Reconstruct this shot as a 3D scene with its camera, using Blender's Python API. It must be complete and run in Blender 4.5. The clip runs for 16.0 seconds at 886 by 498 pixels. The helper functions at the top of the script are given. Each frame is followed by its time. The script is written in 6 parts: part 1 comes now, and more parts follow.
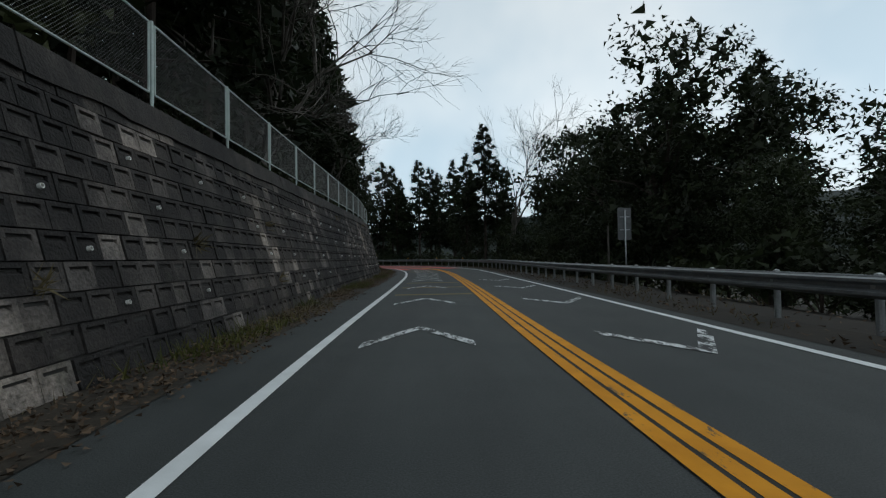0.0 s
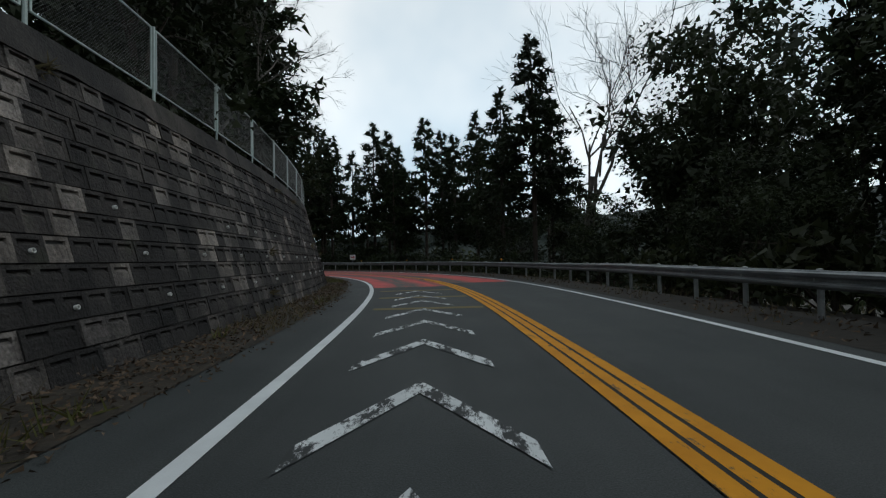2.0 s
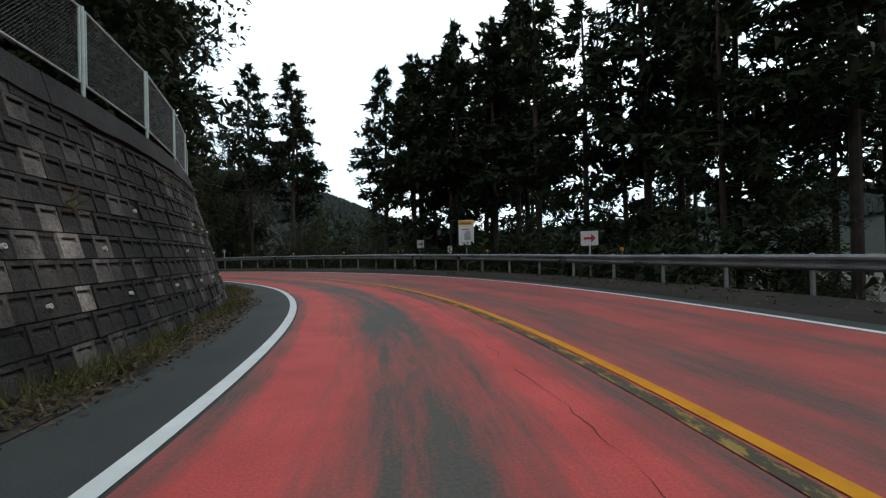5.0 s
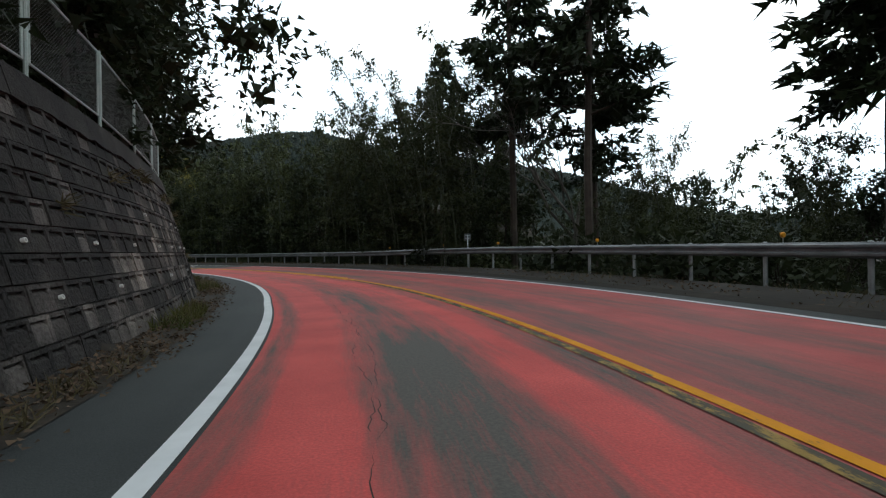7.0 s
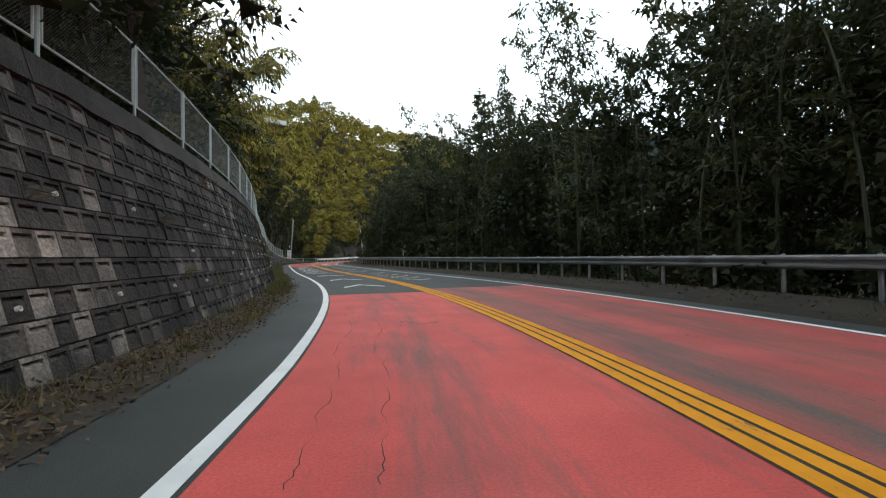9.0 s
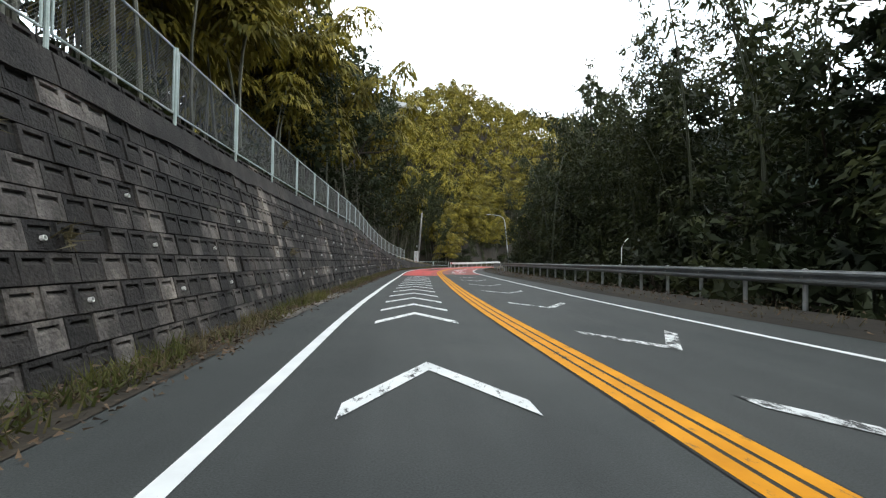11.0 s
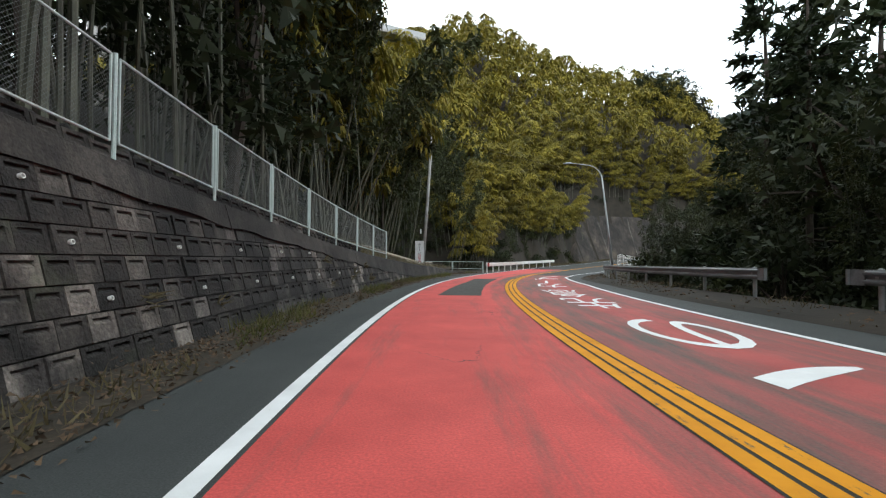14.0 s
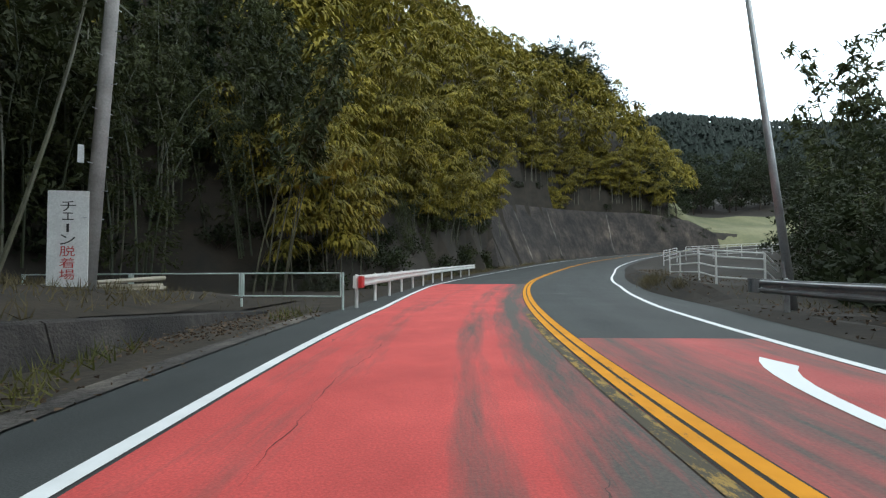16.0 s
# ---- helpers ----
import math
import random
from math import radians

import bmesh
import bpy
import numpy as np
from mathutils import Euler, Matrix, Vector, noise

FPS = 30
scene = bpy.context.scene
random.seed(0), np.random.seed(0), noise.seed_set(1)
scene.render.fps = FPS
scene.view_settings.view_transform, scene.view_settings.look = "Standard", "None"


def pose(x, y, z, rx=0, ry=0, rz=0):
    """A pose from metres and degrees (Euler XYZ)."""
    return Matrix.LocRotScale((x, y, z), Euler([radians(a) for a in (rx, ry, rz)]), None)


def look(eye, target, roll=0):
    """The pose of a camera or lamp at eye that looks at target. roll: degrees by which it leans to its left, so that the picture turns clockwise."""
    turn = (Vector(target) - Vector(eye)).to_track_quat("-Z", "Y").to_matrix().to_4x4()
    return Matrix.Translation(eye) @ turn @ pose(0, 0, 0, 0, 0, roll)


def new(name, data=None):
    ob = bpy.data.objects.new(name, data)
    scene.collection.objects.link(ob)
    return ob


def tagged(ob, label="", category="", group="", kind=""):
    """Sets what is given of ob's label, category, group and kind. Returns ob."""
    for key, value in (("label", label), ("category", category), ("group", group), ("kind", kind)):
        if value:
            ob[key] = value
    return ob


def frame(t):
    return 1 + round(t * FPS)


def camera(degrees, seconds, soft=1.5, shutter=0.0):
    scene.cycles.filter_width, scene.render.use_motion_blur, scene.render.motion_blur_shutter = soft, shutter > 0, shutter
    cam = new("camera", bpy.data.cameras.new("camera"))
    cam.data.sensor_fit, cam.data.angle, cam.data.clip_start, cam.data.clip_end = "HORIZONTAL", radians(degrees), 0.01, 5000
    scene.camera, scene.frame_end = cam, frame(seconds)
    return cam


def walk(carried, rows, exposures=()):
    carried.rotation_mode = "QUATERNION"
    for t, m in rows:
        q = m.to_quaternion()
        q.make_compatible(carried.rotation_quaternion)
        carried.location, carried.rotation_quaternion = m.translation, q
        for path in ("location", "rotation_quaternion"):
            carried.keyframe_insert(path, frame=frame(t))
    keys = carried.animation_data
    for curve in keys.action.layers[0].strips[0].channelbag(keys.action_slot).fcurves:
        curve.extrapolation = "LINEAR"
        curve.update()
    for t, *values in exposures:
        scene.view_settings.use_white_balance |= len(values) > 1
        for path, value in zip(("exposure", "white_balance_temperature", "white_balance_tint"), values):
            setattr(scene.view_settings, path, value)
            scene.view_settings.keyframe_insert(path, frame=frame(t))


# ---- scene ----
# ---- camera and its way along the road ----
cam = camera(88.8, 16.0, soft=1.25)
ROWS = [
    (0.0, -1.819, 0.000, 1.270, 1.09, -1.02, -3.53),
    (0.5, -1.575, 7.189, 1.270, 1.13, -0.72, -3.29),
    (1.0, -1.283, 14.292, 1.270, 1.17, -0.51, -2.94),
    (1.5, -1.018, 21.316, 1.270, 1.22, -0.86, -2.52),
    (2.0, -0.908, 28.283, 1.270, 1.27, -1.10, -2.09),
    (2.5, -0.912, 35.203, 1.270, 0.77, -1.37, -1.26),
    (3.0, -1.051, 42.064, 1.270, 0.79, -2.29, 1.72),
    (3.5, -1.641, 48.848, 1.270, 0.71, -2.08, 5.30),
    (4.0, -2.851, 55.468, 1.270, 0.63, -1.86, 11.28),
    (4.5, -4.886, 61.784, 1.270, 0.55, -1.65, 18.70),
    (5.0, -7.743, 67.685, 1.270, 0.46, -1.43, 25.95),
    (5.5, -11.336, 73.102, 1.270, 0.38, -1.22, 33.19),
    (6.0, -15.720, 77.795, 1.270, 0.19, -0.71, 41.16),
    (6.5, -20.718, 81.709, 1.270, -0.17, -1.08, 49.90),
    (7.0, -26.285, 84.789, 1.270, 0.02, -1.01, 59.04),
    (7.5, -32.345, 86.861, 1.270, -0.28, -0.88, 67.24),
    (8.0, -38.543, 88.293, 1.270, 0.62, -0.72, 75.31),
    (8.5, -44.923, 88.944, 1.270, 1.68, -1.05, 84.54),
    (9.0, -51.481, 88.702, 1.270, 0.85, -0.75, 92.86),
    (9.5, -58.139, 87.610, 1.270, 1.01, -0.37, 98.42),
    (10.0, -64.717, 85.920, 1.270, 1.17, 0.01, 102.95),
    (10.5, -71.165, 83.717, 1.270, 1.33, 0.40, 107.05),
    (11.0, -77.503, 81.082, 1.270, 1.49, 0.78, 109.99),
    (11.5, -83.809, 78.188, 1.270, 1.65, 1.16, 110.99),
    (12.0, -90.271, 75.386, 1.270, 1.50, 0.97, 111.95),
    (12.5, -96.674, 72.614, 1.270, 0.94, 0.83, 112.11),
    (13.0, -103.055, 69.906, 1.270, 0.88, 1.24, 112.13),
    (13.5, -109.533, 67.247, 1.270, 1.09, 0.77, 111.92),
    (14.0, -116.189, 64.457, 1.270, 1.33, 0.26, 110.50),
    (14.5, -123.162, 61.857, 1.270, 1.16, -0.29, 107.88),
    (15.0, -130.464, 59.662, 1.270, 1.44, -0.30, 104.15),
    (15.5, -138.013, 57.949, 1.270, 1.48, -0.64, 99.44),
    (16.0, -145.748, 56.790, 1.270, 2.02, -0.46, 94.97),
]
walk(cam, [(t, pose(x, y, z, 90 + p, 0, w) @ pose(0, 0, 0, 0, 0, r)) for t, x, y, z, p, r, w in ROWS],
     exposures=[(0.0, -1.35, 6150, 5), (2.0, -1.2, 6200, 6), (3.0, -0.85, 6200, 6), (6.0, -0.4, 6250, 6), (7.0, -0.3, 6250, 6), (8.5, 0.1, 6350, 7), (11.5, 0.75, 6500, 9), (12.5, 0.75, 6500, 9), (13.5, 0.6, 6450, 8), (14.5, 0.55, 6400, 7), (16.0, 0.3, 6150, 5)])

# ---- sky and light: bright overcast ----
SUN_EL, SUN_AZ = radians(38), radians(70)
world = bpy.data.worlds.new("overcast_sky")
scene.world = world
world.use_nodes = True
wn, wl = world.node_tree.nodes, world.node_tree.links
sky = wn.new("ShaderNodeTexSky")
sky.sky_type, sky.sun_disc = "NISHITA", False
sky.sun_elevation, sky.sun_rotation = SUN_EL, SUN_AZ
sky_gain = wn.new("ShaderNodeVectorMath")
sky_gain.operation = "SCALE"
sky_gain.inputs["Scale"].default_value = 0.09
cloud = wn.new("ShaderNodeTexNoise")
cloud.inputs["Scale"].default_value, cloud.inputs["Detail"].default_value = 2.2, 4
cloud_ramp = wn.new("ShaderNodeValToRGB")
cloud_ramp.color_ramp.elements[0].position, cloud_ramp.color_ramp.elements[1].position = 0.36, 0.62
cloud_ramp.color_ramp.elements[0].color = (0.74, 0.87, 0.96, 1)
cloud_ramp.color_ramp.elements[1].color = (1.16, 1.18, 1.18, 1)
sky_mix = wn.new("ShaderNodeMix")
sky_mix.data_type = "RGBA"
sky_mix.inputs["Factor"].default_value = 0.85
wl.new(sky.outputs["Color"], sky_gain.inputs[0])
wl.new(cloud.outputs["Fac"], cloud_ramp.inputs["Fac"])
wl.new(sky_gain.outputs["Vector"], sky_mix.inputs["A"])
wl.new(cloud_ramp.outputs["Color"], sky_mix.inputs["B"])
# the cloud sheet thins, and brightens, towards the horizon
sky_co = wn.new("ShaderNodeTexCoord")
sky_sep = wn.new("ShaderNodeSeparateXYZ")
sky_up = wn.new("ShaderNodeMapRange")
sky_up.inputs["From Min"].default_value, sky_up.inputs["From Max"].default_value = 0.0, 0.9
sky_up.inputs["To Min"].default_value, sky_up.inputs["To Max"].default_value = 2.6, 1.35
sky_shade = wn.new("ShaderNodeVectorMath")
sky_shade.operation = "SCALE"
wl.new(sky_co.outputs["Generated"], sky_sep.inputs["Vector"])
wl.new(sky_sep.outputs["Z"], sky_up.inputs["Value"])
wl.new(sky_mix.outputs["Result"], sky_shade.inputs[0])
wl.new(sky_up.outputs["Result"], sky_shade.inputs["Scale"])
wl.new(sky_shade.outputs["Vector"], wn["Background"].inputs["Color"])
wn["Background"].inputs["Strength"].default_value = 1.0
sun = bpy.data.lights.new("sun", "SUN")
sun.energy, sun.angle, sun.color = 0.5, radians(30), (1.0, 0.95, 0.88)
sun_ob = new("sun", sun)
sun_ob.matrix_world = look((0, 0, 200), (-120 * math.sin(SUN_AZ), -120 * math.cos(SUN_AZ), 200 - 120 * math.tan(SUN_EL)))

# ---- the road's centre line: curvature per metre, every 6 m from s = -10 ----
CURV = [0.0000, -0.0065, -0.0053, -0.0027, 0.0004, 0.0018, 0.0010, 0.0021, 0.0060, 0.0088, 0.0137, 0.0193, 0.0206, 0.0195, 0.0197, 0.0227, 0.0254, 0.0264, 0.0226, 0.0202, 0.0213, 0.0199, 0.0178, 0.0151, 0.0114, 0.0076, 0.0020, -0.0037, -0.0062, -0.0049, -0.0024, -0.0011, -0.0001, -0.0003, -0.0027, -0.0063, -0.0082, -0.0094, -0.0120, -0.0131, -0.0118, -0.0099, -0.0147, -0.0200, -0.0200, -0.0200, -0.0200, -0.0200, -0.0200, -0.0173, -0.0093, -0.0027]
S_FINE = np.arange(-40, 330, 0.5)
_k = np.interp(S_FINE, -10 + 6 * np.arange(len(CURV)), CURV)
_far = S_FINE >= 230
_k[_far] = np.interp(S_FINE[_far], (230, 238, 246, 256, 266, 280, 300, 318, 330), (-0.0118, -0.0081, -0.0066, -0.0124, -0.0020, -0.0171, -0.0349, -0.0300, -0.0150))
# the left-hand sweep out of the red bend
_k = _k + np.interp(S_FINE, (124, 132, 140, 148, 156, 163), (0, -0.00078, 0.00359, 0.00867, 0.00937, 0))
_z = np.cumsum(np.interp(S_FINE, (226, 240, 255, 270, 290, 312, 330), (0.0, -0.0018, 0.0174, 0.0260, 0.0813, 0.0700, 0.0400))) * 0.5
_h = np.cumsum(_k) * 0.5
_i0 = int(40 / 0.5)
_h = _h - _h[_i0]
_x, _y = np.cumsum(-np.sin(_h)) * 0.5, np.cumsum(np.cos(_h)) * 0.5
_x, _y = _x - _x[_i0], _y - _y[_i0]


def table(*pairs):
    """A quantity along the road, from pairs of s and value."""
    a, b = [p[0] for p in pairs], [p[1] for p in pairs]
    return lambda s: np.interp(s, a, b)


def heading(s):
    return np.interp(s, S_FINE, _h)


def rise(s):
    """Height of the carriageway: level, then climbing past the last bend."""
    return np.interp(s, S_FINE, _z)


def at(s, n, z=0.0):
    """World places for road coordinates: s along, n to the right of the centre line, z above the road."""
    s, n, z = np.broadcast_arrays(np.asarray(s, float), np.asarray(n, float), np.asarray(z, float))
    h = heading(s)
    return np.stack([np.interp(s, S_FINE, _x) + n * np.cos(h), np.interp(s, S_FINE, _y) + n * np.sin(h), z + rise(s)], -1)


def stand(s, n, z=0.0, turn=0.0):
    """A pose on the road's coordinates: local y runs along the road, x to its right."""
    p = at(s, n, z)
    return pose(p[0], p[1], p[2], 0, 0, math.degrees(float(heading(s))) + turn)


def beyond(right, ahead):
    """World x and y of a place to the right of and ahead of the road's point at the turnout."""
    p = stand(224.0, 0.0) @ Vector((right, ahead, 0))
    return p.x, p.y


lane_l = table((-40, 3.3), (30, 3.36), (50, 3.75), (70, 4.0), (90, 3.85), (110, 4.2), (130, 3.7), (150, 3.6), (170, 3.4), (190, 3.4), (210, 3.75), (218, 3.87), (228, 4.06), (238, 4.40), (250, 5.5), (270, 5.66), (300, 5.0))
lane_r = table((-40, 3.05), (30, 3.12), (50, 3.76), (70, 4.37), (90, 4.8), (130, 4.73), (150, 4.33), (170, 4.1), (190, 3.9), (210, 3.87), (218, 3.84), (228, 3.07), (238, 3.71), (250, 4.99), (270, 5.75), (300, 5.2))
wall_base = table((-40, -5.2), (8, -5.2), (20, -5.5), (35, -5.7), (50, -6.0), (66, -5.9), (82, -5.6), (95, -5.75), (110, -6.0), (125, -6.0), (140, -5.9), (160, -5.35), (185, -5.45), (198, -5.8), (214, -6.0), (234, -7.2))
wall_top = table((-40, 3.9), (8, 3.85), (16, 3.95), (24, 4.12), (34, 4.35), (52, 4.35), (60, 4.2), (75, 3.85), (85, 3.7), (105, 3.65), (113, 3.55), (120, 3.7), (127, 4.0), (140, 4.0), (160, 3.65), (184, 3.65), (189, 3.45), (192, 3.2), (198.7, 2.75), (203, 2.35), (206, 2.12), (210, 1.78), (214, 1.5), (222, 1.05), (229, 0.66), (236, 0.08))
rail_n = table((-40, 4.7), (22, 4.8), (38, 5.35), (56, 6.6), (72, 7.2), (95, 7.7), (120, 8.1), (135, 7.8), (160, 7.3), (205, 7.25), (215, 6.7), (226, 5.8), (234, 5.7))
rail_top = table((-40, 0.9), (28, 0.9), (36, 0.93), (45, 0.97), (52, 0.93), (60, 0.96), (67, 1.02), (84, 1.03), (92, 1.12), (102, 1.25), (109, 1.3), (118, 1.34), (125, 1.28), (131, 1.18), (150, 1.13), (168, 1.19), (196, 1.15), (205, 1.08), (218, 0.99), (225, 0.96), (234, 0.86))
verge_r = table((-40, 0.0), (40, 0.03), (92, 0.14), (120, 0.2), (205, 0.2), (234, 0.1), (238.5, 0.1), (241, 0.55), (246, 0.7), (262, 0.5), (280, 0.2))
BATTER = 0.27

# ---- materials ----


def material(name, rough=0.8, metal=0.0):
    m = bpy.data.materials.new(name)
    m.use_nodes = True
    b = m.node_tree.nodes["Principled BSDF"]
    b.inputs["Roughness"].default_value, b.inputs["Metallic"].default_value = rough, metal
    return m, m.node_tree.nodes, m.node_tree.links, b


def noise_ramp(nodes, links, vector, scale, stops, detail=4.0, rough=0.6, mapping=None):
    t = nodes.new("ShaderNodeTexNoise")
    t.inputs["Scale"].default_value, t.inputs["Detail"].default_value, t.inputs["Roughness"].default_value = scale, detail, rough
    if mapping:
        mp = nodes.new("ShaderNodeMapping")
        mp.inputs["Scale"].default_value = mapping
        links.new(vector, mp.inputs["Vector"])
        vector = mp.outputs["Vector"]
    links.new(vector, t.inputs["Vector"])
    r = nodes.new("ShaderNodeValToRGB")
    e = r.color_ramp.elements
    e[0].position, e[0].color = stops[0][0], (*stops[0][1], 1)
    e[1].position, e[1].color = stops[-1][0], (*stops[-1][1], 1)
    for p, c in stops[1:-1]:
        e.new(p).color = (*c, 1)
    links.new(t.outputs["Fac"], r.inputs["Fac"])
    return r.outputs["Color"]


def mix(nodes, links, fac, a, b, mode="MIX"):
    n = nodes.new("ShaderNodeMix")
    n.data_type, n.blend_type = "RGBA", mode
    for key, v in (("Factor", fac), ("A", a), ("B", b)):
        if isinstance(v, (int, float)):
            n.inputs[key].default_value = v
        elif isinstance(v, tuple):
            n.inputs[key].default_value = (*v, 1)
        else:
            links.new(v, n.inputs[key])
    return n.outputs["Result"]


def bump(nodes, links, bsdf, vector, scale, strength, distance):
    t = nodes.new("ShaderNodeTexNoise")
    t.inputs["Scale"].default_value, t.inputs["Detail"].default_value = scale, 5
    links.new(vector, t.inputs["Vector"])
    b = nodes.new("ShaderNodeBump")
    b.inputs["Strength"].default_value, b.inputs["Distance"].default_value = strength, distance
    links.new(t.outputs["Fac"], b.inputs["Height"])
    links.new(b.outputs["Normal"], bsdf.inputs["Normal"])


def plain(name, dark, light, scale=3.0, rough=0.8, metal=0.0, bump_scale=0, spread=None):
    """A surface of two tones in soft patches, with fine relief and, where asked, a shade for each piece."""
    m, n, l, b = material(name, rough, metal)
    co = n.new("ShaderNodeTexCoord").outputs["Object"]
    c = noise_ramp(n, l, co, scale, [(0.3, dark), (0.7, light)])
    fine = noise_ramp(n, l, co, scale * 14, [(0.3, (0.75, 0.75, 0.75)), (0.7, (1.0, 1.0, 1.0))])
    c = mix(n, l, 1.0, c, fine, "MULTIPLY")
    if spread:
        src = n.new("ShaderNodeObjectInfo").outputs["Random"] if spread == "object" else n.new("ShaderNodeNewGeometry").outputs["Random Per Island"]
        r = n.new("ShaderNodeMapRange")
        r.inputs["To Min"].default_value, r.inputs["To Max"].default_value = 0.55, 1.25
        l.new(src, r.inputs["Value"])
        hsv = n.new("ShaderNodeHueSaturation")
        l.new(r.outputs["Result"], hsv.inputs["Value"])
        l.new(c, hsv.inputs["Color"])
        c = hsv.outputs["Color"]
    l.new(c, b.inputs["Base Color"])
    if bump_scale:
        bump(n, l, b, co, bump_scale, 0.5, 0.02)
    return m


def leaf_material(name, dark, light, tip=None):
    """Leaves: a shade for each spray, slightly lit through."""
    m, n, l, b = material(name, 0.6)
    b.inputs["Specular IOR Level"].default_value = 0.2
    isl = n.new("ShaderNodeNewGeometry").outputs["Random Per Island"]
    r = n.new("ShaderNodeValToRGB")
    r.color_ramp.elements[0].color, r.color_ramp.elements[1].color = (*dark, 1), (*light, 1)
    if tip:
        r.color_ramp.elements.new(0.9).color = (*tip, 1)
    tuft = n.new("ShaderNodeTexNoise")
    tuft.inputs["Scale"].default_value, tuft.inputs["Detail"].default_value = 0.75, 3
    l.new(n.new("ShaderNodeNewGeometry").outputs["Position"], tuft.inputs["Vector"])
    spread = n.new("ShaderNodeMapRange")
    spread.inputs["From Min"].default_value, spread.inputs["From Max"].default_value = 0.3, 0.7
    spread.inputs["To Min"].default_value, spread.inputs["To Max"].default_value = 0.0, 0.65
    l.new(tuft.outputs["Fac"], spread.inputs["Value"])
    both = n.new("ShaderNodeMath")
    both.operation, both.use_clamp = "MULTIPLY_ADD", True
    l.new(isl, both.inputs[0])
    both.inputs[1].default_value = 0.35
    l.new(spread.outputs["Result"], both.inputs[2])
    l.new(both.outputs[0], r.inputs["Fac"])
    inf = n.new("ShaderNodeObjectInfo").outputs["Random"]
    hsv = n.new("ShaderNodeHueSaturation")
    mr = n.new("ShaderNodeMapRange")
    mr.inputs["To Min"].default_value, mr.inputs["To Max"].default_value = 0.7, 1.2
    l.new(inf, mr.inputs["Value"])
    l.new(mr.outputs["Result"], hsv.inputs["Value"])
    l.new(r.outputs["Color"], hsv.inputs["Color"])
    l.new(hsv.outputs["Color"], b.inputs["Base Color"])
    tr = n.new("ShaderNodeBsdfTranslucent")
    l.new(hsv.outputs["Color"], tr.inputs["Color"])
    ms = n.new("ShaderNodeMixShader")
    ms.inputs["Fac"].default_value = 0.25
    l.new(b.outputs["BSDF"], ms.inputs[1])
    l.new(tr.outputs["BSDF"], ms.inputs[2])
    l.new(ms.outputs["Shader"], n["Material Output"].inputs["Surface"])
    return m


def asphalt_material():
    m, n, l, b = material("asphalt", 0.78)
    uv = n.new("ShaderNodeUVMap").outputs["UV"]
    c = noise_ramp(n, l, uv, 0.5, [(0.3, (0.028, 0.033, 0.033)), (0.7, (0.045, 0.050, 0.049))])
    tracks = noise_ramp(n, l, uv, 1.2, [(0.35, (0.8, 0.8, 0.8)), (0.65, (1.1, 1.1, 1.1))], mapping=(1.0, 0.05, 1))
    c = mix(n, l, 1.0, c, tracks, "MULTIPLY")
    grit = noise_ramp(n, l, uv, 70, [(0.3, (0.6, 0.6, 0.6)), (0.5, (1, 1, 1)), (0.75, (1.5, 1.5, 1.45))], detail=2)
    c = mix(n, l, 1.0, c, grit, "MULTIPLY")
    l.new(c, b.inputs["Base Color"])
    bump(n, l, b, uv, 90, 0.35, 0.01)
    return m


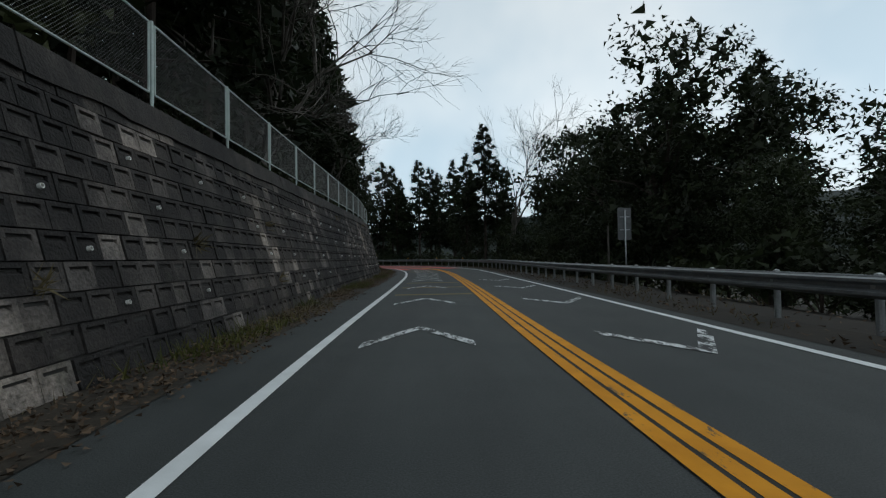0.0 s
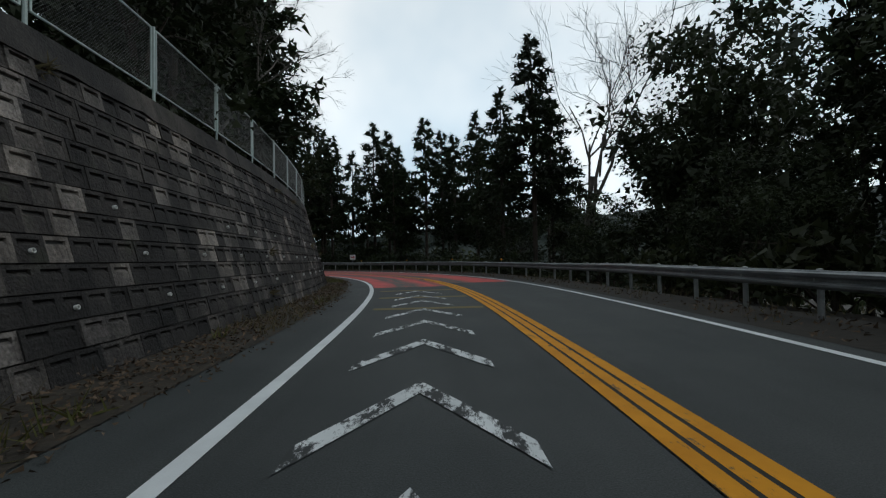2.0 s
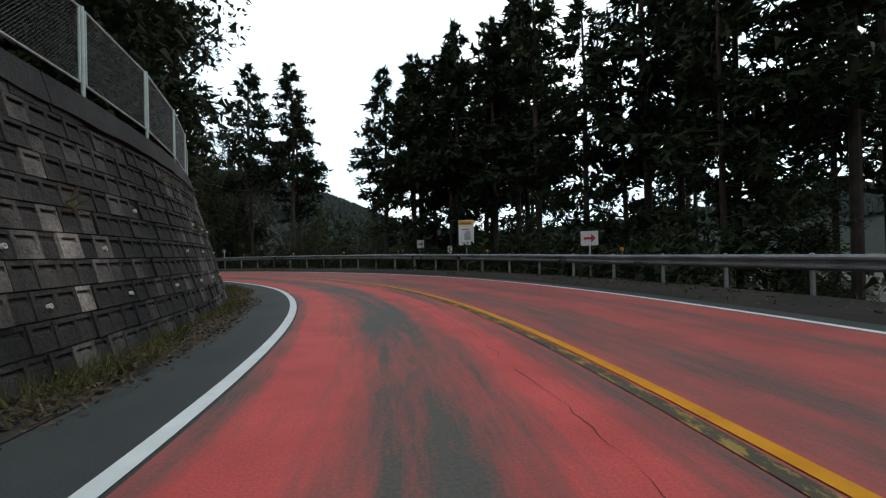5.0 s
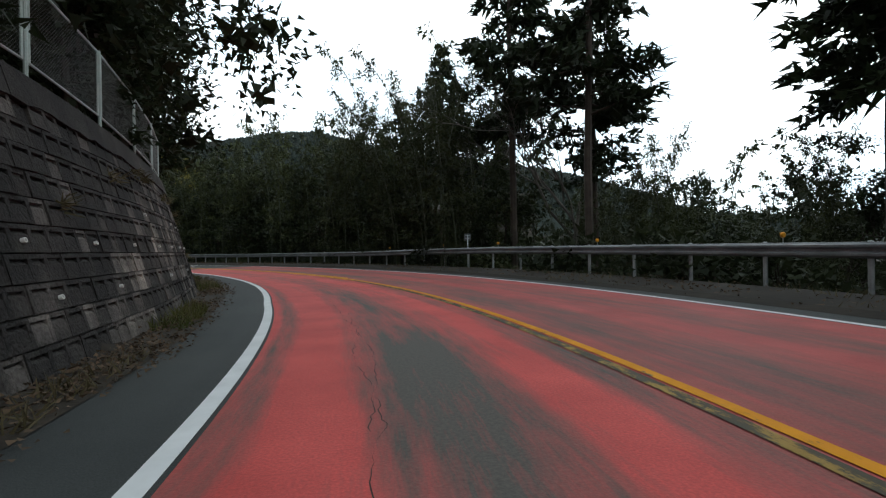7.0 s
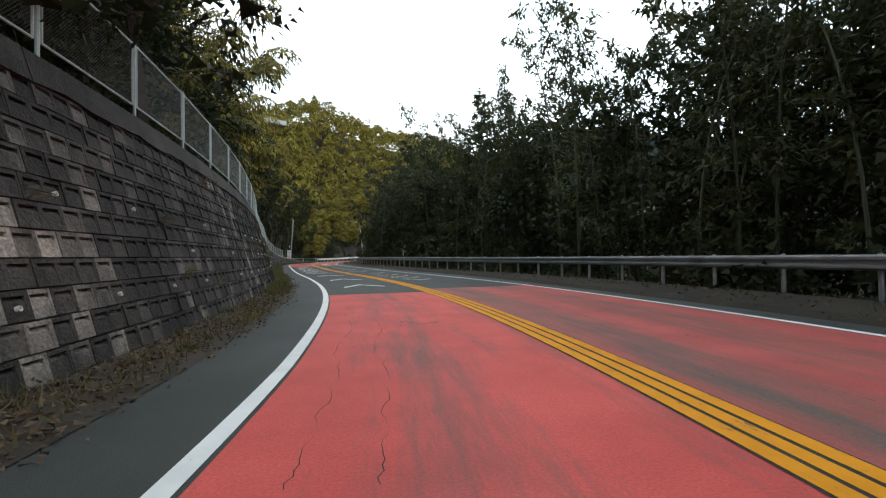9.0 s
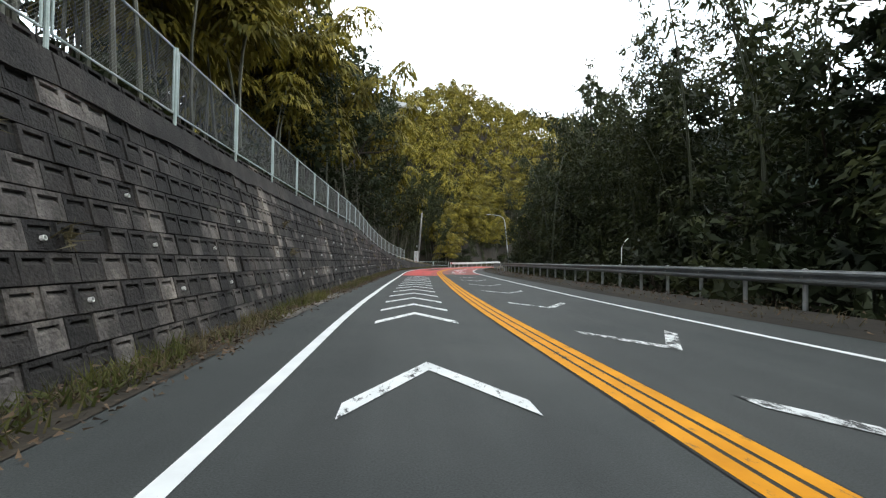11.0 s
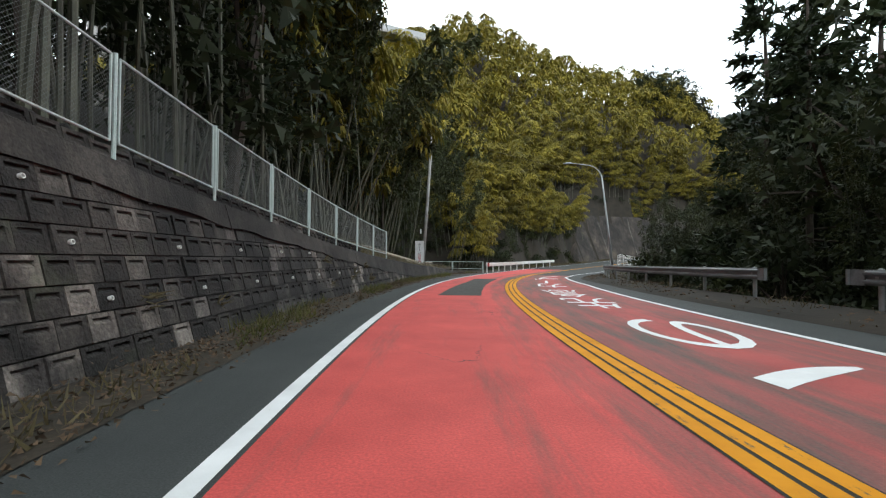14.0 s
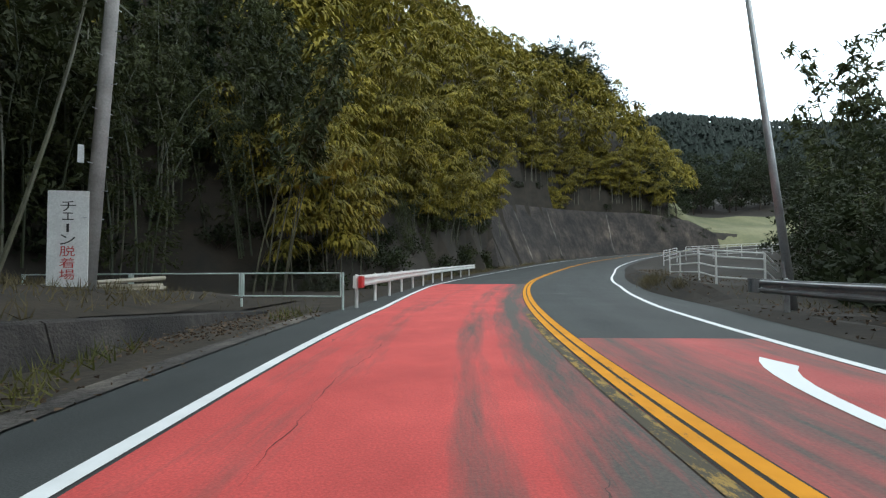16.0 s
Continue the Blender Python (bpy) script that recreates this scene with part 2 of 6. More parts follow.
def red_material(name, wear, heal=None, tone=1.0):
    """Red anti-skid surfacing, worn through to the asphalt in the wheel tracks and along cracks. wear: (place across, half width, amount)."""
    m, n, l, b = material(name, 0.75)
    uv = n.new("ShaderNodeUVMap").outputs["UV"]
    red = noise_ramp(n, l, uv, 0.9, [(0.3, (0.50 * tone, 0.062, 0.055)), (0.7, (0.68 * tone, 0.095, 0.085))])
    grain = noise_ramp(n, l, uv, 45, [(0.3, (0.72, 0.72, 0.72)), (0.7, (1.08, 1.08, 1.08))], detail=3)
    red = mix(n, l, 1.0, red, grain, "MULTIPLY")
    dark = noise_ramp(n, l, uv, 30, [(0.3, (0.058, 0.055, 0.048)), (0.7, (0.110, 0.096, 0.082))])
    sep = n.new("ShaderNodeSeparateXYZ")
    l.new(uv, sep.inputs["Vector"])
    total = None
    for place, half, amount in wear:
        d = n.new("ShaderNodeMath")
        d.operation = "SUBTRACT"
        l.new(sep.outputs["X"], d.inputs[0])
        d.inputs[1].default_value = place
        a = n.new("ShaderNodeMath")
        a.operation = "ABSOLUTE"
        l.new(d.outputs[0], a.inputs[0])
        r = n.new("ShaderNodeMapRange")
        r.inputs["From Min"].default_value, r.inputs["From Max"].default_value = half * 1.3, half * 0.4
        r.inputs["To Min"].default_value, r.inputs["To Max"].default_value = 0.0, amount
        l.new(a.outputs[0], r.inputs["Value"])
        if total is None:
            total = r.outputs["Result"]
        else:
            s = n.new("ShaderNodeMath")
            s.operation = "MAXIMUM"
            l.new(total, s.inputs[0])
            l.new(r.outputs["Result"], s.inputs[1])
            total = s.outputs[0]
    if heal:
        hr = n.new("ShaderNodeMapRange")
        hr.inputs["From Min"].default_value, hr.inputs["From Max"].default_value = heal
        hr.inputs["To Min"].default_value, hr.inputs["To Max"].default_value = 1.0, 0.42
        l.new(sep.outputs["Y"], hr.inputs["Value"])
        hm = n.new("ShaderNodeMath")
        hm.operation = "MULTIPLY"
        l.new(total, hm.inputs[0])
        l.new(hr.outputs["Result"], hm.inputs[1])
        total = hm.outputs[0]
    streak = noise_ramp(n, l, uv, 2.2, [(0.30, (0, 0, 0)), (0.72, (1, 1, 1))], detail=7, rough=0.75, mapping=(1.0, 0.10, 1))
    sub = n.new("ShaderNodeMath")
    sub.operation = "MULTIPLY_ADD"
    l.new(streak, sub.inputs[0])
    sub.inputs[1].default_value = 1.25
    sub.inputs[2].default_value = -0.80
    add = n.new("ShaderNodeMath")
    add.operation = "ADD"
    add.use_clamp = True
    l.new(sub.outputs[0], add.inputs[0])
    l.new(total, add.inputs[1])
    c = mix(n, l, add.outputs[0], red, dark)
    vor = n.new("ShaderNodeTexVoronoi")
    vor.feature = "DISTANCE_TO_EDGE"
    vor.inputs["Scale"].default_value = 1.0
    warp = n.new("ShaderNodeTexNoise")
    warp.inputs["Scale"].default_value = 7.0
    l.new(uv, warp.inputs["Vector"])
    wsum = n.new("ShaderNodeVectorMath")
    wsum.operation = "ADD"
    l.new(uv, wsum.inputs[0])
    wsmall = n.new("ShaderNodeVectorMath")
    wsmall.operation = "SCALE"
    wsmall.inputs["Scale"].default_value = 0.28
    l.new(warp.outputs["Color"], wsmall.inputs[0])
    l.new(wsmall.outputs["Vector"], wsum.inputs[1])
    stretch = n.new("ShaderNodeMapping")
    stretch.inputs["Scale"].default_value = (1.3, 0.38, 1)
    l.new(wsum.outputs["Vector"], stretch.inputs["Vector"])
    l.new(stretch.outputs["Vector"], vor.inputs["Vector"])
    thin = n.new("ShaderNodeMath")
    thin.operation = "LESS_THAN"
    thin.inputs[1].default_value = 0.007
    l.new(vor.outputs["Distance"], thin.inputs[0])
    where = noise_ramp(n, l, uv, 0.35, [(0.62, (0, 0, 0)), (0.68, (1, 1, 1))])
    both = n.new("ShaderNodeMath")
    both.operation = "MULTIPLY"
    l.new(thin.outputs[0], both.inputs[0])
    l.new(where, both.inputs[1])
    c = mix(n, l, both.outputs[0], c, (0.03, 0.028, 0.026))
    l.new(c, b.inputs["Base Color"])
    bump(n, l, b, uv, 60, 0.4, 0.01)
    return m


def paint_material(name, dark, light, worn, amount):
    """Road paint, chipped down to the asphalt in places."""
    m, n, l, b = material(name, 0.75)
    b.inputs["Specular IOR Level"].default_value = 0.2
    uv = n.new("ShaderNodeUVMap").outputs["UV"]
    c = noise_ramp(n, l, uv, 2.0, [(0.3, dark), (0.7, light)])
    chips = noise_ramp(n, l, uv, 6.0, [(amount, (1, 1, 1)), (amount + 0.06, (0, 0, 0))], detail=8, rough=0.8, mapping=(1.0, 0.35, 1))
    c = mix(n, l, chips, c, worn)
    l.new(c, b.inputs["Base Color"])
    bump(n, l, b, uv, 60, 0.3, 0.006)
    return m


def block_material(name, dark, light, spread):
    """Weathered precast concrete: dark algae and soot over grey, streaked downwards, with a shade for each block."""
    m, n, l, b = material(name, 0.9)
    geo = n.new("ShaderNodeNewGeometry")
    co = geo.outputs["Position"]
    src = n.new("ShaderNodeObjectInfo").outputs["Random"] if spread == "object" else geo.outputs["Random Per Island"]
    shade = n.new("ShaderNodeValToRGB")
    e = shade.color_ramp.elements
    e[0].position, e[0].color = 0.0, (*dark, 1)
    e[1].position, e[1].color = 1.0, (*light, 1)
    e.new(0.58).color = tuple(0.88 * d + 0.12 * q for d, q in zip(dark, light)) + (1,)
    e.new(0.82).color = tuple(0.60 * d + 0.40 * q for d, q in zip(dark, light)) + (1,)
    patch = noise_ramp(n, l, co, 0.45, [(0.32, (0, 0, 0)), (0.68, (1, 1, 1))], detail=3)
    gather = n.new("ShaderNodeMath")
    gather.operation = "MULTIPLY_ADD"
    gather.use_clamp = True
    l.new(patch, gather.inputs[0])
    gather.inputs[1].default_value = 0.36
    shift = n.new("ShaderNodeMath")
    shift.operation = "SUBTRACT"
    l.new(src, shift.inputs[0])
    shift.inputs[1].default_value = 0.20
    l.new(shift.outputs[0], gather.inputs[2])
    l.new(gather.outputs[0], shade.inputs["Fac"])
    grime = noise_ramp(n, l, co, 0.55, [(0.34, (0.16, 0.15, 0.155)), (0.50, (0.70, 0.68, 0.67)), (0.66, (1.35, 1.3, 1.25))], detail=8, rough=0.68, mapping=(1, 1, 0.5))
    c = mix(n, l, 1.0, shade.outputs["Color"], grime, "MULTIPLY")
    fine = noise_ramp(n, l, co, 22, [(0.3, (0.5, 0.5, 0.5)), (0.7, (1.3, 1.3, 1.3))], detail=6)
    c = mix(n, l, 1.0, c, fine, "MULTIPLY")
    moss = noise_ramp(n, l, co, 1.7, [(0.60, (0, 0, 0)), (0.78, (0.5, 0.5, 0.5))], detail=6)
    c = mix(n, l, moss, c, (0.045, 0.055, 0.028))
    stain = noise_ramp(n, l, co, 0.22, [(0.36, (0.36, 0.35, 0.37)), (0.50, (0.90, 0.88, 0.88)), (0.64, (1.65, 1.56, 1.48))], detail=7, rough=0.7)
    c = mix(n, l, 1.0, c, stain, "MULTIPLY")
    # lime and soot runs down the face
    runs = noise_ramp(n, l, co, 2.6, [(0.36, (0.45, 0.44, 0.43)), (0.55, (1, 1, 1)), (0.74, (1.0, 1.0, 1.0)), (0.82, (1.9, 1.85, 1.8))], detail=6, mapping=(1, 1, 0.10))
    c = mix(n, l, 0.8, c, runs, "MULTIPLY")
    l.new(c, b.inputs["Base Color"])
    bump(n, l, b, co, 26, 0.9, 0.03)
    return m


M_ASPHALT = asphalt_material()
M_PATCH = plain("asphalt_patch", (0.050, 0.051, 0.046), (0.072, 0.071, 0.064), 5, 0.85, bump_scale=90)
M_RED_A = red_material("worn_red_surfacing", [(-2.05, 0.85, 1.1), (0.85, 0.95, 1.15), (4.1, 0.75, 1.1), (-0.45, 0.32, 0.8), (-3.75, 0.2, 0.8)], heal=(102, 124))
M_RED_OLD = red_material("faded_red_surfacing", [(0.95, 0.9, 0.80), (3.1, 0.9, 0.65), (4.4, 0.3, 0.3)], tone=0.72)
M_RED_B = red_material("red_surfacing", [(-0.48, 0.58, 1.15), (-1.50, 0.30, 0.6), (-3.3, 0.5, 0.35), (0.95, 0.9, 0.62), (3.0, 0.9, 0.6)], heal=(224, 212))
M_WHITE_LINE = paint_material("white_line_paint", (0.66, 0.68, 0.68), (0.80, 0.82, 0.82), (0.12, 0.12, 0.12), 0.30)
M_WHITE_WORN = paint_material("worn_white_paint", (0.60, 0.62, 0.62), (0.78, 0.80, 0.80), (0.05, 0.052, 0.052), 0.47)
M_WHITE_CHIPPED = paint_material("chipped_white_paint", (0.64, 0.66, 0.66), (0.80, 0.82, 0.82), (0.06, 0.062, 0.062), 0.405)
M_YELLOW = paint_material("yellow_line_paint", (0.56, 0.23, 0.008), (0.72, 0.31, 0.014), (0.10, 0.09, 0.07), 0.36)
M_YELLOW_WORN = paint_material("faded_yellow_paint", (0.28, 0.18, 0.05), (0.38, 0.25, 0.07), (0.08, 0.07, 0.05), 0.50)
M_BAR = paint_material("faded_bar_paint", (0.155, 0.122, 0.050), (0.205, 0.162, 0.068), (0.08, 0.075, 0.06), 0.37)
M_BLOCK = block_material("precast_block", (0.021, 0.0185, 0.0175), (0.29, 0.272, 0.25), "island")
M_BLOCK_OB = block_material("precast_block_single", (0.021, 0.0185, 0.0175), (0.29, 0.272, 0.25), "object")
M_CONCRETE = block_material("stained_concrete", (0.034, 0.031, 0.0285), (0.15, 0.141, 0.128), "island")
M_SHOT = block_material("sprayed_concrete", (0.040, 0.034, 0.029), (0.10, 0.085, 0.070), "island")
M_JOINT = plain("joint_shadow_mortar", (0.03, 0.03, 0.028), (0.05, 0.048, 0.045), 4, 0.95)
M_STEEL = plain("galvanised_steel", (0.34, 0.36, 0.37), (0.50, 0.52, 0.53), 2.5, 0.42, 0.7)
M_RAIL = plain("dull_galvanised_rail", (0.17, 0.18, 0.19), (0.32, 0.34, 0.35), 1.6, 0.40, 0.6)
M_WHITE_STEEL = plain("white_painted_steel", (0.55, 0.55, 0.53), (0.74, 0.74, 0.72), 2.2, 0.45)
M_FENCE = plain("pale_green_fence_paint", (0.40, 0.50, 0.47), (0.58, 0.66, 0.63), 3, 0.5)
M_WIRE = plain("galvanised_wire", (0.14, 0.145, 0.14), (0.24, 0.245, 0.23), 5, 0.5, 0.5)
M_PIPE = plain("white_plastic_pipe", (0.66, 0.66, 0.63), (0.80, 0.80, 0.77), 9, 0.5)
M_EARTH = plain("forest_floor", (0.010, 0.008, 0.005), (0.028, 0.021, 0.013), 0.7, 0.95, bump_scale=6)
M_VERGE = plain("verge_soil", (0.018, 0.014, 0.009), (0.050, 0.038, 0.024), 1.8, 0.95, bump_scale=10)
M_LITTER = plain("dead_leaves", (0.050, 0.031, 0.018), (0.165, 0.108, 0.062), 3, 0.85, spread="island")
M_GRASS = leaf_material("verge_grass", (0.035, 0.05, 0.012), (0.14, 0.13, 0.04))
M_DRYGRASS = leaf_material("dry_grass", (0.06, 0.052, 0.026), (0.20, 0.165, 0.09))
M_BARK = plain("cedar_bark", (0.028, 0.021, 0.016), (0.07, 0.052, 0.040), 2.5, 0.95, bump_scale=12)
M_GREYBARK = plain("grey_bark", (0.055, 0.049, 0.042), (0.13, 0.118, 0.10), 2.5, 0.9, bump_scale=12)
M_CEDAR = leaf_material("cedar_sprays", (0.008, 0.014, 0.007), (0.030, 0.042, 0.016))
M_BROAD = leaf_material("evergreen_leaves", (0.010, 0.016, 0.008), (0.040, 0.050, 0.020))
M_BAMBOO = leaf_material("bamboo_leaves", (0.014, 0.020, 0.008), (0.062, 0.070, 0.024))
M_BAMBOO_GOLD = leaf_material("golden_bamboo_leaves", (0.026, 0.034, 0.010), (0.175, 0.155, 0.026), (0.27, 0.218, 0.030))
M_CULM = plain("bamboo_culm", (0.045, 0.046, 0.028), (0.125, 0.122, 0.078), 2.0, 0.5)
M_CULM_GREEN = plain("green_bamboo_culm", (0.020, 0.026, 0.012), (0.050, 0.060, 0.026), 2.0, 0.55)
M_WOOD = plain("cut_bamboo_pole", (0.28, 0.24, 0.17), (0.46, 0.42, 0.33), 2.0, 0.6)
M_SIGN_WHITE = plain("sign_white", (0.66, 0.67, 0.66), (0.78, 0.79, 0.78), 2, 0.4)
M_SIGN_RED = plain("sign_red", (0.42, 0.02, 0.02), (0.52, 0.03, 0.03), 4, 0.45)
M_SIGN_BLACK = plain("sign_black", (0.012, 0.012, 0.012), (0.022, 0.022, 0.022), 4, 0.5)
M_SIGN_YELLOW = plain("sign_yellow", (0.60, 0.36, 0.02), (0.72, 0.44, 0.03), 4, 0.45)
M_SIGN_GREY = plain("sign_grey", (0.30, 0.31, 0.31), (0.42, 0.43, 0.43), 4, 0.5)
M_SIGN_BACK = plain("dull_sign_back", (0.10, 0.105, 0.11), (0.16, 0.165, 0.17), 4, 0.6, 0.3)
M_ORANGE = plain("orange_reflector", (0.70, 0.28, 0.01), (0.80, 0.36, 0.02), 4, 0.3)
M_POLE = plain("pole_concrete", (0.24, 0.235, 0.225), (0.36, 0.35, 0.335), 1.5, 0.85, bump_scale=30)
# distance haze is put into this leaf colour as a blue-green cast
M_FAR = leaf_material("hazy_far_forest", (0.012, 0.019, 0.016), (0.032, 0.044, 0.036))
M_FIELD = plain("field_grass", (0.10, 0.11, 0.05), (0.20, 0.19, 0.10), 0.15, 0.9)

# ---- mesh helpers ----


def mesh_of(name, verts, faces, mat, uvs=None, smooth=False):
    me = bpy.data.meshes.new(name)
    me.from_pydata([tuple(map(float, v)) for v in verts], [], [tuple(map(int, f)) for f in faces])
    if uvs is not None:
        layer = me.uv_layers.new(name="UVMap")
        idx = np.empty(len(me.loops), np.int32)
        me.loops.foreach_get("vertex_index", idx)
        layer.data.foreach_set("uv", np.asarray(uvs, np.float32)[idx].ravel())
    if smooth:
        me.polygons.foreach_set("use_smooth", [True] * len(me.polygons))
    me.materials.append(mat)
    me.update()
    return me


def thing(name, label, category, group="", kind="", m=None):
    ob = new(name)
    if m is not None:
        ob.matrix_world = m
    return tagged(ob, label, category, group, kind)


def child(name, me, parent, label="", m=None, kind=""):
    ob = new(name, me)
    ob.parent = parent
    if m is not None:
        ob.matrix_local = m
    return tagged(ob, label, kind=kind)


def box(sx, sy, sz, x=0, y=0, z=0):
    """Corners and faces of a box with centre x, y and underside z."""
    v = [(x + a * sx / 2, y + b * sy / 2, z + c * sz) for c in (0, 1) for b in (-1, 1) for a in (-1, 1)]
    f = [(0, 2, 3, 1), (4, 5, 7, 6), (0, 1, 5, 4), (2, 6, 7, 3), (0, 4, 6, 2), (1, 3, 7, 5)]
    return v, f


def join(*pieces):
    v, f = [], []
    for a, b in pieces:
        o = len(v)
        v += [tuple(p) for p in a]
        f += [tuple(i + o for i in q) for q in b]
    return v, f


def tube(points, radii, sides=8, caps=True):
    """A round tube through the points, with a radius at each."""
    pts = [Vector(p) for p in points]
    v, f = [], []
    for i, p in enumerate(pts):
        d = (pts[min(i + 1, len(pts) - 1)] - pts[max(i - 1, 0)]).normalized()
        a = Vector((1, 0, 0)) if abs(d.z) > 0.95 else Vector((0, 0, 1))
        a = (a - d * a.dot(d)).normalized()
        b = d.cross(a)
        for j in range(sides):
            w = 2 * math.pi * j / sides
            v.append(tuple(p + float(radii[i]) * (a * math.cos(w) + b * math.sin(w))))
    for i in range(len(pts) - 1):
        for j in range(sides):
            k = (j + 1) % sides
            f.append((i * sides + j, i * sides + k, (i + 1) * sides + k, (i + 1) * sides + j))
    if caps:
        f.append(tuple(range(sides - 1, -1, -1)))
        f.append(tuple((len(pts) - 1) * sides + j for j in range(sides)))
    return v, f


def ribbon(s0, s1, n_left, n_right, z, step=1.0, cols=1):
    """A strip lying on the road between two offsets, with road coordinates as its map."""
    ss = np.linspace(s0, s1, max(2, int(abs(s1 - s0) / step) + 1))
    v, uv, f = [], [], []
    for s in ss:
        a, b = float(n_left(s)) if callable(n_left) else n_left, float(n_right(s)) if callable(n_right) else n_right
        zz = float(z(s)) if callable(z) else z
        for c in range(cols + 1):
            n = a + (b - a) * c / cols
            v.append(at(s, n, zz))
            uv.append((n, s))
    w = cols + 1
    for i in range(len(ss) - 1):
        for c in range(cols):
            k = i * w + c
            f.append((k, k + 1, k + w + 1, k + w))
    return v, f, uv


def sweep(profile, s_values, closed=False):
    """A profile of (n, z), given for each s, carried along the road."""
    v, f, m = [], [], None
    for s in s_values:
        pr = profile(s)
        m = len(pr)
        v += [tuple(at(s, n, z)) for n, z in pr]
    for i in range(len(s_values) - 1):
        for j in range(m if closed else m - 1):
            k = (j + 1) % m
            f.append((i * m + j, i * m + k, (i + 1) * m + k, (i + 1) * m + j))
    if closed:
        f.append(tuple(range(m)))
        f.append(tuple((len(s_values) - 1) * m + j for j in range(m - 1, -1, -1)))
    return v, f

# ---- ground, far hills ----
S_COARSE = np.arange(-40, 329, 1.0)
C_COARSE = at(S_COARSE, 0.0)[:, :2]
H_COARSE = heading(S_COARSE)


def road_coords(x, y):
    """Nearest place along the road and the offset to its right, for arrays of world places."""
    x, y = np.asarray(x, float).ravel(), np.asarray(y, float).ravel()
    s_out, n_out = np.empty(len(x)), np.empty(len(x))
    for i in range(0, len(x), 4000):
        dx = x[i:i + 4000, None] - C_COARSE[None, :, 0]
        dy = y[i:i + 4000, None] - C_COARSE[None, :, 1]
        j = (dx * dx + dy * dy).argmin(1)
        r = np.arange(len(j))
        side = dx[r, j] * np.cos(H_COARSE[j]) + dy[r, j] * np.sin(H_COARSE[j])
        s_out[i:i + 4000] = S_COARSE[j]
        n_out[i:i + 4000] = np.sign(side) * np.hypot(dx[r, j], dy[r, j])
    return s_out, n_out


start_left = table((-40, 7.2), (205, 7.2), (218, 8.5), (226, 15.0), (240, 17.0), (247, 12.0), (252, 9.5), (275, 9.5), (282, 12.4), (312, 12.0), (330, 9.0))
bench_left = table((-40, 4.0), (180, 3.6), (198, 2.7), (214, 1.5), (224, 0.8), (236, 0.0), (246, 0.3), (275, 0.8), (282, 6.5), (286, 8.9), (296, 8.6), (312, 7.2), (320, 3.0), (330, 0.5))
slope_left = table((-40, 0.62), (140, 0.6), (200, 0.5), (240, 0.62), (252, 0.95), (275, 1.1), (290, 1.1), (300, 1.6), (312, 1.6), (322, 0.3), (330, 0.25))
drop_right = table((-40, 0.25), (60, 0.18), (150, 0.16), (200, 0.16), (228, 0.10), (245, 0.02), (265, -0.03), (330, -0.05))


def ground_height(x, y):
    s, n = road_coords(x, y)
    u = np.maximum(-n - start_left(s), 0)
    left = bench_left(s) + 44 * np.tanh(slope_left(s) * u / 44)
    v = np.maximum(n - 9.0, 0)
    right = -0.3 - 9 * np.tanh(drop_right(s) * v / 9) - 0.15 * np.minimum(v, 3) * np.interp(s, (236, 262), (1, 0))
    inside = (n > -start_left(s)) & (n < 9.0)
    z = np.where(n < 0, left, right)
    z = np.where(inside, -0.6, z)
    near_l = np.clip((-n - start_left(s)) / 1.5, 0, 1)
    z = np.where(n < 0, np.where(inside, -0.6, -0.6 + (z + 0.6) * near_l), z)
    x, y = np.asarray(x, float).ravel(), np.asarray(y, float).ravel()
    hx, hy = beyond(-13.73, 76.69)
    hill = 17 * np.exp(-((x - hx) ** 2 + (y - hy) ** 2) / 27.0 ** 2)
    return z + rise(s) * (np.abs(n) < 60) + np.where(n < -10, hill, 0)


GRID = []


def ground_at(x, y):
    """Height of the finished ground sheet at one place."""
    xs, ys, gz = GRID[0]
    fx, fy = (float(x) - xs[0]) / 2.5, (float(y) - ys[0]) / 2.5
    i, j = int(np.clip(fx, 0, len(xs) - 2)), int(np.clip(fy, 0, len(ys) - 2))
    u, v = np.clip(fx - i, 0, 1), np.clip(fy - j, 0, 1)
    return float((gz[j, i] * (1 - u) + gz[j, i + 1] * u) * (1 - v) + (gz[j + 1, i] * (1 - u) + gz[j + 1, i + 1] * u) * v)


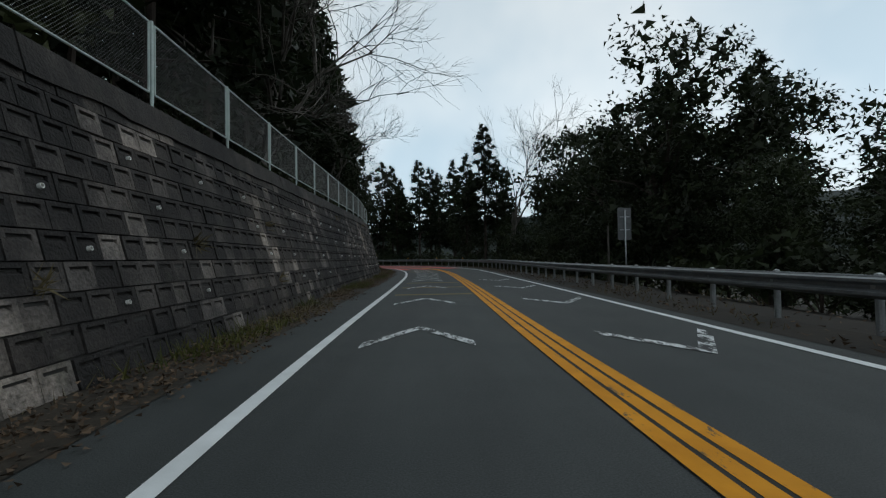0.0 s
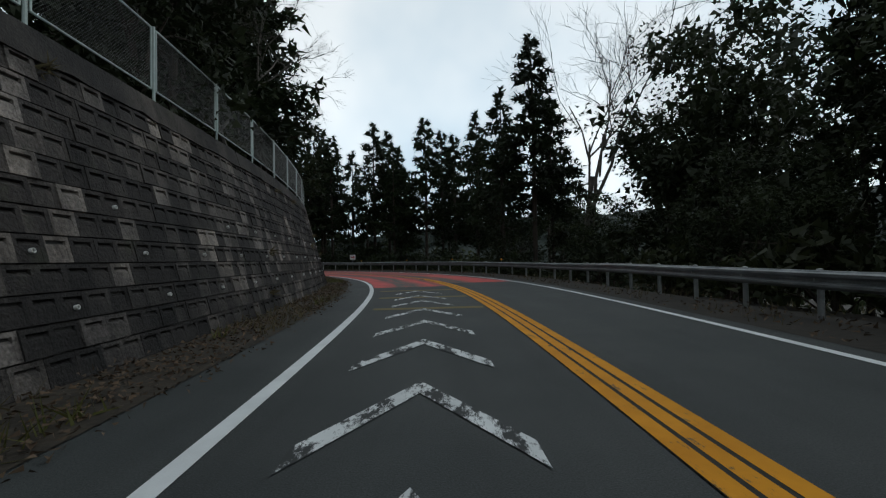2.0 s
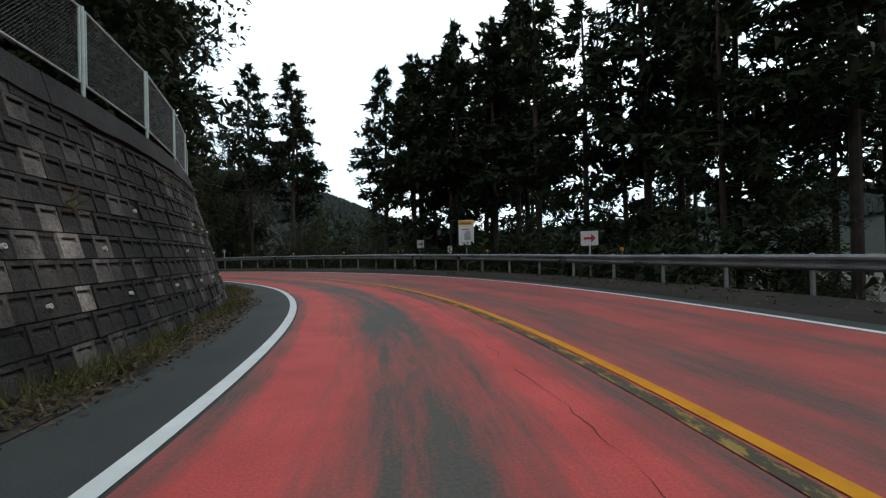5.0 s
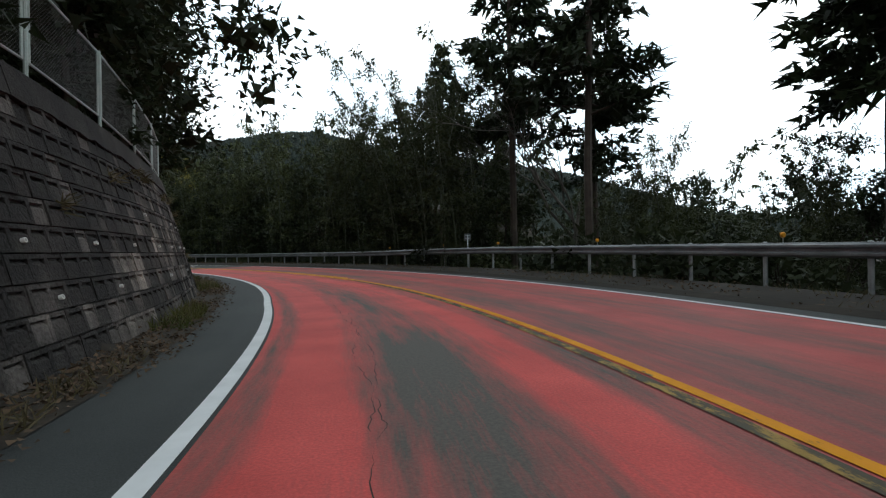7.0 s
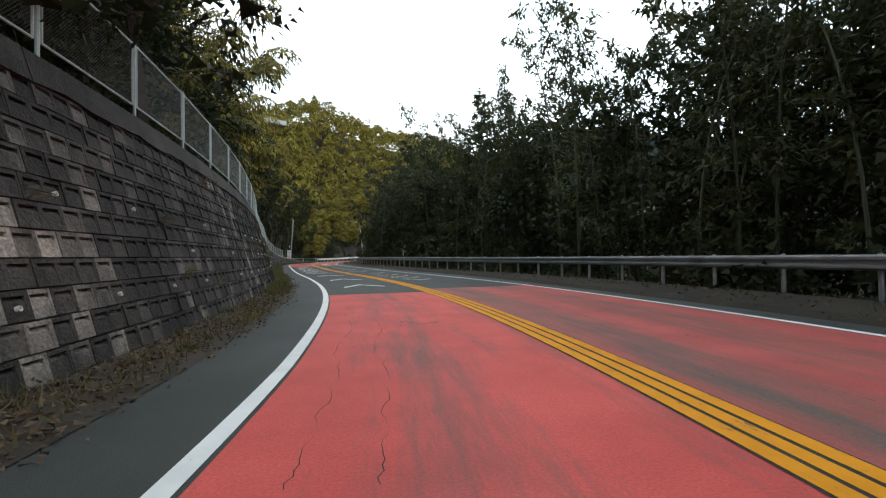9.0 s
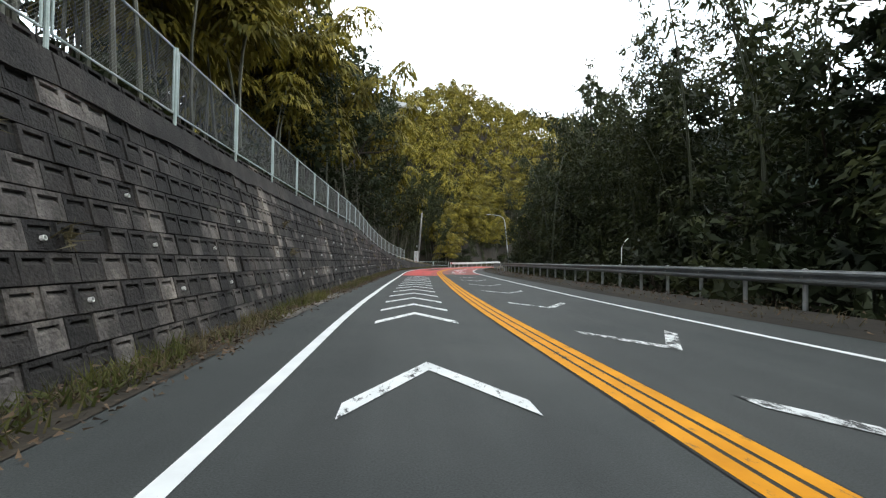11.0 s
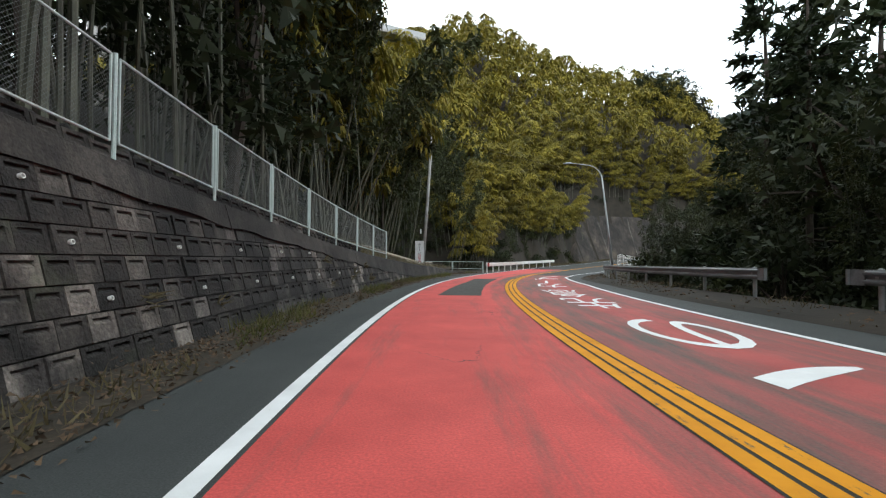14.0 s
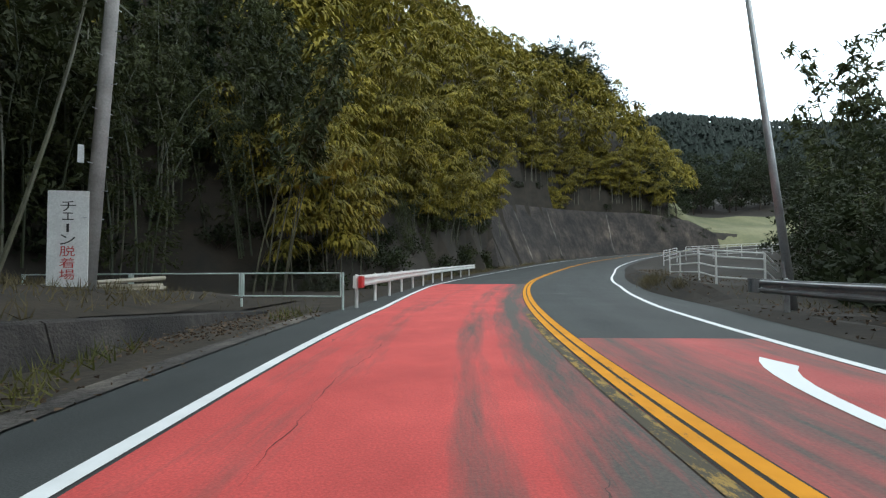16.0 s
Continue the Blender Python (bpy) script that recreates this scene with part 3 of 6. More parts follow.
def build_ground():
    xs, ys = np.arange(-330, 121, 2.5), np.arange(-70, 241, 2.5)
    gx, gy = np.meshgrid(xs, ys)
    gz = ground_height(gx, gy)
    lump = np.array([noise.noise((a * 0.12, b * 0.12, 0)) for a, b in zip(gx.ravel(), gy.ravel())])
    s, n = road_coords(gx, gy)
    gz = gz + lump * np.clip((np.abs(n) - 10) / 8, 0, 1) * 1.2
    GRID.append((xs, ys, gz.reshape(len(ys), len(xs))))
    v = np.stack([gx.ravel(), gy.ravel(), gz.ravel()], 1)
    w = len(xs)
    f = [(j * w + i, j * w + i + 1, (j + 1) * w + i + 1, (j + 1) * w + i) for j in range(len(ys) - 1) for i in range(w - 1)]
    # the skirt out to the horizon
    ring = 96
    for r, z in ((340, -6), (700, -8), (3000, -10)):
        v = np.concatenate([v, [(-105 + r * math.cos(2 * math.pi * a / ring), 85 + r * math.sin(2 * math.pi * a / ring), z) for a in range(ring)]])
    base = len(xs) * len(ys)
    centre = len(v)
    v = np.concatenate([v, [(-105, 85, -14)]])
    for k in range(2):
        for a in range(ring):
            b = (a + 1) % ring
            f.append((base + k * ring + a, base + (k + 1) * ring + a, base + (k + 1) * ring + b, base + k * ring + b))
    f += [(centre, base + a, base + (a + 1) % ring) for a in range(ring)]
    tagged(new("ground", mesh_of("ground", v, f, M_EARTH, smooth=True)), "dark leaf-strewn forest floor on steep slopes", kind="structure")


build_ground()
skyline = table((-180, 9), (-90, 7), (-20, 5), (0, 3), (12, 2.2), (24, 3.6), (34, 8.0), (42, 10.5), (50, 11.5), (60, 13), (66, 14.5), (72, 16), (78, 15.5), (84, 14), (95, 12), (101, 14), (108, 16.5), (115, 17), (129, 17), (150, 12), (180, 9))


def far_hills():
    """A ring of wooded hills far off; azimuth counts from north to the left."""
    v, f = [], []
    steps, rows = 360, 14
    for a in range(steps):
        az = radians(a - 180)
        top = 620 * math.tan(radians(float(skyline(a - 180)))) * (1 + 0.05 * noise.noise((a * 0.22, 0, 3)))
        for r in range(rows):
            t = r / (rows - 1)
            rad = 470 + 190 * t
            z = -10 + (top + 10) * math.sin(t * math.pi / 2) + 7 * noise.noise((a * 0.5, r * 0.9, 1)) * t + 5 * noise.noise((a * 1.7, r * 2.1, 5)) * t
            v.append((-90 - rad * math.sin(az), 78 + rad * math.cos(az), z))
    for a in range(steps):
        b = (a + 1) % steps
        for r in range(rows - 1):
            f.append((a * rows + r, b * rows + r, b * rows + r + 1, a * rows + r + 1))
    # tree tops along the crest and face
    rng = np.random.default_rng(5)
    for _ in range(15000):
        a = rng.uniform(-30, 125)
        az, t = radians(a), rng.uniform(0.35, 1.0)
        top = 620 * math.tan(radians(float(skyline(a))))
        rad = 470 + 190 * t - 4
        z = -10 + (top + 10) * math.sin(t * math.pi / 2)
        c = np.array([-90 - rad * math.sin(az), 78 + rad * math.cos(az), z])
        h, q = rng.uniform(3, 7.5), rng.uniform(1.4, 3.0)
        o = len(v)
        for j in range(5):
            w = 2 * math.pi * (j + rng.uniform(-0.2, 0.2)) / 5
            v.append(tuple(c + (q * math.cos(w), q * math.sin(w), rng.uniform(-1, 2))))
        v.append(tuple(c + (0, 0, h)))
        f += [(o + j, o + (j + 1) % 5, o + 5) for j in range(5)]
    tagged(new("backdrop", mesh_of("backdrop", v, f, M_FAR)), "distant wooded hills under the overcast sky, bluish haze in their colour", kind="structure")


far_hills()

# ---- carriageway and its paint ----
edge_l = lambda s: -lane_l(s) - np.interp(s, [-40, 10, 30, 200, 215, 236, 250], [1.0, 1.0, 1.1, 1.2, 1.2, 1.3, 0.7])
edge_r = lambda s: lane_r(s) + np.interp(s, [-40, 40, 60, 140, 155, 200, 225, 238, 246, 330], [0.5, 0.55, 0.7, 0.9, 1.6, 1.6, 0.9, 1.6, 1.0, 0.8])


def laid(name, parts_of, mat, label, kind="structure", parent=None):
    v, f, uv = [], [], []
    for a, b, c in parts_of:
        o = len(v)
        v += list(a)
        f += [tuple(i + o for i in q) for q in b]
        uv += list(c)
    me = mesh_of(name, v, f, mat, uv)
    if parent is not None:
        return child(name, me, parent, label)
    return tagged(new(name, me), label, kind=kind)


road = laid("road", [ribbon(-40, 329, edge_l, edge_r, 0.0, 1.0, 8)], M_ASPHALT, "dark grey two-lane asphalt mountain road")
laid("red_surfacing", [ribbon(49.6, 140.5, lambda s: -lane_l(s) + 0.12, -0.02, 0.004, 0.7, 4),
                       ribbon(52.0, 64.0, 0.02, lambda s: lane_r(s) - 0.1, 0.004, 0.7, 4)], M_RED_A, "worn red anti-skid surfacing", parent=road)
laid("red_surfacing", [ribbon(64.0, 142.0, 0.02, lambda s: lane_r(s) - 0.1, 0.004, 0.7, 4)], M_RED_OLD, "faded red anti-skid surfacing", parent=road)
laid("red_surfacing", [ribbon(190.2, 252, lambda s: -lane_l(s) + 0.12, -0.02, 0.004, 0.7, 4)], M_RED_B, "red anti-skid surfacing", parent=road)
laid("red_surfacing", [ribbon(194.3, 232.2, 0.02, lambda s: lane_r(s) - 0.1, 0.004, 0.7, 4)], M_RED_OLD, "faded red anti-skid surfacing", parent=road)
laid("asphalt_patch", [ribbon(210.1, 224.0, lambda s: float(np.interp(s, (210, 220, 224), (-2.75, -2.52, -2.70))) + 0.035 * noise.noise((s * 1.4, 3, 0)) + 0.05 * noise.noise((s * 5.0, 1, 0)), lambda s: -1.22 + 0.035 * noise.noise((s * 1.4, 9, 0)) + 0.04 * noise.noise((s * 5.0, 6, 0)), 0.007, 0.35, 2)], M_PATCH, "dark asphalt repair patch", parent=road)
laid("edge_line", [ribbon(-40, 329, lambda s: -lane_l(s) - 0.08, lambda s: -lane_l(s) + 0.08, 0.010, 0.5, 1)], M_WHITE_LINE, "white edge line", parent=road)
laid("edge_line", [ribbon(-40, 329, lambda s: lane_r(s) - 0.08, lambda s: lane_r(s) + 0.08, 0.010, 0.5, 1)], M_WHITE_LINE, "white edge line", parent=road)
GROOVE = plain("black_groove", (0.018, 0.018, 0.017), (0.035, 0.034, 0.032), 5, 0.9)
laid("centre_groove", [ribbon(-40, 58, -0.27, 0.27, 0.009, 0.5, 1), ribbon(119, 225, -0.29, 0.29, 0.009, 0.5, 1), ribbon(225, 329, -0.10, 0.29, 0.009, 0.5, 1)], GROOVE, "black ground between the yellow lines", parent=road)
for nl, nr, runs, mat in ((-0.265, -0.115, ((-40, 56), (118, 224)), M_YELLOW), (-0.265, -0.115, ((56, 118), (224, 236)), M_YELLOW_WORN),
                          (-0.07, 0.07, ((-40, 329),), M_YELLOW), (0.115, 0.265, ((-40, 58), (119, 329)), M_YELLOW)):
    laid("centre_line", [ribbon(a, b, nl, nr, 0.013, 0.5, 1) for a, b in runs], mat, "yellow no-overtaking line", parent=road)


def chevron(tip, n, half, length, thick, back):
    """A V across the lane; back: +1 points away along s, -1 towards."""
    out = []
    for side in (-1, 1):
        v, uv = [], []
        for k in range(7):
            t = k / 6
            for d in (0, thick):
                s_, n_ = tip - back * (t * length + d), n + side * half * t
                v.append(at(s_, n_, 0.011))
                uv.append((n_, s_))
        f = [(2 * k, 2 * k + 1, 2 * k + 3, 2 * k + 2) if (side * back) > 0 else (2 * k, 2 * k + 2, 2 * k + 3, 2 * k + 1) for k in range(6)]
        out.append((v, f, uv))
    return out


for tip in (2.4, 8.4, 14.3, 20.6, 26.4, 28.5, 30.8, 33.0, 35.5, 37.8, 40.1, 42.5, 44.5, 46.8, 146.0, 152.0, 158.0, 163.4, 165.6, 167.8, 170.0, 172.3, 174.5, 176.6, 178.8, 181.2, 183.3, 185.6, 187.9):
    laid("chevron_mark", chevron(tip, -1.92, 0.84, 1.6, 0.42, 1), M_WHITE_WORN if tip < 60 else M_WHITE_CHIPPED, "white chevron painted in the lane", parent=road)
for tip in (-0.5, 5.5, 11.7, 17.7, 23.7, 148.0, 150.2, 152.4, 154.6, 158.6, 164.4, 170.0, 175.3, 180.9, 186.4):
    laid("chevron_mark", chevron(tip, 1.85, 0.88, 1.5, 0.42, -1), M_WHITE_WORN, "worn white chevron painted in the lane", parent=road)
for s in (15.6, 19.3, 22.9, 40.1, 43.6, 47.0):
    laid("cross_bar", [ribbon(s - 0.22, s + 0.22, lambda q: -lane_l(q) + 0.35, -0.35, 0.009, 0.4, 3)], M_BAR, "faded yellowish bar across the lane", parent=road)
for a, b, c, d in ((107, 125, -2.05, -2.0), (96, 112, -2.75, -2.71), (110, 126, -1.25, -1.2), (70, 84, -0.95, -0.9), (100.5, 107, -2.68, -2.6), (127, 137, -3.1, -3.0), (127, 134, -2.58, -2.5), (227, 231.5, -3.0, -2.9)):
    # long cracks wandering along the lane
    wob = lambda s, k=a: 0.16 * noise.noise((s * 0.5, k, 0)) + 0.07 * noise.noise((s * 2.6, k, 2)) + 0.03 * noise.noise((s * 9.0, k, 4))
    laid("crack", [ribbon(a, b, lambda q, c=c: c + wob(q), lambda q, d=d: c + 0.005 + wob(q) + 0.004 * math.sin(q * 5), 0.0075, 0.08, 1)], GROOVE, "dark crack in the surfacing", parent=road)


def glyph(text, mat, name, parent, place, label=""):
    """One character of the built-in font as a mesh; place maps its corners (0..1 across and up) into the parent."""
    cu = bpy.data.curves.new("glyph", "FONT")
    cu.body, cu.resolution_u = text, 5
    ob = bpy.data.objects.new("glyph", cu)
    scene.collection.objects.link(ob)
    bpy.context.view_layer.update()
    me = bpy.data.meshes.new_from_object(ob.evaluated_get(bpy.context.evaluated_depsgraph_get()))
    bpy.data.objects.remove(ob)
    me.name = name
    co = np.array([v.co[:] for v in me.vertices])
    lo, hi = co.min(0), co.max(0)
    span = np.maximum(hi - lo, 1e-6)
    rel = (co - lo) / span
    uv = []
    for v, (a, b, _) in zip(me.vertices, rel):
        v.co = place(a, b)
        uv.append((a * 2, b * 3))
    layer = me.uv_layers.new(name="UVMap")
    idx = np.empty(len(me.loops), np.int32)
    me.loops.foreach_get("vertex_index", idx)
    layer.data.foreach_set("uv", np.asarray(uv, np.float32)[idx].ravel())
    me.materials.clear()
    me.materials.append(mat)
    me.update()
    return child(name, me, parent, label)


# writing for the oncoming lane, read from its own side
def brush_stroke(s0, bow, rise, n0, n1, thick):
    """A painted stroke across the lane: broad at one end, bowed, drawn out to a point at the other."""
    v, f, uv = [], [], []
    for k in range(13):
        a = k / 12
        mid = s0 + rise * a + bow * 4 * a * (1 - a)
        half = 0.5 * thick * (1 - 0.75 * a ** 3)
        n = n0 + (n1 - n0) * a
        v += [at(mid - half, n, 0.012), at(mid + half, n - 0.05 * (1 - a), 0.012)]
        uv += [(n, mid - half), (n, mid + half)]
        if k:
            f.append((2 * k - 2, 2 * k, 2 * k + 1, 2 * k - 1))
    return [(v, f, uv)]


laid("road_letter", brush_stroke(196.15, -0.12, 0.45, 1.2, 2.75, 0.42) + brush_stroke(198.95, 0.1, 0.7, 1.28, 2.82, 0.44), M_WHITE_LINE, "white painted road letter", parent=road)
for ch, s0, s1, n0, n1 in (("の", 200.8, 204.1, 1.38, 2.95), ("先", 206.3, 209.5, 1.3, 2.75), ("急", 210.0, 213.6, 1.2, 2.6),
                           ("カ", 215.4, 218.8, 1.3, 2.65), ("ー", 219.4, 222.2, 1.82, 1.98), ("ブ", 223.8, 230.6, 1.1, 2.6)):
    if ch == "ー":
        laid("road_letter", [ribbon(s0, s1, n0, n1, 0.012, 0.4, 1)], M_WHITE_LINE, "white painted road letter", parent=road)
    else:
        glyph(ch, M_WHITE_LINE, "road_letter", road, lambda a, b, s0=s0, s1=s1, n0=n0, n1=n1: tuple(at(s0 + (1 - b) * (s1 - s0), n1 - a * (n1 - n0), 0.012)), "white painted road letter")


def disc_on_road(name, s, n, ru, rv, mat, label):
    v = [at(s + rv * math.sin(2 * math.pi * k / 24), n + ru * math.cos(2 * math.pi * k / 24), 0.011) for k in range(24)]
    inner = [at(s + 0.86 * rv * math.sin(2 * math.pi * k / 24), n + 0.86 * ru * math.cos(2 * math.pi * k / 24), 0.017) for k in range(24)]
    f = [(k, (k + 1) % 24, 24 + (k + 1) % 24, 24 + k) for k in range(24)] + [tuple(range(24, 48))]
    tagged(new(name, mesh_of(name, v + inner, f, mat)), label, "manhole cover")


M_IRON = plain("cast_iron", (0.012, 0.012, 0.012), (0.03, 0.029, 0.028), 9, 0.6, bump_scale=40)
disc_on_road("manhole_cover", 92.2, 1.8, 0.36, 0.36, M_IRON, "round dark iron manhole cover set in the road")
disc_on_road("manhole_cover", 244.0, 1.5, 0.36, 0.36, M_IRON, "round dark iron manhole cover set in the road")

# ---- verges ----
verge_l = laid("verge", [ribbon(-40, 236, lambda s: wall_base(s) - 0.1, lambda s: edge_l(s) + 0.05, 0.012, 1.0, 3)], M_VERGE, "bare soil strip with litter at the foot of the wall")
laid("verge", [ribbon(236, 329, -17, lambda s: edge_l(s) + 0.05, 0.005, 1.0, 3), ribbon(222, 240, -17.5, lambda s: wall_base(min(s, 234)) - 0.9, 0.06, 1.0, 3)], M_VERGE, "earth verge with dry grass")


def verge_right():
    v, f = sweep(lambda s: [(float(edge_r(s)) - 0.05, 0.006), (float(edge_r(s)) + 0.35, float(verge_r(s)) * 0.5), (float(rail_n(s)) if s < 234 else float(edge_r(s)) + 0.75, float(verge_r(s))),
                            (max(float(rail_n(s)), 6) + (0.8 if s < 236 else 3.2), float(verge_r(s)) - 0.15), (max(float(rail_n(s)), 6) + (3.4 if s < 236 else 7.0), -0.9)], list(np.arange(-40, 329, 1.0)))
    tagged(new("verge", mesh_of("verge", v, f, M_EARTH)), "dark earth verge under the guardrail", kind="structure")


verge_right()
M_GUTTER = block_material("gutter_concrete", (0.12, 0.115, 0.105), (0.26, 0.25, 0.23), "island")
laid("gutter", [ribbon(a, b, lambda s: edge_l(s) - 0.25, lambda s: edge_l(s) + 0.12, 0.022, 0.6, 1) for a, b in ((84, 91), (162, 170), (216, 236))], M_GUTTER, "strip of pale concrete gutter slabs")

# ---- retaining wall of precast blocks ----
retaining_wall = tagged(new("wall_north"), "tall leaning retaining wall of dark weathered precast blocks", kind="structure")
ROW, BLOCK, COPING = 0.335, 0.40, 0.46


def face_n(s, z):
    return float(wall_base(s)) - BATTER * z


def wall_body(s):
    top = float(wall_top(s))
    return [(face_n(s, -0.2) - 0.05, -0.2), (face_n(s, top - COPING) - 0.05, top - COPING), (face_n(s, top) - 0.05, top - 0.02), (face_n(s, top) - 0.55, top - 0.02), (face_n(s, -0.2) - 0.9, -0.2)]


S_WALL = list(np.arange(-40, 236.1, 1.0))
child("core", mesh_of("core", *sweep(wall_body, S_WALL, True), M_JOINT), retaining_wall, "dark mortar behind the blocks")


def coping(s):
    top, low = float(wall_top(s)), float(wall_top(s)) - float(np.interp(s, [207, 214, 224, 230], [COPING, 0.6, 0.9, 1.0]))
    low = max(low + 0.07 * noise.noise((s * 0.9, 4, 0)) + 0.04 * noise.noise((s * 3.1, 8, 0)), -0.1)
    f0, f1 = 0.040 + 0.012 * noise.noise((s * 1.7, 1, 3)), 0.036 + 0.012 * noise.noise((s * 1.3, 6, 3))
    return [(face_n(s, low) + f0, low), (face_n(s, top) + f1, top - 0.03), (face_n(s, top) - 0.03, top), (face_n(s, top) - 0.6, top), (face_n(s, low) - 0.3, low)]


for s0 in np.arange(-40, 235, 9.0):
    s1 = min(s0 + 8.97, 236.0)
    child("coping", mesh_of("coping", *sweep(coping, list(np.linspace(s0, s1, 28)), True), M_CONCRETE), retaining_wall, "stained cast concrete coping")


def block_shape(w=BLOCK - 0.005, h=ROW - 0.018):
    """One block, face towards +x: raised border, panel sloping inwards to a lip under its upper edge."""
    o = [(0, -w / 2, 0), (0, w / 2, 0), (0, w / 2, h), (0, -w / 2, h)]
    b = [(-0.10, y, z) for _, y, z in o]
    iw, i0, im, i1 = w / 2 - 0.058, 0.03, h - 0.120, h - 0.052
    r = [(0.0, -iw, i0), (0.0, iw, i0), (0.0, iw, i1), (0.0, -iw, i1)]
    # the panel lies shallow, then falls away into a slot under the upper lip
    q = [(-0.003, -iw + 0.006, i0 + 0.006), (-0.003, iw - 0.006, i0 + 0.006), (-0.060, iw - 0.008, i1), (-0.060, -iw + 0.008, i1)]
    e = [(-0.006, -iw + 0.008, im), (-0.006, iw - 0.008, im)]
    v = o + b + r + q + e
    f = [(0, 1, 9, 8), (1, 2, 10, 9), (2, 3, 11, 10), (3, 0, 8, 11), (8, 9, 13, 12), (9, 10, 14, 17, 13), (10, 11, 15, 14), (11, 8, 12, 16, 15), (12, 13, 17, 16), (16, 17, 14, 15),
         (1, 0, 4, 5), (2, 1, 5, 6), (3, 2, 6, 7), (0, 3, 7, 4)]
    return np.array(v), f


BV, BF = block_shape()
LEAN = math.atan(BATTER)


def block_pose(s, z, proud):
    p = at(s, face_n(s, z) + proud, z)
    return pose(p[0], p[1], p[2], 0, 0, math.degrees(float(heading(s)))) @ pose(0, 0, 0, 0, -math.degrees(LEAN), 0)


def build_blocks():
    rng = np.random.default_rng(11)
    me_one = mesh_of("block", BV, BF, M_BLOCK_OB)
    vs, fs, count, pipes = [], [], 0, []
    for row in range(12):
        z = 0.02 + row * ROW * math.cos(LEAN)
        for i in range(int(262 / BLOCK)):
            s = -38 + (i + 0.5 * (row % 2)) * BLOCK
            if s < -4 or s > 224 or z + ROW > float(coping(s)[0][1]) + 0.24:
                continue
            proud = float(np.clip(rng.normal(0, 0.011), -0.03, 0.022))
            m = block_pose(s, z, proud)
            if i % 5 == (row * 2) % 5 and row % 2 == 0 and row > 0 and rng.random() < 0.75:
                pipes.append(m)
            if 166 <= s < 183 and row < 8 and count < 300:
                child("block", me_one, retaining_wall, m=m)
                count += 1
                continue
            w = np.array(m.to_3x3()) @ BV.T
            o = len(vs) * 18
            vs.append(w.T + np.array(m.translation))
            fs += [tuple(k + o for k in q) for q in BF]
    for i in range(int(62 / BLOCK)):
        # one more course, set back above the coping
        s = 146 + i * BLOCK
        p = at(s, face_n(s, float(wall_top(s))) - 0.24, float(wall_top(s)) - 0.03)
        m = pose(p[0], p[1], p[2], 0, 0, math.degrees(float(heading(s)))) @ pose(0, 0, 0, 0, -math.degrees(LEAN), 0)
        o = len(vs) * 18
        vs.append((np.array(m.to_3x3()) @ BV.T).T + np.array(m.translation))
        fs += [tuple(k + o for k in q) for q in BF]
    child("blocks", mesh_of("blocks", np.concatenate(vs), fs, M_BLOCK), retaining_wall, "weathered precast concrete blocks", kind="stuff")
    ring = []
    for x, r in ((-0.05, 0.030), (0.035, 0.030), (0.035, 0.022), (-0.03, 0.022)):
        ring += [(x, r * math.cos(2 * math.pi * k / 10), 0.13 + r * math.sin(2 * math.pi * k / 10)) for k in range(10)]
    pf = [(a * 10 + k, a * 10 + (k + 1) % 10, (a + 1) * 10 + (k + 1) % 10, (a + 1) * 10 + k) for a in range(3) for k in range(10)] + [tuple(range(30, 40))]
    me_pipe = mesh_of("weep_pipe", ring, pf, M_PIPE)
    for m in pipes[:260]:
        child("weep_pipe", me_pipe, retaining_wall, "white plastic drain pipe end", m=m)


# ---- chain-link fence on the wall ----
fence = thing("chain_link_fence", "pale green chain-link fence along the top of the retaining wall", "fence")


def fence_foot(s):
    z = float(wall_top(s))
    return at(s, face_n(s, z) - 0.12, z)


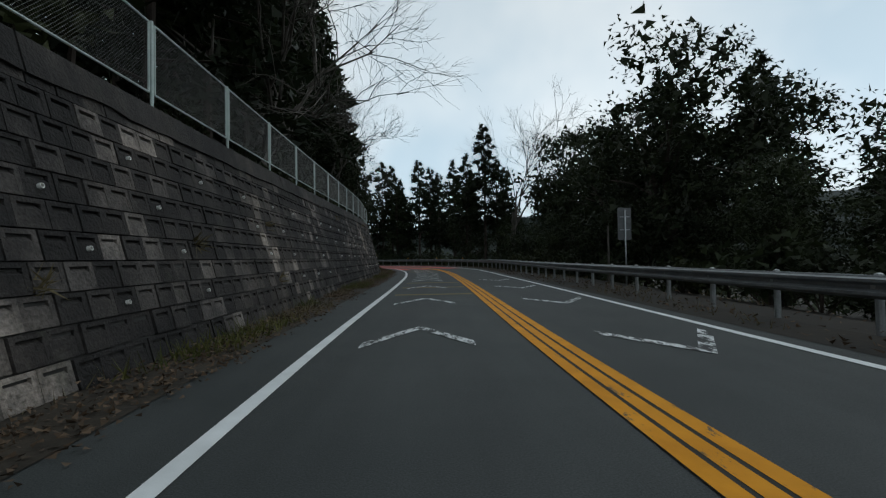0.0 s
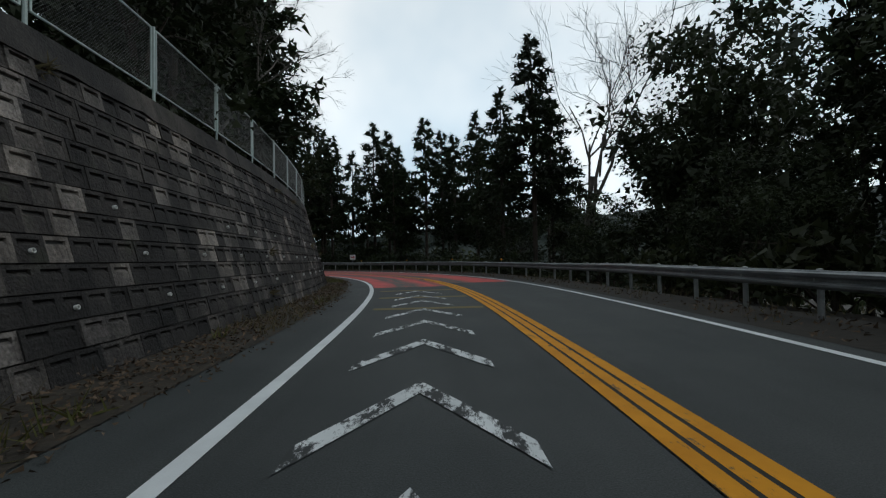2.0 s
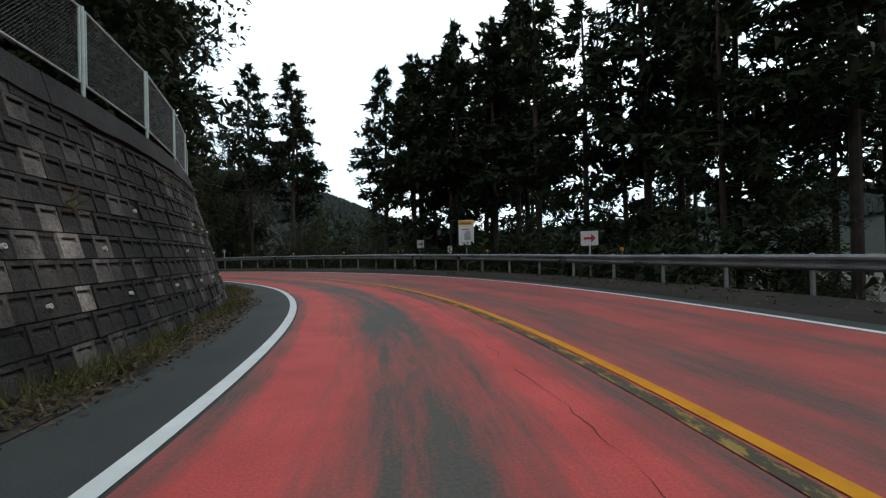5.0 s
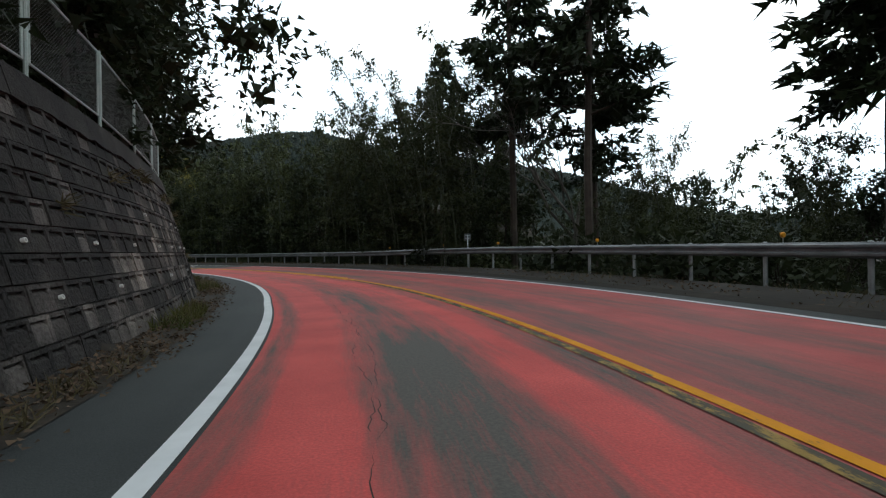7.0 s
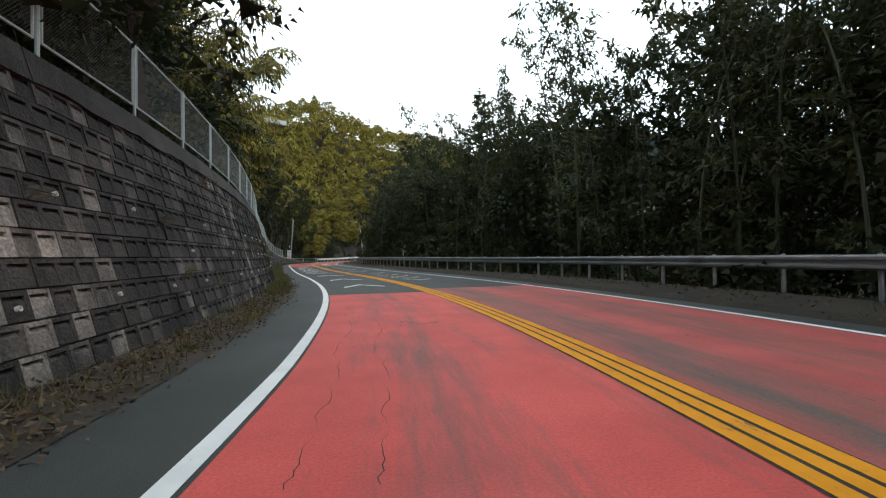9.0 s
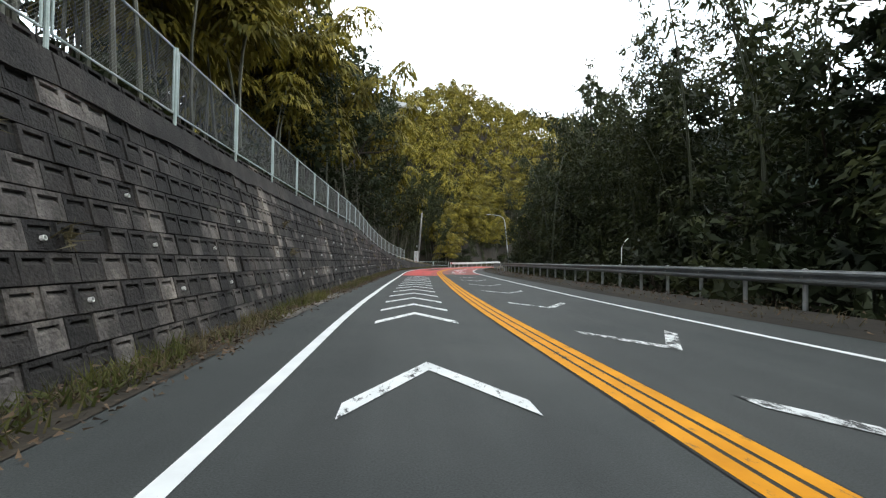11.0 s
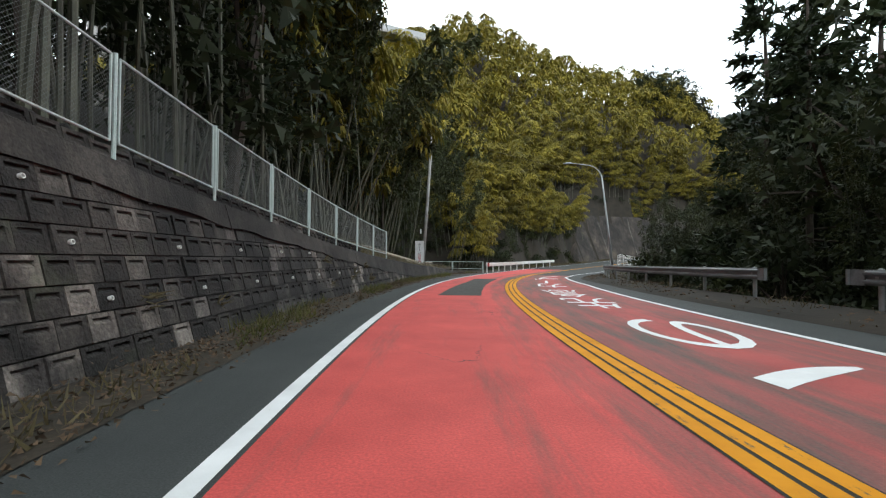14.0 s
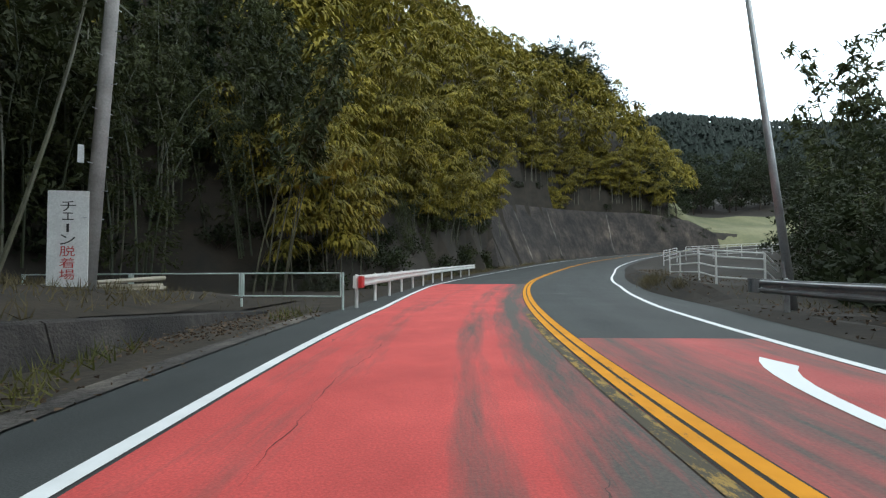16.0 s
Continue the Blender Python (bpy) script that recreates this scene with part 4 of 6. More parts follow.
def build_fence():
    post = mesh_of("post", *tube([(0, 0, -0.12), (0, 0, 1.5)], [0.03, 0.03], 8), M_FENCE, smooth=False)
    marks = list(np.arange(-36.6, 182, 2.95)) + list(np.arange(183.0, 218.0, 2.485))
    for a, b in zip(marks[:-1], marks[1:]):
        pa, pb = Vector(fence_foot(a)), Vector(fence_foot(b))
        d = (pb - pa)
        flat = Vector((d.x, d.y, 0)).normalized()
        child("post", post, fence, m=Matrix.Translation(pa))
        inset = d.normalized() * 0.085
        up0, up1 = Vector((0, 0, 0.27)), Vector((0, 0, 1.46))
        corners = [pa + inset + up0, pb - inset + up0, pb - inset + up1, pa + inset + up1]
        bars = []
        for k in range(4):
            bars.append(tube([corners[k], corners[(k + 1) % 4]], [0.02, 0.02], 6))
        child("panel_frame", mesh_of("panel_frame", *join(*bars), M_FENCE), fence)
        v, f = [], []
        L = (corners[1] - corners[0]).length
        ex, hh = (corners[1] - corners[0]) / L, 1.19
        out = Vector((-flat.y, flat.x, 0)) * 0.002
        step = 0.042
        for sgn in (1, -1):
            k = -hh if sgn > 0 else 0.0
            while k < (L if sgn > 0 else L + hh):
                # one slanting wire, cut to the frame
                x0, x1 = (k, k + hh) if sgn > 0 else (k, k - hh)
                t0 = (0 - x0) / (x1 - x0) if sgn > 0 else (L - x0) / (x1 - x0)
                t1 = (L - x0) / (x1 - x0) if sgn > 0 else (0 - x0) / (x1 - x0)
                t0, t1 = max(0, min(t0, t1)), min(1, max(t0, t1))
                if t1 - t0 > 0.02:
                    p, q = corners[0] + ex * (x0 + (x1 - x0) * t0) + Vector((0, 0, hh * t0)), corners[0] + ex * (x0 + (x1 - x0) * t1) + Vector((0, 0, hh * t1))
                    o = len(v)
                    zz = Vector((0, 0, 0.0018))
                    v += [p + zz, p - zz + out, p - zz - out, q + zz, q - zz + out, q - zz - out]
                    f += [(o, o + 1, o + 4, o + 3), (o + 1, o + 2, o + 5, o + 4), (o + 2, o, o + 3, o + 5)]
                k += step * 1.41
        child("wire_mesh", mesh_of("wire_mesh", v, f, M_WIRE), fence, "thin woven wire mesh")
    child("post", post, fence, m=Matrix.Translation(fence_foot(marks[-1])))


build_fence()

# ---- guardrails ----
BEAM = [(-0.035, 0.002), (0.0, 0.0), (0.012, -0.03), (0.075, -0.055), (0.075, -0.10), (0.0, -0.145), (0.0, -0.205), (0.075, -0.25), (0.075, -0.295), (0.012, -0.32), (0.0, -0.35)]


def guardrail(label, s0, s1, n_of, z_of, spacing, mat_beam, mat_post, side, ends=True):
    """A W-beam on round posts. side: -1 when the road lies to its left, +1 to its right."""
    g = thing("guardrail", label, "guardrail")
    outer = lambda s: [(float(n_of(s)) + side * x, float(z_of(s)) + z) for x, z in BEAM]
    ss = list(np.linspace(s0, s1, max(3, int((s1 - s0) / 1.0))))
    v, f = sweep(outer, ss)
    v2, f2 = sweep(lambda s: [(n - side * 0.006, z) for n, z in outer(s)], ss)
    o = len(v)
    f = f + [tuple(i + o for i in reversed(q)) for q in f2]
    v = v + v2
    m = len(BEAM)
    f += [(i * m, o + i * m, o + (i + 1) * m, (i + 1) * m) for i in range(len(ss) - 1)]
    child("beam", mesh_of("beam", v, f, mat_beam, smooth=False), g)
    post = mesh_of("post", *join(tube([(0, 0, -1.3), (0, 0, -0.02)], [0.057, 0.057], 10), box(0.07, 0.08, 0.22, side * 0.065, 0, -0.29)), mat_post)
    cap = mesh_of("post_cap", *tube([(0, 0, -0.02), (0, 0, 0.02), (0, 0, 0.035)], [0.060, 0.055, 0.02], 10), mat_post)
    s = s0 + 0.4
    while s < s1:
        p = child("post", post, g, m=stand(s, float(n_of(s)) - side * 0.10, float(z_of(s))))
        child("post_cap", cap, p)
        s += spacing
    if ends:
        for s, d in ((s0, -1), (s1, 1)):
            w = mesh_of("end_piece", *join(box(0.03, 0.42, 0.36, 0, 0, -0.355), box(0.09, 0.05, 0.36, side * 0.03, d * 0.19, -0.355)), mat_beam)
            child("end_piece", w, g, "rounded beam end", m=stand(s + d * 0.18, float(n_of(s)) + side * 0.04, float(z_of(s))))
    return g


guardrail("long dull galvanised W-beam guardrail on posts beside the road", -38, 204.7, rail_n, rail_top, 2.0, M_RAIL, M_STEEL, -1)
guardrail("short dull galvanised W-beam guardrail after a gap", 208.3, 236.6, rail_n, rail_top, 3.0, M_RAIL, M_STEEL, -1)
white_n = table((236, -5.0), (246, -5.8), (256, -6.3), (266, -6.5))
guardrail("white-painted W-beam guardrail with a red end band", 237.2, 264.5, white_n, lambda s: 0.98, 2.6, M_WHITE_STEEL, M_WHITE_STEEL, 1)

# ---- plants ----


def sprays(rng, centres, dirs, length, width, level=1.1):
    """Kite-shaped leaves or sprays: from each centre along its direction, turned at random about it."""
    c, d = np.asarray(centres, float), np.asarray(dirs, float)
    d = d / (np.linalg.norm(d, axis=1)[:, None] + 1e-9)
    k = len(c)
    r = rng.normal(size=(k, 3)) + np.array([0, 0, level])
    side = np.cross(d, r)
    side /= np.linalg.norm(side, axis=1)[:, None] + 1e-9
    L = (length * rng.uniform(0.6, 1.3, k))[:, None]
    W = (width * rng.uniform(0.6, 1.3, k))[:, None]
    sag = np.array([0, 0, -0.12]) * L
    v = np.stack([c + side * W / 2, c - side * W / 2, c + d * L + sag], 1).reshape(-1, 3)
    f = np.arange(3 * k).reshape(-1, 3)
    return v, f


def leaf_mesh(name, v, f, mat):
    me = bpy.data.meshes.new(name)
    me.vertices.add(len(v))
    me.vertices.foreach_set("co", np.asarray(v, np.float32).ravel())
    me.loops.add(f.size)
    me.loops.foreach_set("vertex_index", np.asarray(f, np.int32).ravel())
    me.polygons.add(len(f))
    me.polygons.foreach_set("loop_start", np.arange(0, f.size, f.shape[1], dtype=np.int32))
    me.materials.append(mat)
    me.update(calc_edges=True)
    me.validate()
    return me


def cedar_meshes(seed, h, r, bare, mat, full=1.0):
    rng = np.random.default_rng(seed)
    wood = [tube([(0, 0, -0.6), (0.03, 0.02, h * 0.3), (rng.normal(0, 0.1), rng.normal(0, 0.1), h * 0.7), (0, 0, h * 0.985)], [h * 0.010, h * 0.009, h * 0.006, 0.015], 8)]
    cs, ds = [], []
    limbs = int(h * 4.2)
    for i in range(limbs):
        t = (i + rng.uniform(0, 1)) / limbs
        z = h * (bare + (0.99 - bare) * t)
        reach = r * (1 - t) ** 0.72 * rng.uniform(0.55, 1.18) + 0.18
        w = rng.uniform(0, 2 * math.pi)
        out = np.array([math.cos(w), math.sin(w), 0])
        droop = rng.uniform(-0.25, 0.12)
        tip = np.array([0, 0, z]) + out * reach + np.array([0, 0, droop * reach])
        if i % 2 == 0 and reach > 0.8:
            wood.append(tube([(0, 0, z), tuple(tip * 0.5 + np.array([0, 0, z]) * 0.5 + (0, 0, 0.1)), tuple(tip)], [0.05 * (1 - t) + 0.015, 0.03 * (1 - t) + 0.01, 0.008], 4, False))
        k = int((13 + 27 * reach) * full)
        u = rng.uniform(0.12, 1.0, k) ** 0.7
        c = np.array([0, 0, z]) + np.outer(u, tip - np.array([0, 0, z])) + rng.normal(0, 0.16, (k, 3)) * (0.4 + 0.3 * reach)
        d = out * 0.7 + rng.normal(0, 0.6, (k, 3)) + np.array([0, 0, 0.1])
        cs.append(c)
        ds.append(d)
    cs, ds = np.concatenate(cs), np.concatenate(ds)
    v, f = sprays(rng, cs, ds, 0.46 / math.sqrt(full), 0.23 / math.sqrt(full))
    return mesh_of("trunk", *join(*wood), M_BARK), leaf_mesh("crown", v, f, mat)


def branch_out(rng, p, d, length, radius, level, wood, tips, split=3):
    mid = p + d * length * 0.5 + Vector(rng.normal(0, 0.04 * length, 3))
    q = p + d * length + Vector(rng.normal(0, 0.05 * length, 3))
    wood.append(tube([p, mid, q], [radius, radius * 0.8, radius * 0.62], 6 if level > 3 else 4 if level > 1 else 3, False))
    if level == 0:
        tips.append(q)
        return
    for _ in range(split if level > 1 else split + 1):
        e = (d + Vector(rng.normal(0, 0.48, 3)) + Vector((0, 0, 0.12))).normalized()
        start = p.lerp(q, rng.uniform(0.55, 1.0))
        branch_out(rng, start, e, length * rng.uniform(0.58, 0.8), radius * 0.58, level - 1, wood, tips, split)
    tips.append(q)


def broadleaf_meshes(seed, h, r, mat, leaf=0.30, k=88):
    rng = np.random.default_rng(seed)
    wood, tips = [], []
    branch_out(rng, Vector((0, 0, -0.6)), Vector((0.03, 0, 1)).normalized(), h * 0.36, h * 0.014, 2, wood, tips)
    tips = np.array([t[:] for t in tips])
    cs, ds = [], []
    lobes, inner = [], []
    for _ in range(34):
        w, t = rng.uniform(0, 2 * math.pi), rng.uniform(0.0, 1.0)
        z = h * (0.16 + 0.80 * t)
        rad = r * math.sqrt(max(0.05, 1 - (abs(t - 0.42) / 0.62) ** 2)) * rng.uniform(0.35, 1.0)
        lobes.append((rad * math.cos(w), rad * math.sin(w), z))
    for c0 in np.concatenate([np.array(lobes), tips[rng.integers(0, len(tips), 12)]]):
        size = rng.uniform(0.10, 0.16) * h * 0.66
        o = rng.normal(size=(k, 3))
        o /= np.linalg.norm(o, axis=1)[:, None]
        o *= rng.uniform(0.35, 1.0, (k, 1)) ** 0.6 * size * np.array([1.15, 1.15, 0.72])
        cs.append(c0 + o)
        ds.append(o + rng.normal(0, 0.5, (k, 3)))
        inner.append(c0 + rng.normal(0, 0.26, (16, 3)) * size)
    v, f = sprays(rng, np.concatenate(cs), np.concatenate(ds), leaf * 1.25, leaf * 0.8)
    inner = np.concatenate(inner)
    v2, f2 = sprays(rng, inner, rng.normal(size=inner.shape), h * 0.037, h * 0.028)
    v, f = np.concatenate([v, v2]), np.concatenate([f, f2 + len(v)])
    return mesh_of("trunk", *join(*wood), M_BARK), leaf_mesh("crown", v, f, mat)


def bare_meshes(seed, h):
    rng = np.random.default_rng(seed)
    wood, tips = [], []
    branch_out(rng, Vector((0, 0, -0.6)), Vector((0, 0, 1)), h * 0.30, h * 0.0075, 6, wood, tips, 3)
    return mesh_of("trunk", *join(*wood[:60]), M_GREYBARK), mesh_of("crown", *join(*wood[60:]), M_GREYBARK)


def culm_line(rng, h, lean, spread=1.3):
    w = rng.uniform(0, 2 * math.pi)
    d = np.array([math.cos(w), math.sin(w), 0])
    b = np.array([rng.uniform(-spread, spread), rng.uniform(-spread, spread), 0])
    return [b + d * lean * (abs(t) ** 2.4) * h * 0.22 + np.array([0, 0, h * (t - 0.10 * t ** 4 * min(lean, 1.4))]) for t in np.linspace(-0.04, 1, 9)], d


def bamboo_meshes(seed, h, culms, leafy, mat, leaf=0.42, dense=1.0, reach_to=1.25, arch=1.5, cane=M_CULM):
    """A clump: tall jointed culms, arching at the tip, with drooping leaf sprays on the upper part."""
    rng = np.random.default_rng(seed)
    canes, cs, ds = [], [], []
    for _ in range(culms):
        hh = h * rng.uniform(0.72, 1.05)
        line, d = culm_line(rng, hh, rng.uniform(0.3, arch), 1.3 if arch < 1.8 else 1.8)
        canes.append(mesh_of("culm", *tube([tuple(p) for p in line], list(np.linspace(0.058, 0.011, 9)), 6, False), cane))
        line = np.array(line)
        nodes = int(15 * dense)
        for i in range(nodes):
            t = 1 - leafy * (i + rng.uniform(0, 1)) / nodes
            p = np.array([np.interp(t, np.linspace(0, 1, 9), line[:, j]) for j in range(3)])
            w = rng.uniform(0, 2 * math.pi)
            reach = rng.uniform(0.3, reach_to) * (1.05 - 0.55 * t)
            tip = p + np.array([math.cos(w), math.sin(w), rng.uniform(-0.2, 0.35)]) * reach
            k = int(24 * dense)
            u = rng.uniform(0.25, 1.05, k)[:, None]
            cs.append(p + (tip - p) * u + rng.normal(0, 0.15, (k, 3)))
            ds.append((tip - p) * 0.7 + rng.normal(0, 0.45, (k, 3)) + np.array([0, 0, -0.35]))
    v, f = sprays(rng, np.concatenate(cs), np.concatenate(ds), leaf, leaf * 0.38)
    return canes, leaf_mesh("foliage", v, f, mat)


def plume_meshes(seed, h, culms, per, leaf, mat, low=0.28):
    """A clump of arching culms whose tops and side branches hang in feathery domes."""
    rng = np.random.default_rng(seed)
    canes, cs, ds = [], [], []
    for _ in range(culms):
        hh = h * rng.uniform(0.7, 1.05)
        line, d = culm_line(rng, hh, rng.uniform(0.7, 2.0), 1.9)
        canes.append(mesh_of("culm", *tube([tuple(p) for p in line], list(np.linspace(0.055, 0.010, 9)), 6, False), M_CULM))
        line = np.array(line)
        for t in np.concatenate([[1.0], rng.uniform(low, 0.93, 5)]):
            p = np.array([np.interp(t, np.linspace(0, 1, 9), line[:, j]) for j in range(3)])
            w = rng.uniform(0, 2 * math.pi)
            p = p + np.array([math.cos(w), math.sin(w), 0.25]) * rng.uniform(0.2, 1.3) * (1.15 - t)
            rad, tall = rng.uniform(0.85, 1.5), rng.uniform(0.7, 1.3)
            u, a = rng.uniform(0, 1, per) ** 0.6, rng.uniform(0, 2 * math.pi, per)
            sh = rng.uniform(0.90, 1.05, per)
            cs.append(np.stack([p[0] + rad * u * sh * np.cos(a), p[1] + rad * u * sh * np.sin(a), p[2] + 0.3 - tall * u ** 2.0 * sh], 1) + rng.normal(0, 0.045, (per, 3)))
            ds.append(np.stack([np.cos(a), np.sin(a), -0.10 - 1.9 * u ** 1.5], 1) + rng.normal(0, 0.16, (per, 3)))
    v, f = sprays(rng, np.concatenate(cs), np.concatenate(ds), leaf, leaf * 0.40, 5.0)
    return canes, leaf_mesh("foliage", v, f, mat)


def shrub_meshes(seed, h, r, mat, leaf=0.17, lobes=12, per=36):
    rng = np.random.default_rng(seed)
    wood, cs, ds = [], [], []
    for _ in range(lobes):
        w, q = rng.uniform(0, 2 * math.pi), rng.uniform(0.1, 1) * r
        tip = np.array([q * math.cos(w), q * math.sin(w), h * rng.uniform(0.35, 0.95) * (1.1 - 0.4 * q / r)])
        wood.append(tube([(0, 0, -0.1), tuple(tip * 0.5 + (0, 0, 0.1)), tuple(tip)], [0.03, 0.018, 0.006], 4, False))
        o = rng.normal(0, 1, (per, 3)) * np.array([0.24, 0.24, 0.20]) * (h * 0.45 + 0.3)
        cs.append(tip + o)
        ds.append(o + rng.normal(0, 0.4, (per, 3)) + np.array([0, 0, 0.2]))
    v, f = sprays(rng, np.concatenate(cs), np.concatenate(ds), leaf * 1.6, leaf)
    v[:, 2] = np.maximum(v[:, 2], 0.02)
    return mesh_of("stem", *join(*wood), M_BARK), leaf_mesh("leaves", v, f, mat)


CEDARS = [cedar_meshes(20 + i, 20, 3.2, b, M_CEDAR, 0.85) for i, b in enumerate((0.30, 0.36, 0.42))]
CEDARS_LOW = [cedar_meshes(30 + i, 16, 3.6, b, M_CEDAR) for i, b in enumerate((0.06, 0.12))]
BROADS = [broadleaf_meshes(40 + i, 13, 4.2, M_BROAD, 0.18, 90) for i in range(3)]
BARES = [bare_meshes(50 + i, 18) for i in range(2)]
BAMBOOS = [bamboo_meshes(60 + i, 13, 5, 0.82, M_BAMBOO, leaf=0.25, dense=1.5, reach_to=1.6, cane=M_CULM_GREEN) for i in range(3)]
BAMBOOS_TALL = [bamboo_meshes(70 + i, 15, 5, 0.45, M_BAMBOO, dense=1.2) for i in range(2)]
GOLDS = [plume_meshes(80 + i, 12, 4, 205, 0.37, M_BAMBOO_GOLD, 0.38) for i in range(3)]
ARCHES = [plume_meshes(76 + i, 13, 5, 150, 0.42, M_BAMBOO_GOLD, 0.68) for i in range(2)]
GOLDS_FAR = [plume_meshes(84 + i, 12, 4, 60, 0.72, M_BAMBOO_GOLD, 0.45) for i in range(3)]
BAMBOOS_FAR = [bamboo_meshes(64 + i, 13, 4, 0.80, M_BAMBOO, leaf=0.40, dense=1.0, reach_to=1.6, cane=M_CULM_GREEN) for i in range(3)]
CEDARS_FAR = [cedar_meshes(24 + i, 20, 3.2, b, M_CEDAR, 0.65) for i, b in enumerate((0.30, 0.36, 0.42))]
CEDARS_LOW_FAR = [cedar_meshes(34 + i, 16, 3.6, b, M_CEDAR, 0.5) for i, b in enumerate((0.06, 0.12))]
BROADS_FAR = [broadleaf_meshes(44 + i, 13, 4.2, M_BROAD, 0.27, 40) for i in range(3)]
SHRUBS = [shrub_meshes(90 + i, 1.8, 1.3, M_BROAD) for i in range(3)] + [shrub_meshes(95, 1.6, 1.2, M_BAMBOO, 0.2)]

LABELS = {
    "cedar_tree": ("tall dark cedar with a bare lower trunk and drooping sprays", "tree"),
    "cedar_low": ("dense dark conifer branching almost to the ground", "tree"),
    "evergreen_tree": ("dark broadleaf evergreen with a lumpy crown", "tree"),
    "bare_tree": ("leafless tree with fine grey twigs", "tree"),
    "bamboo_clump": ("clump of tall green bamboo with arching leafy tips", "bamboo"),
    "bamboo_tall": ("grove of pale bamboo culms leafy only at the top", "bamboo"),
    "bamboo_arch": ("tall arching bamboo with bare culms and yellow-green tops", "bamboo"),
    "bamboo_gold": ("clump of yellow-green bamboo with dense drooping foliage", "bamboo"),
    "shrub": ("low dark evergreen shrub on the bank", "shrub"),
}


def plant(kind, x, y, z, scale, turn, tilt=0.0):
    name = {"cedar_low": "cedar_tree", "bamboo_tall": "bamboo_clump", "bamboo_gold": "bamboo_clump", "bamboo_arch": "bamboo_clump"}.get(kind, kind)
    label, cat = LABELS[kind]
    ob = thing(name, label, cat, group=name.replace("_", " ") + "s along the road")
    ob.matrix_world = pose(x, y, z, tilt, 0, turn) @ Matrix.Diagonal((scale, scale, scale, 1))
    pick = int(abs(x * 7.3 + y * 3.1))
    s_near, n_near = (float(q[0]) for q in road_coords(x, y))
    far = int(abs(n_near) > (26 if kind == "cedar_tree" else 10.8 if kind == "cedar_low" and n_near < 0 else 21 if kind == "evergreen_tree" and s_near < 70 else 12.5 if kind == "evergreen_tree" and s_near > 110 else 16))
    if kind in ("cedar_tree", "cedar_low", "evergreen_tree"):
        a, b = {"cedar_tree": (CEDARS, CEDARS_FAR), "cedar_low": (CEDARS_LOW, CEDARS_LOW_FAR), "evergreen_tree": (BROADS, BROADS_FAR)}[kind][far][pick % (3 if kind != "cedar_low" else 2)]
        child("trunk", a, ob)
        child("crown", b, ob)
    elif kind == "bare_tree":
        a, b = BARES[pick % 2]
        child("trunk", a, ob)
        child("crown", b, ob)
    elif kind == "shrub":
        a, b = SHRUBS[pick % 4]
        child("stem", a, ob)
        child("leaves", b, ob)
    else:
        canes, leaves = {"bamboo_clump": (BAMBOOS, BAMBOOS_FAR), "bamboo_tall": (BAMBOOS_TALL, BAMBOOS_TALL), "bamboo_arch": (ARCHES, ARCHES), "bamboo_gold": (GOLDS, GOLDS_FAR)}[kind][far][pick % (2 if kind in ("bamboo_tall", "bamboo_arch") else 3)]
        for c in canes:
            child("culm", c, ob)
        child("foliage", leaves, ob)
    return ob


def grow(kind, s_range, n_range, step, scale, seed, keep=1.0, ok=None, tilt=0.0, z_shift=0.0):
    """Plants spread unevenly over a stretch of the roadside."""
    rng = np.random.default_rng(seed)
    n0, n1 = n_range
    places = []
    for s in np.arange(s_range[0], s_range[1], step):
        for n in np.arange(min(n0, n1), max(n0, n1) + 0.01, step):
            places.append((s + rng.uniform(-0.4, 0.4) * step, n + rng.uniform(-0.4, 0.4) * step))
    for s, n in places:
        sc, tn, kp = rng.uniform(*scale), rng.uniform(0, 360), rng.random()
        tl = rng.normal(0, tilt) if tilt else 0.0
        p = at(s, n)
        s2, n2 = road_coords(p[0], p[1])
        if kp > keep or abs(n2[0]) < min(abs(n0), abs(n1)) - 0.8 or (ok and not ok(p[0], p[1])):
            continue
        z = ground_at(p[0], p[1]) - 0.12 + z_shift
        plant(kind, float(p[0]), float(p[1]), z, sc, tn, tl)


# slope above the wall
grow("cedar_low", (6, 62), (-11.2, -11.2), 3.6, (0.85, 1.2), 301, 0.95)
grow("cedar_low", (58, 98), (-9.9, -9.9), 3.7, (0.75, 1.0), 304, 0.95)
grow("cedar_low", (92, 112), (-8.5, -8.5), 2.3, (0.45, 0.62), 305, 0.95)
grow("cedar_low", (98, 128), (-8.6, -8.6), 3.8, (0.6, 0.9), 303, 0.95)
grow("cedar_low", (6, 150), (-9.4, -13.5), 4.6, (1.0, 1.4), 1, 0.88)
grow("cedar_low", (10, 150), (-18, -18), 7.5, (1.2, 1.5), 101, 0.85)
grow("evergreen_tree", (-6, 158), (-8.8, -8.8), 6.5, (0.5, 0.75), 2, 0.75)
for s, n, sc in ((93.5, -9.2, 1.05), (98.0, -8.9, 1.15), (102.5, -9.0, 1.1), (107.5, -9.4, 1.0), (105.0, -7.7, 1.15), (110.5, -7.7, 1.25), (116.0, -7.8, 1.2), (123.0, -7.9, 1.15), (130.0, -7.9, 1.1), (137.0, -7.8, 1.0)):
    p = at(s, n)
    plant("evergreen_tree", float(p[0]), float(p[1]), float(wall_top(s)) - 0.3, sc, s * 71 % 360)
grow("bare_tree", (52, 150), (-8.8, -8.8), 13.0, (0.5, 0.7), 3, 0.85)
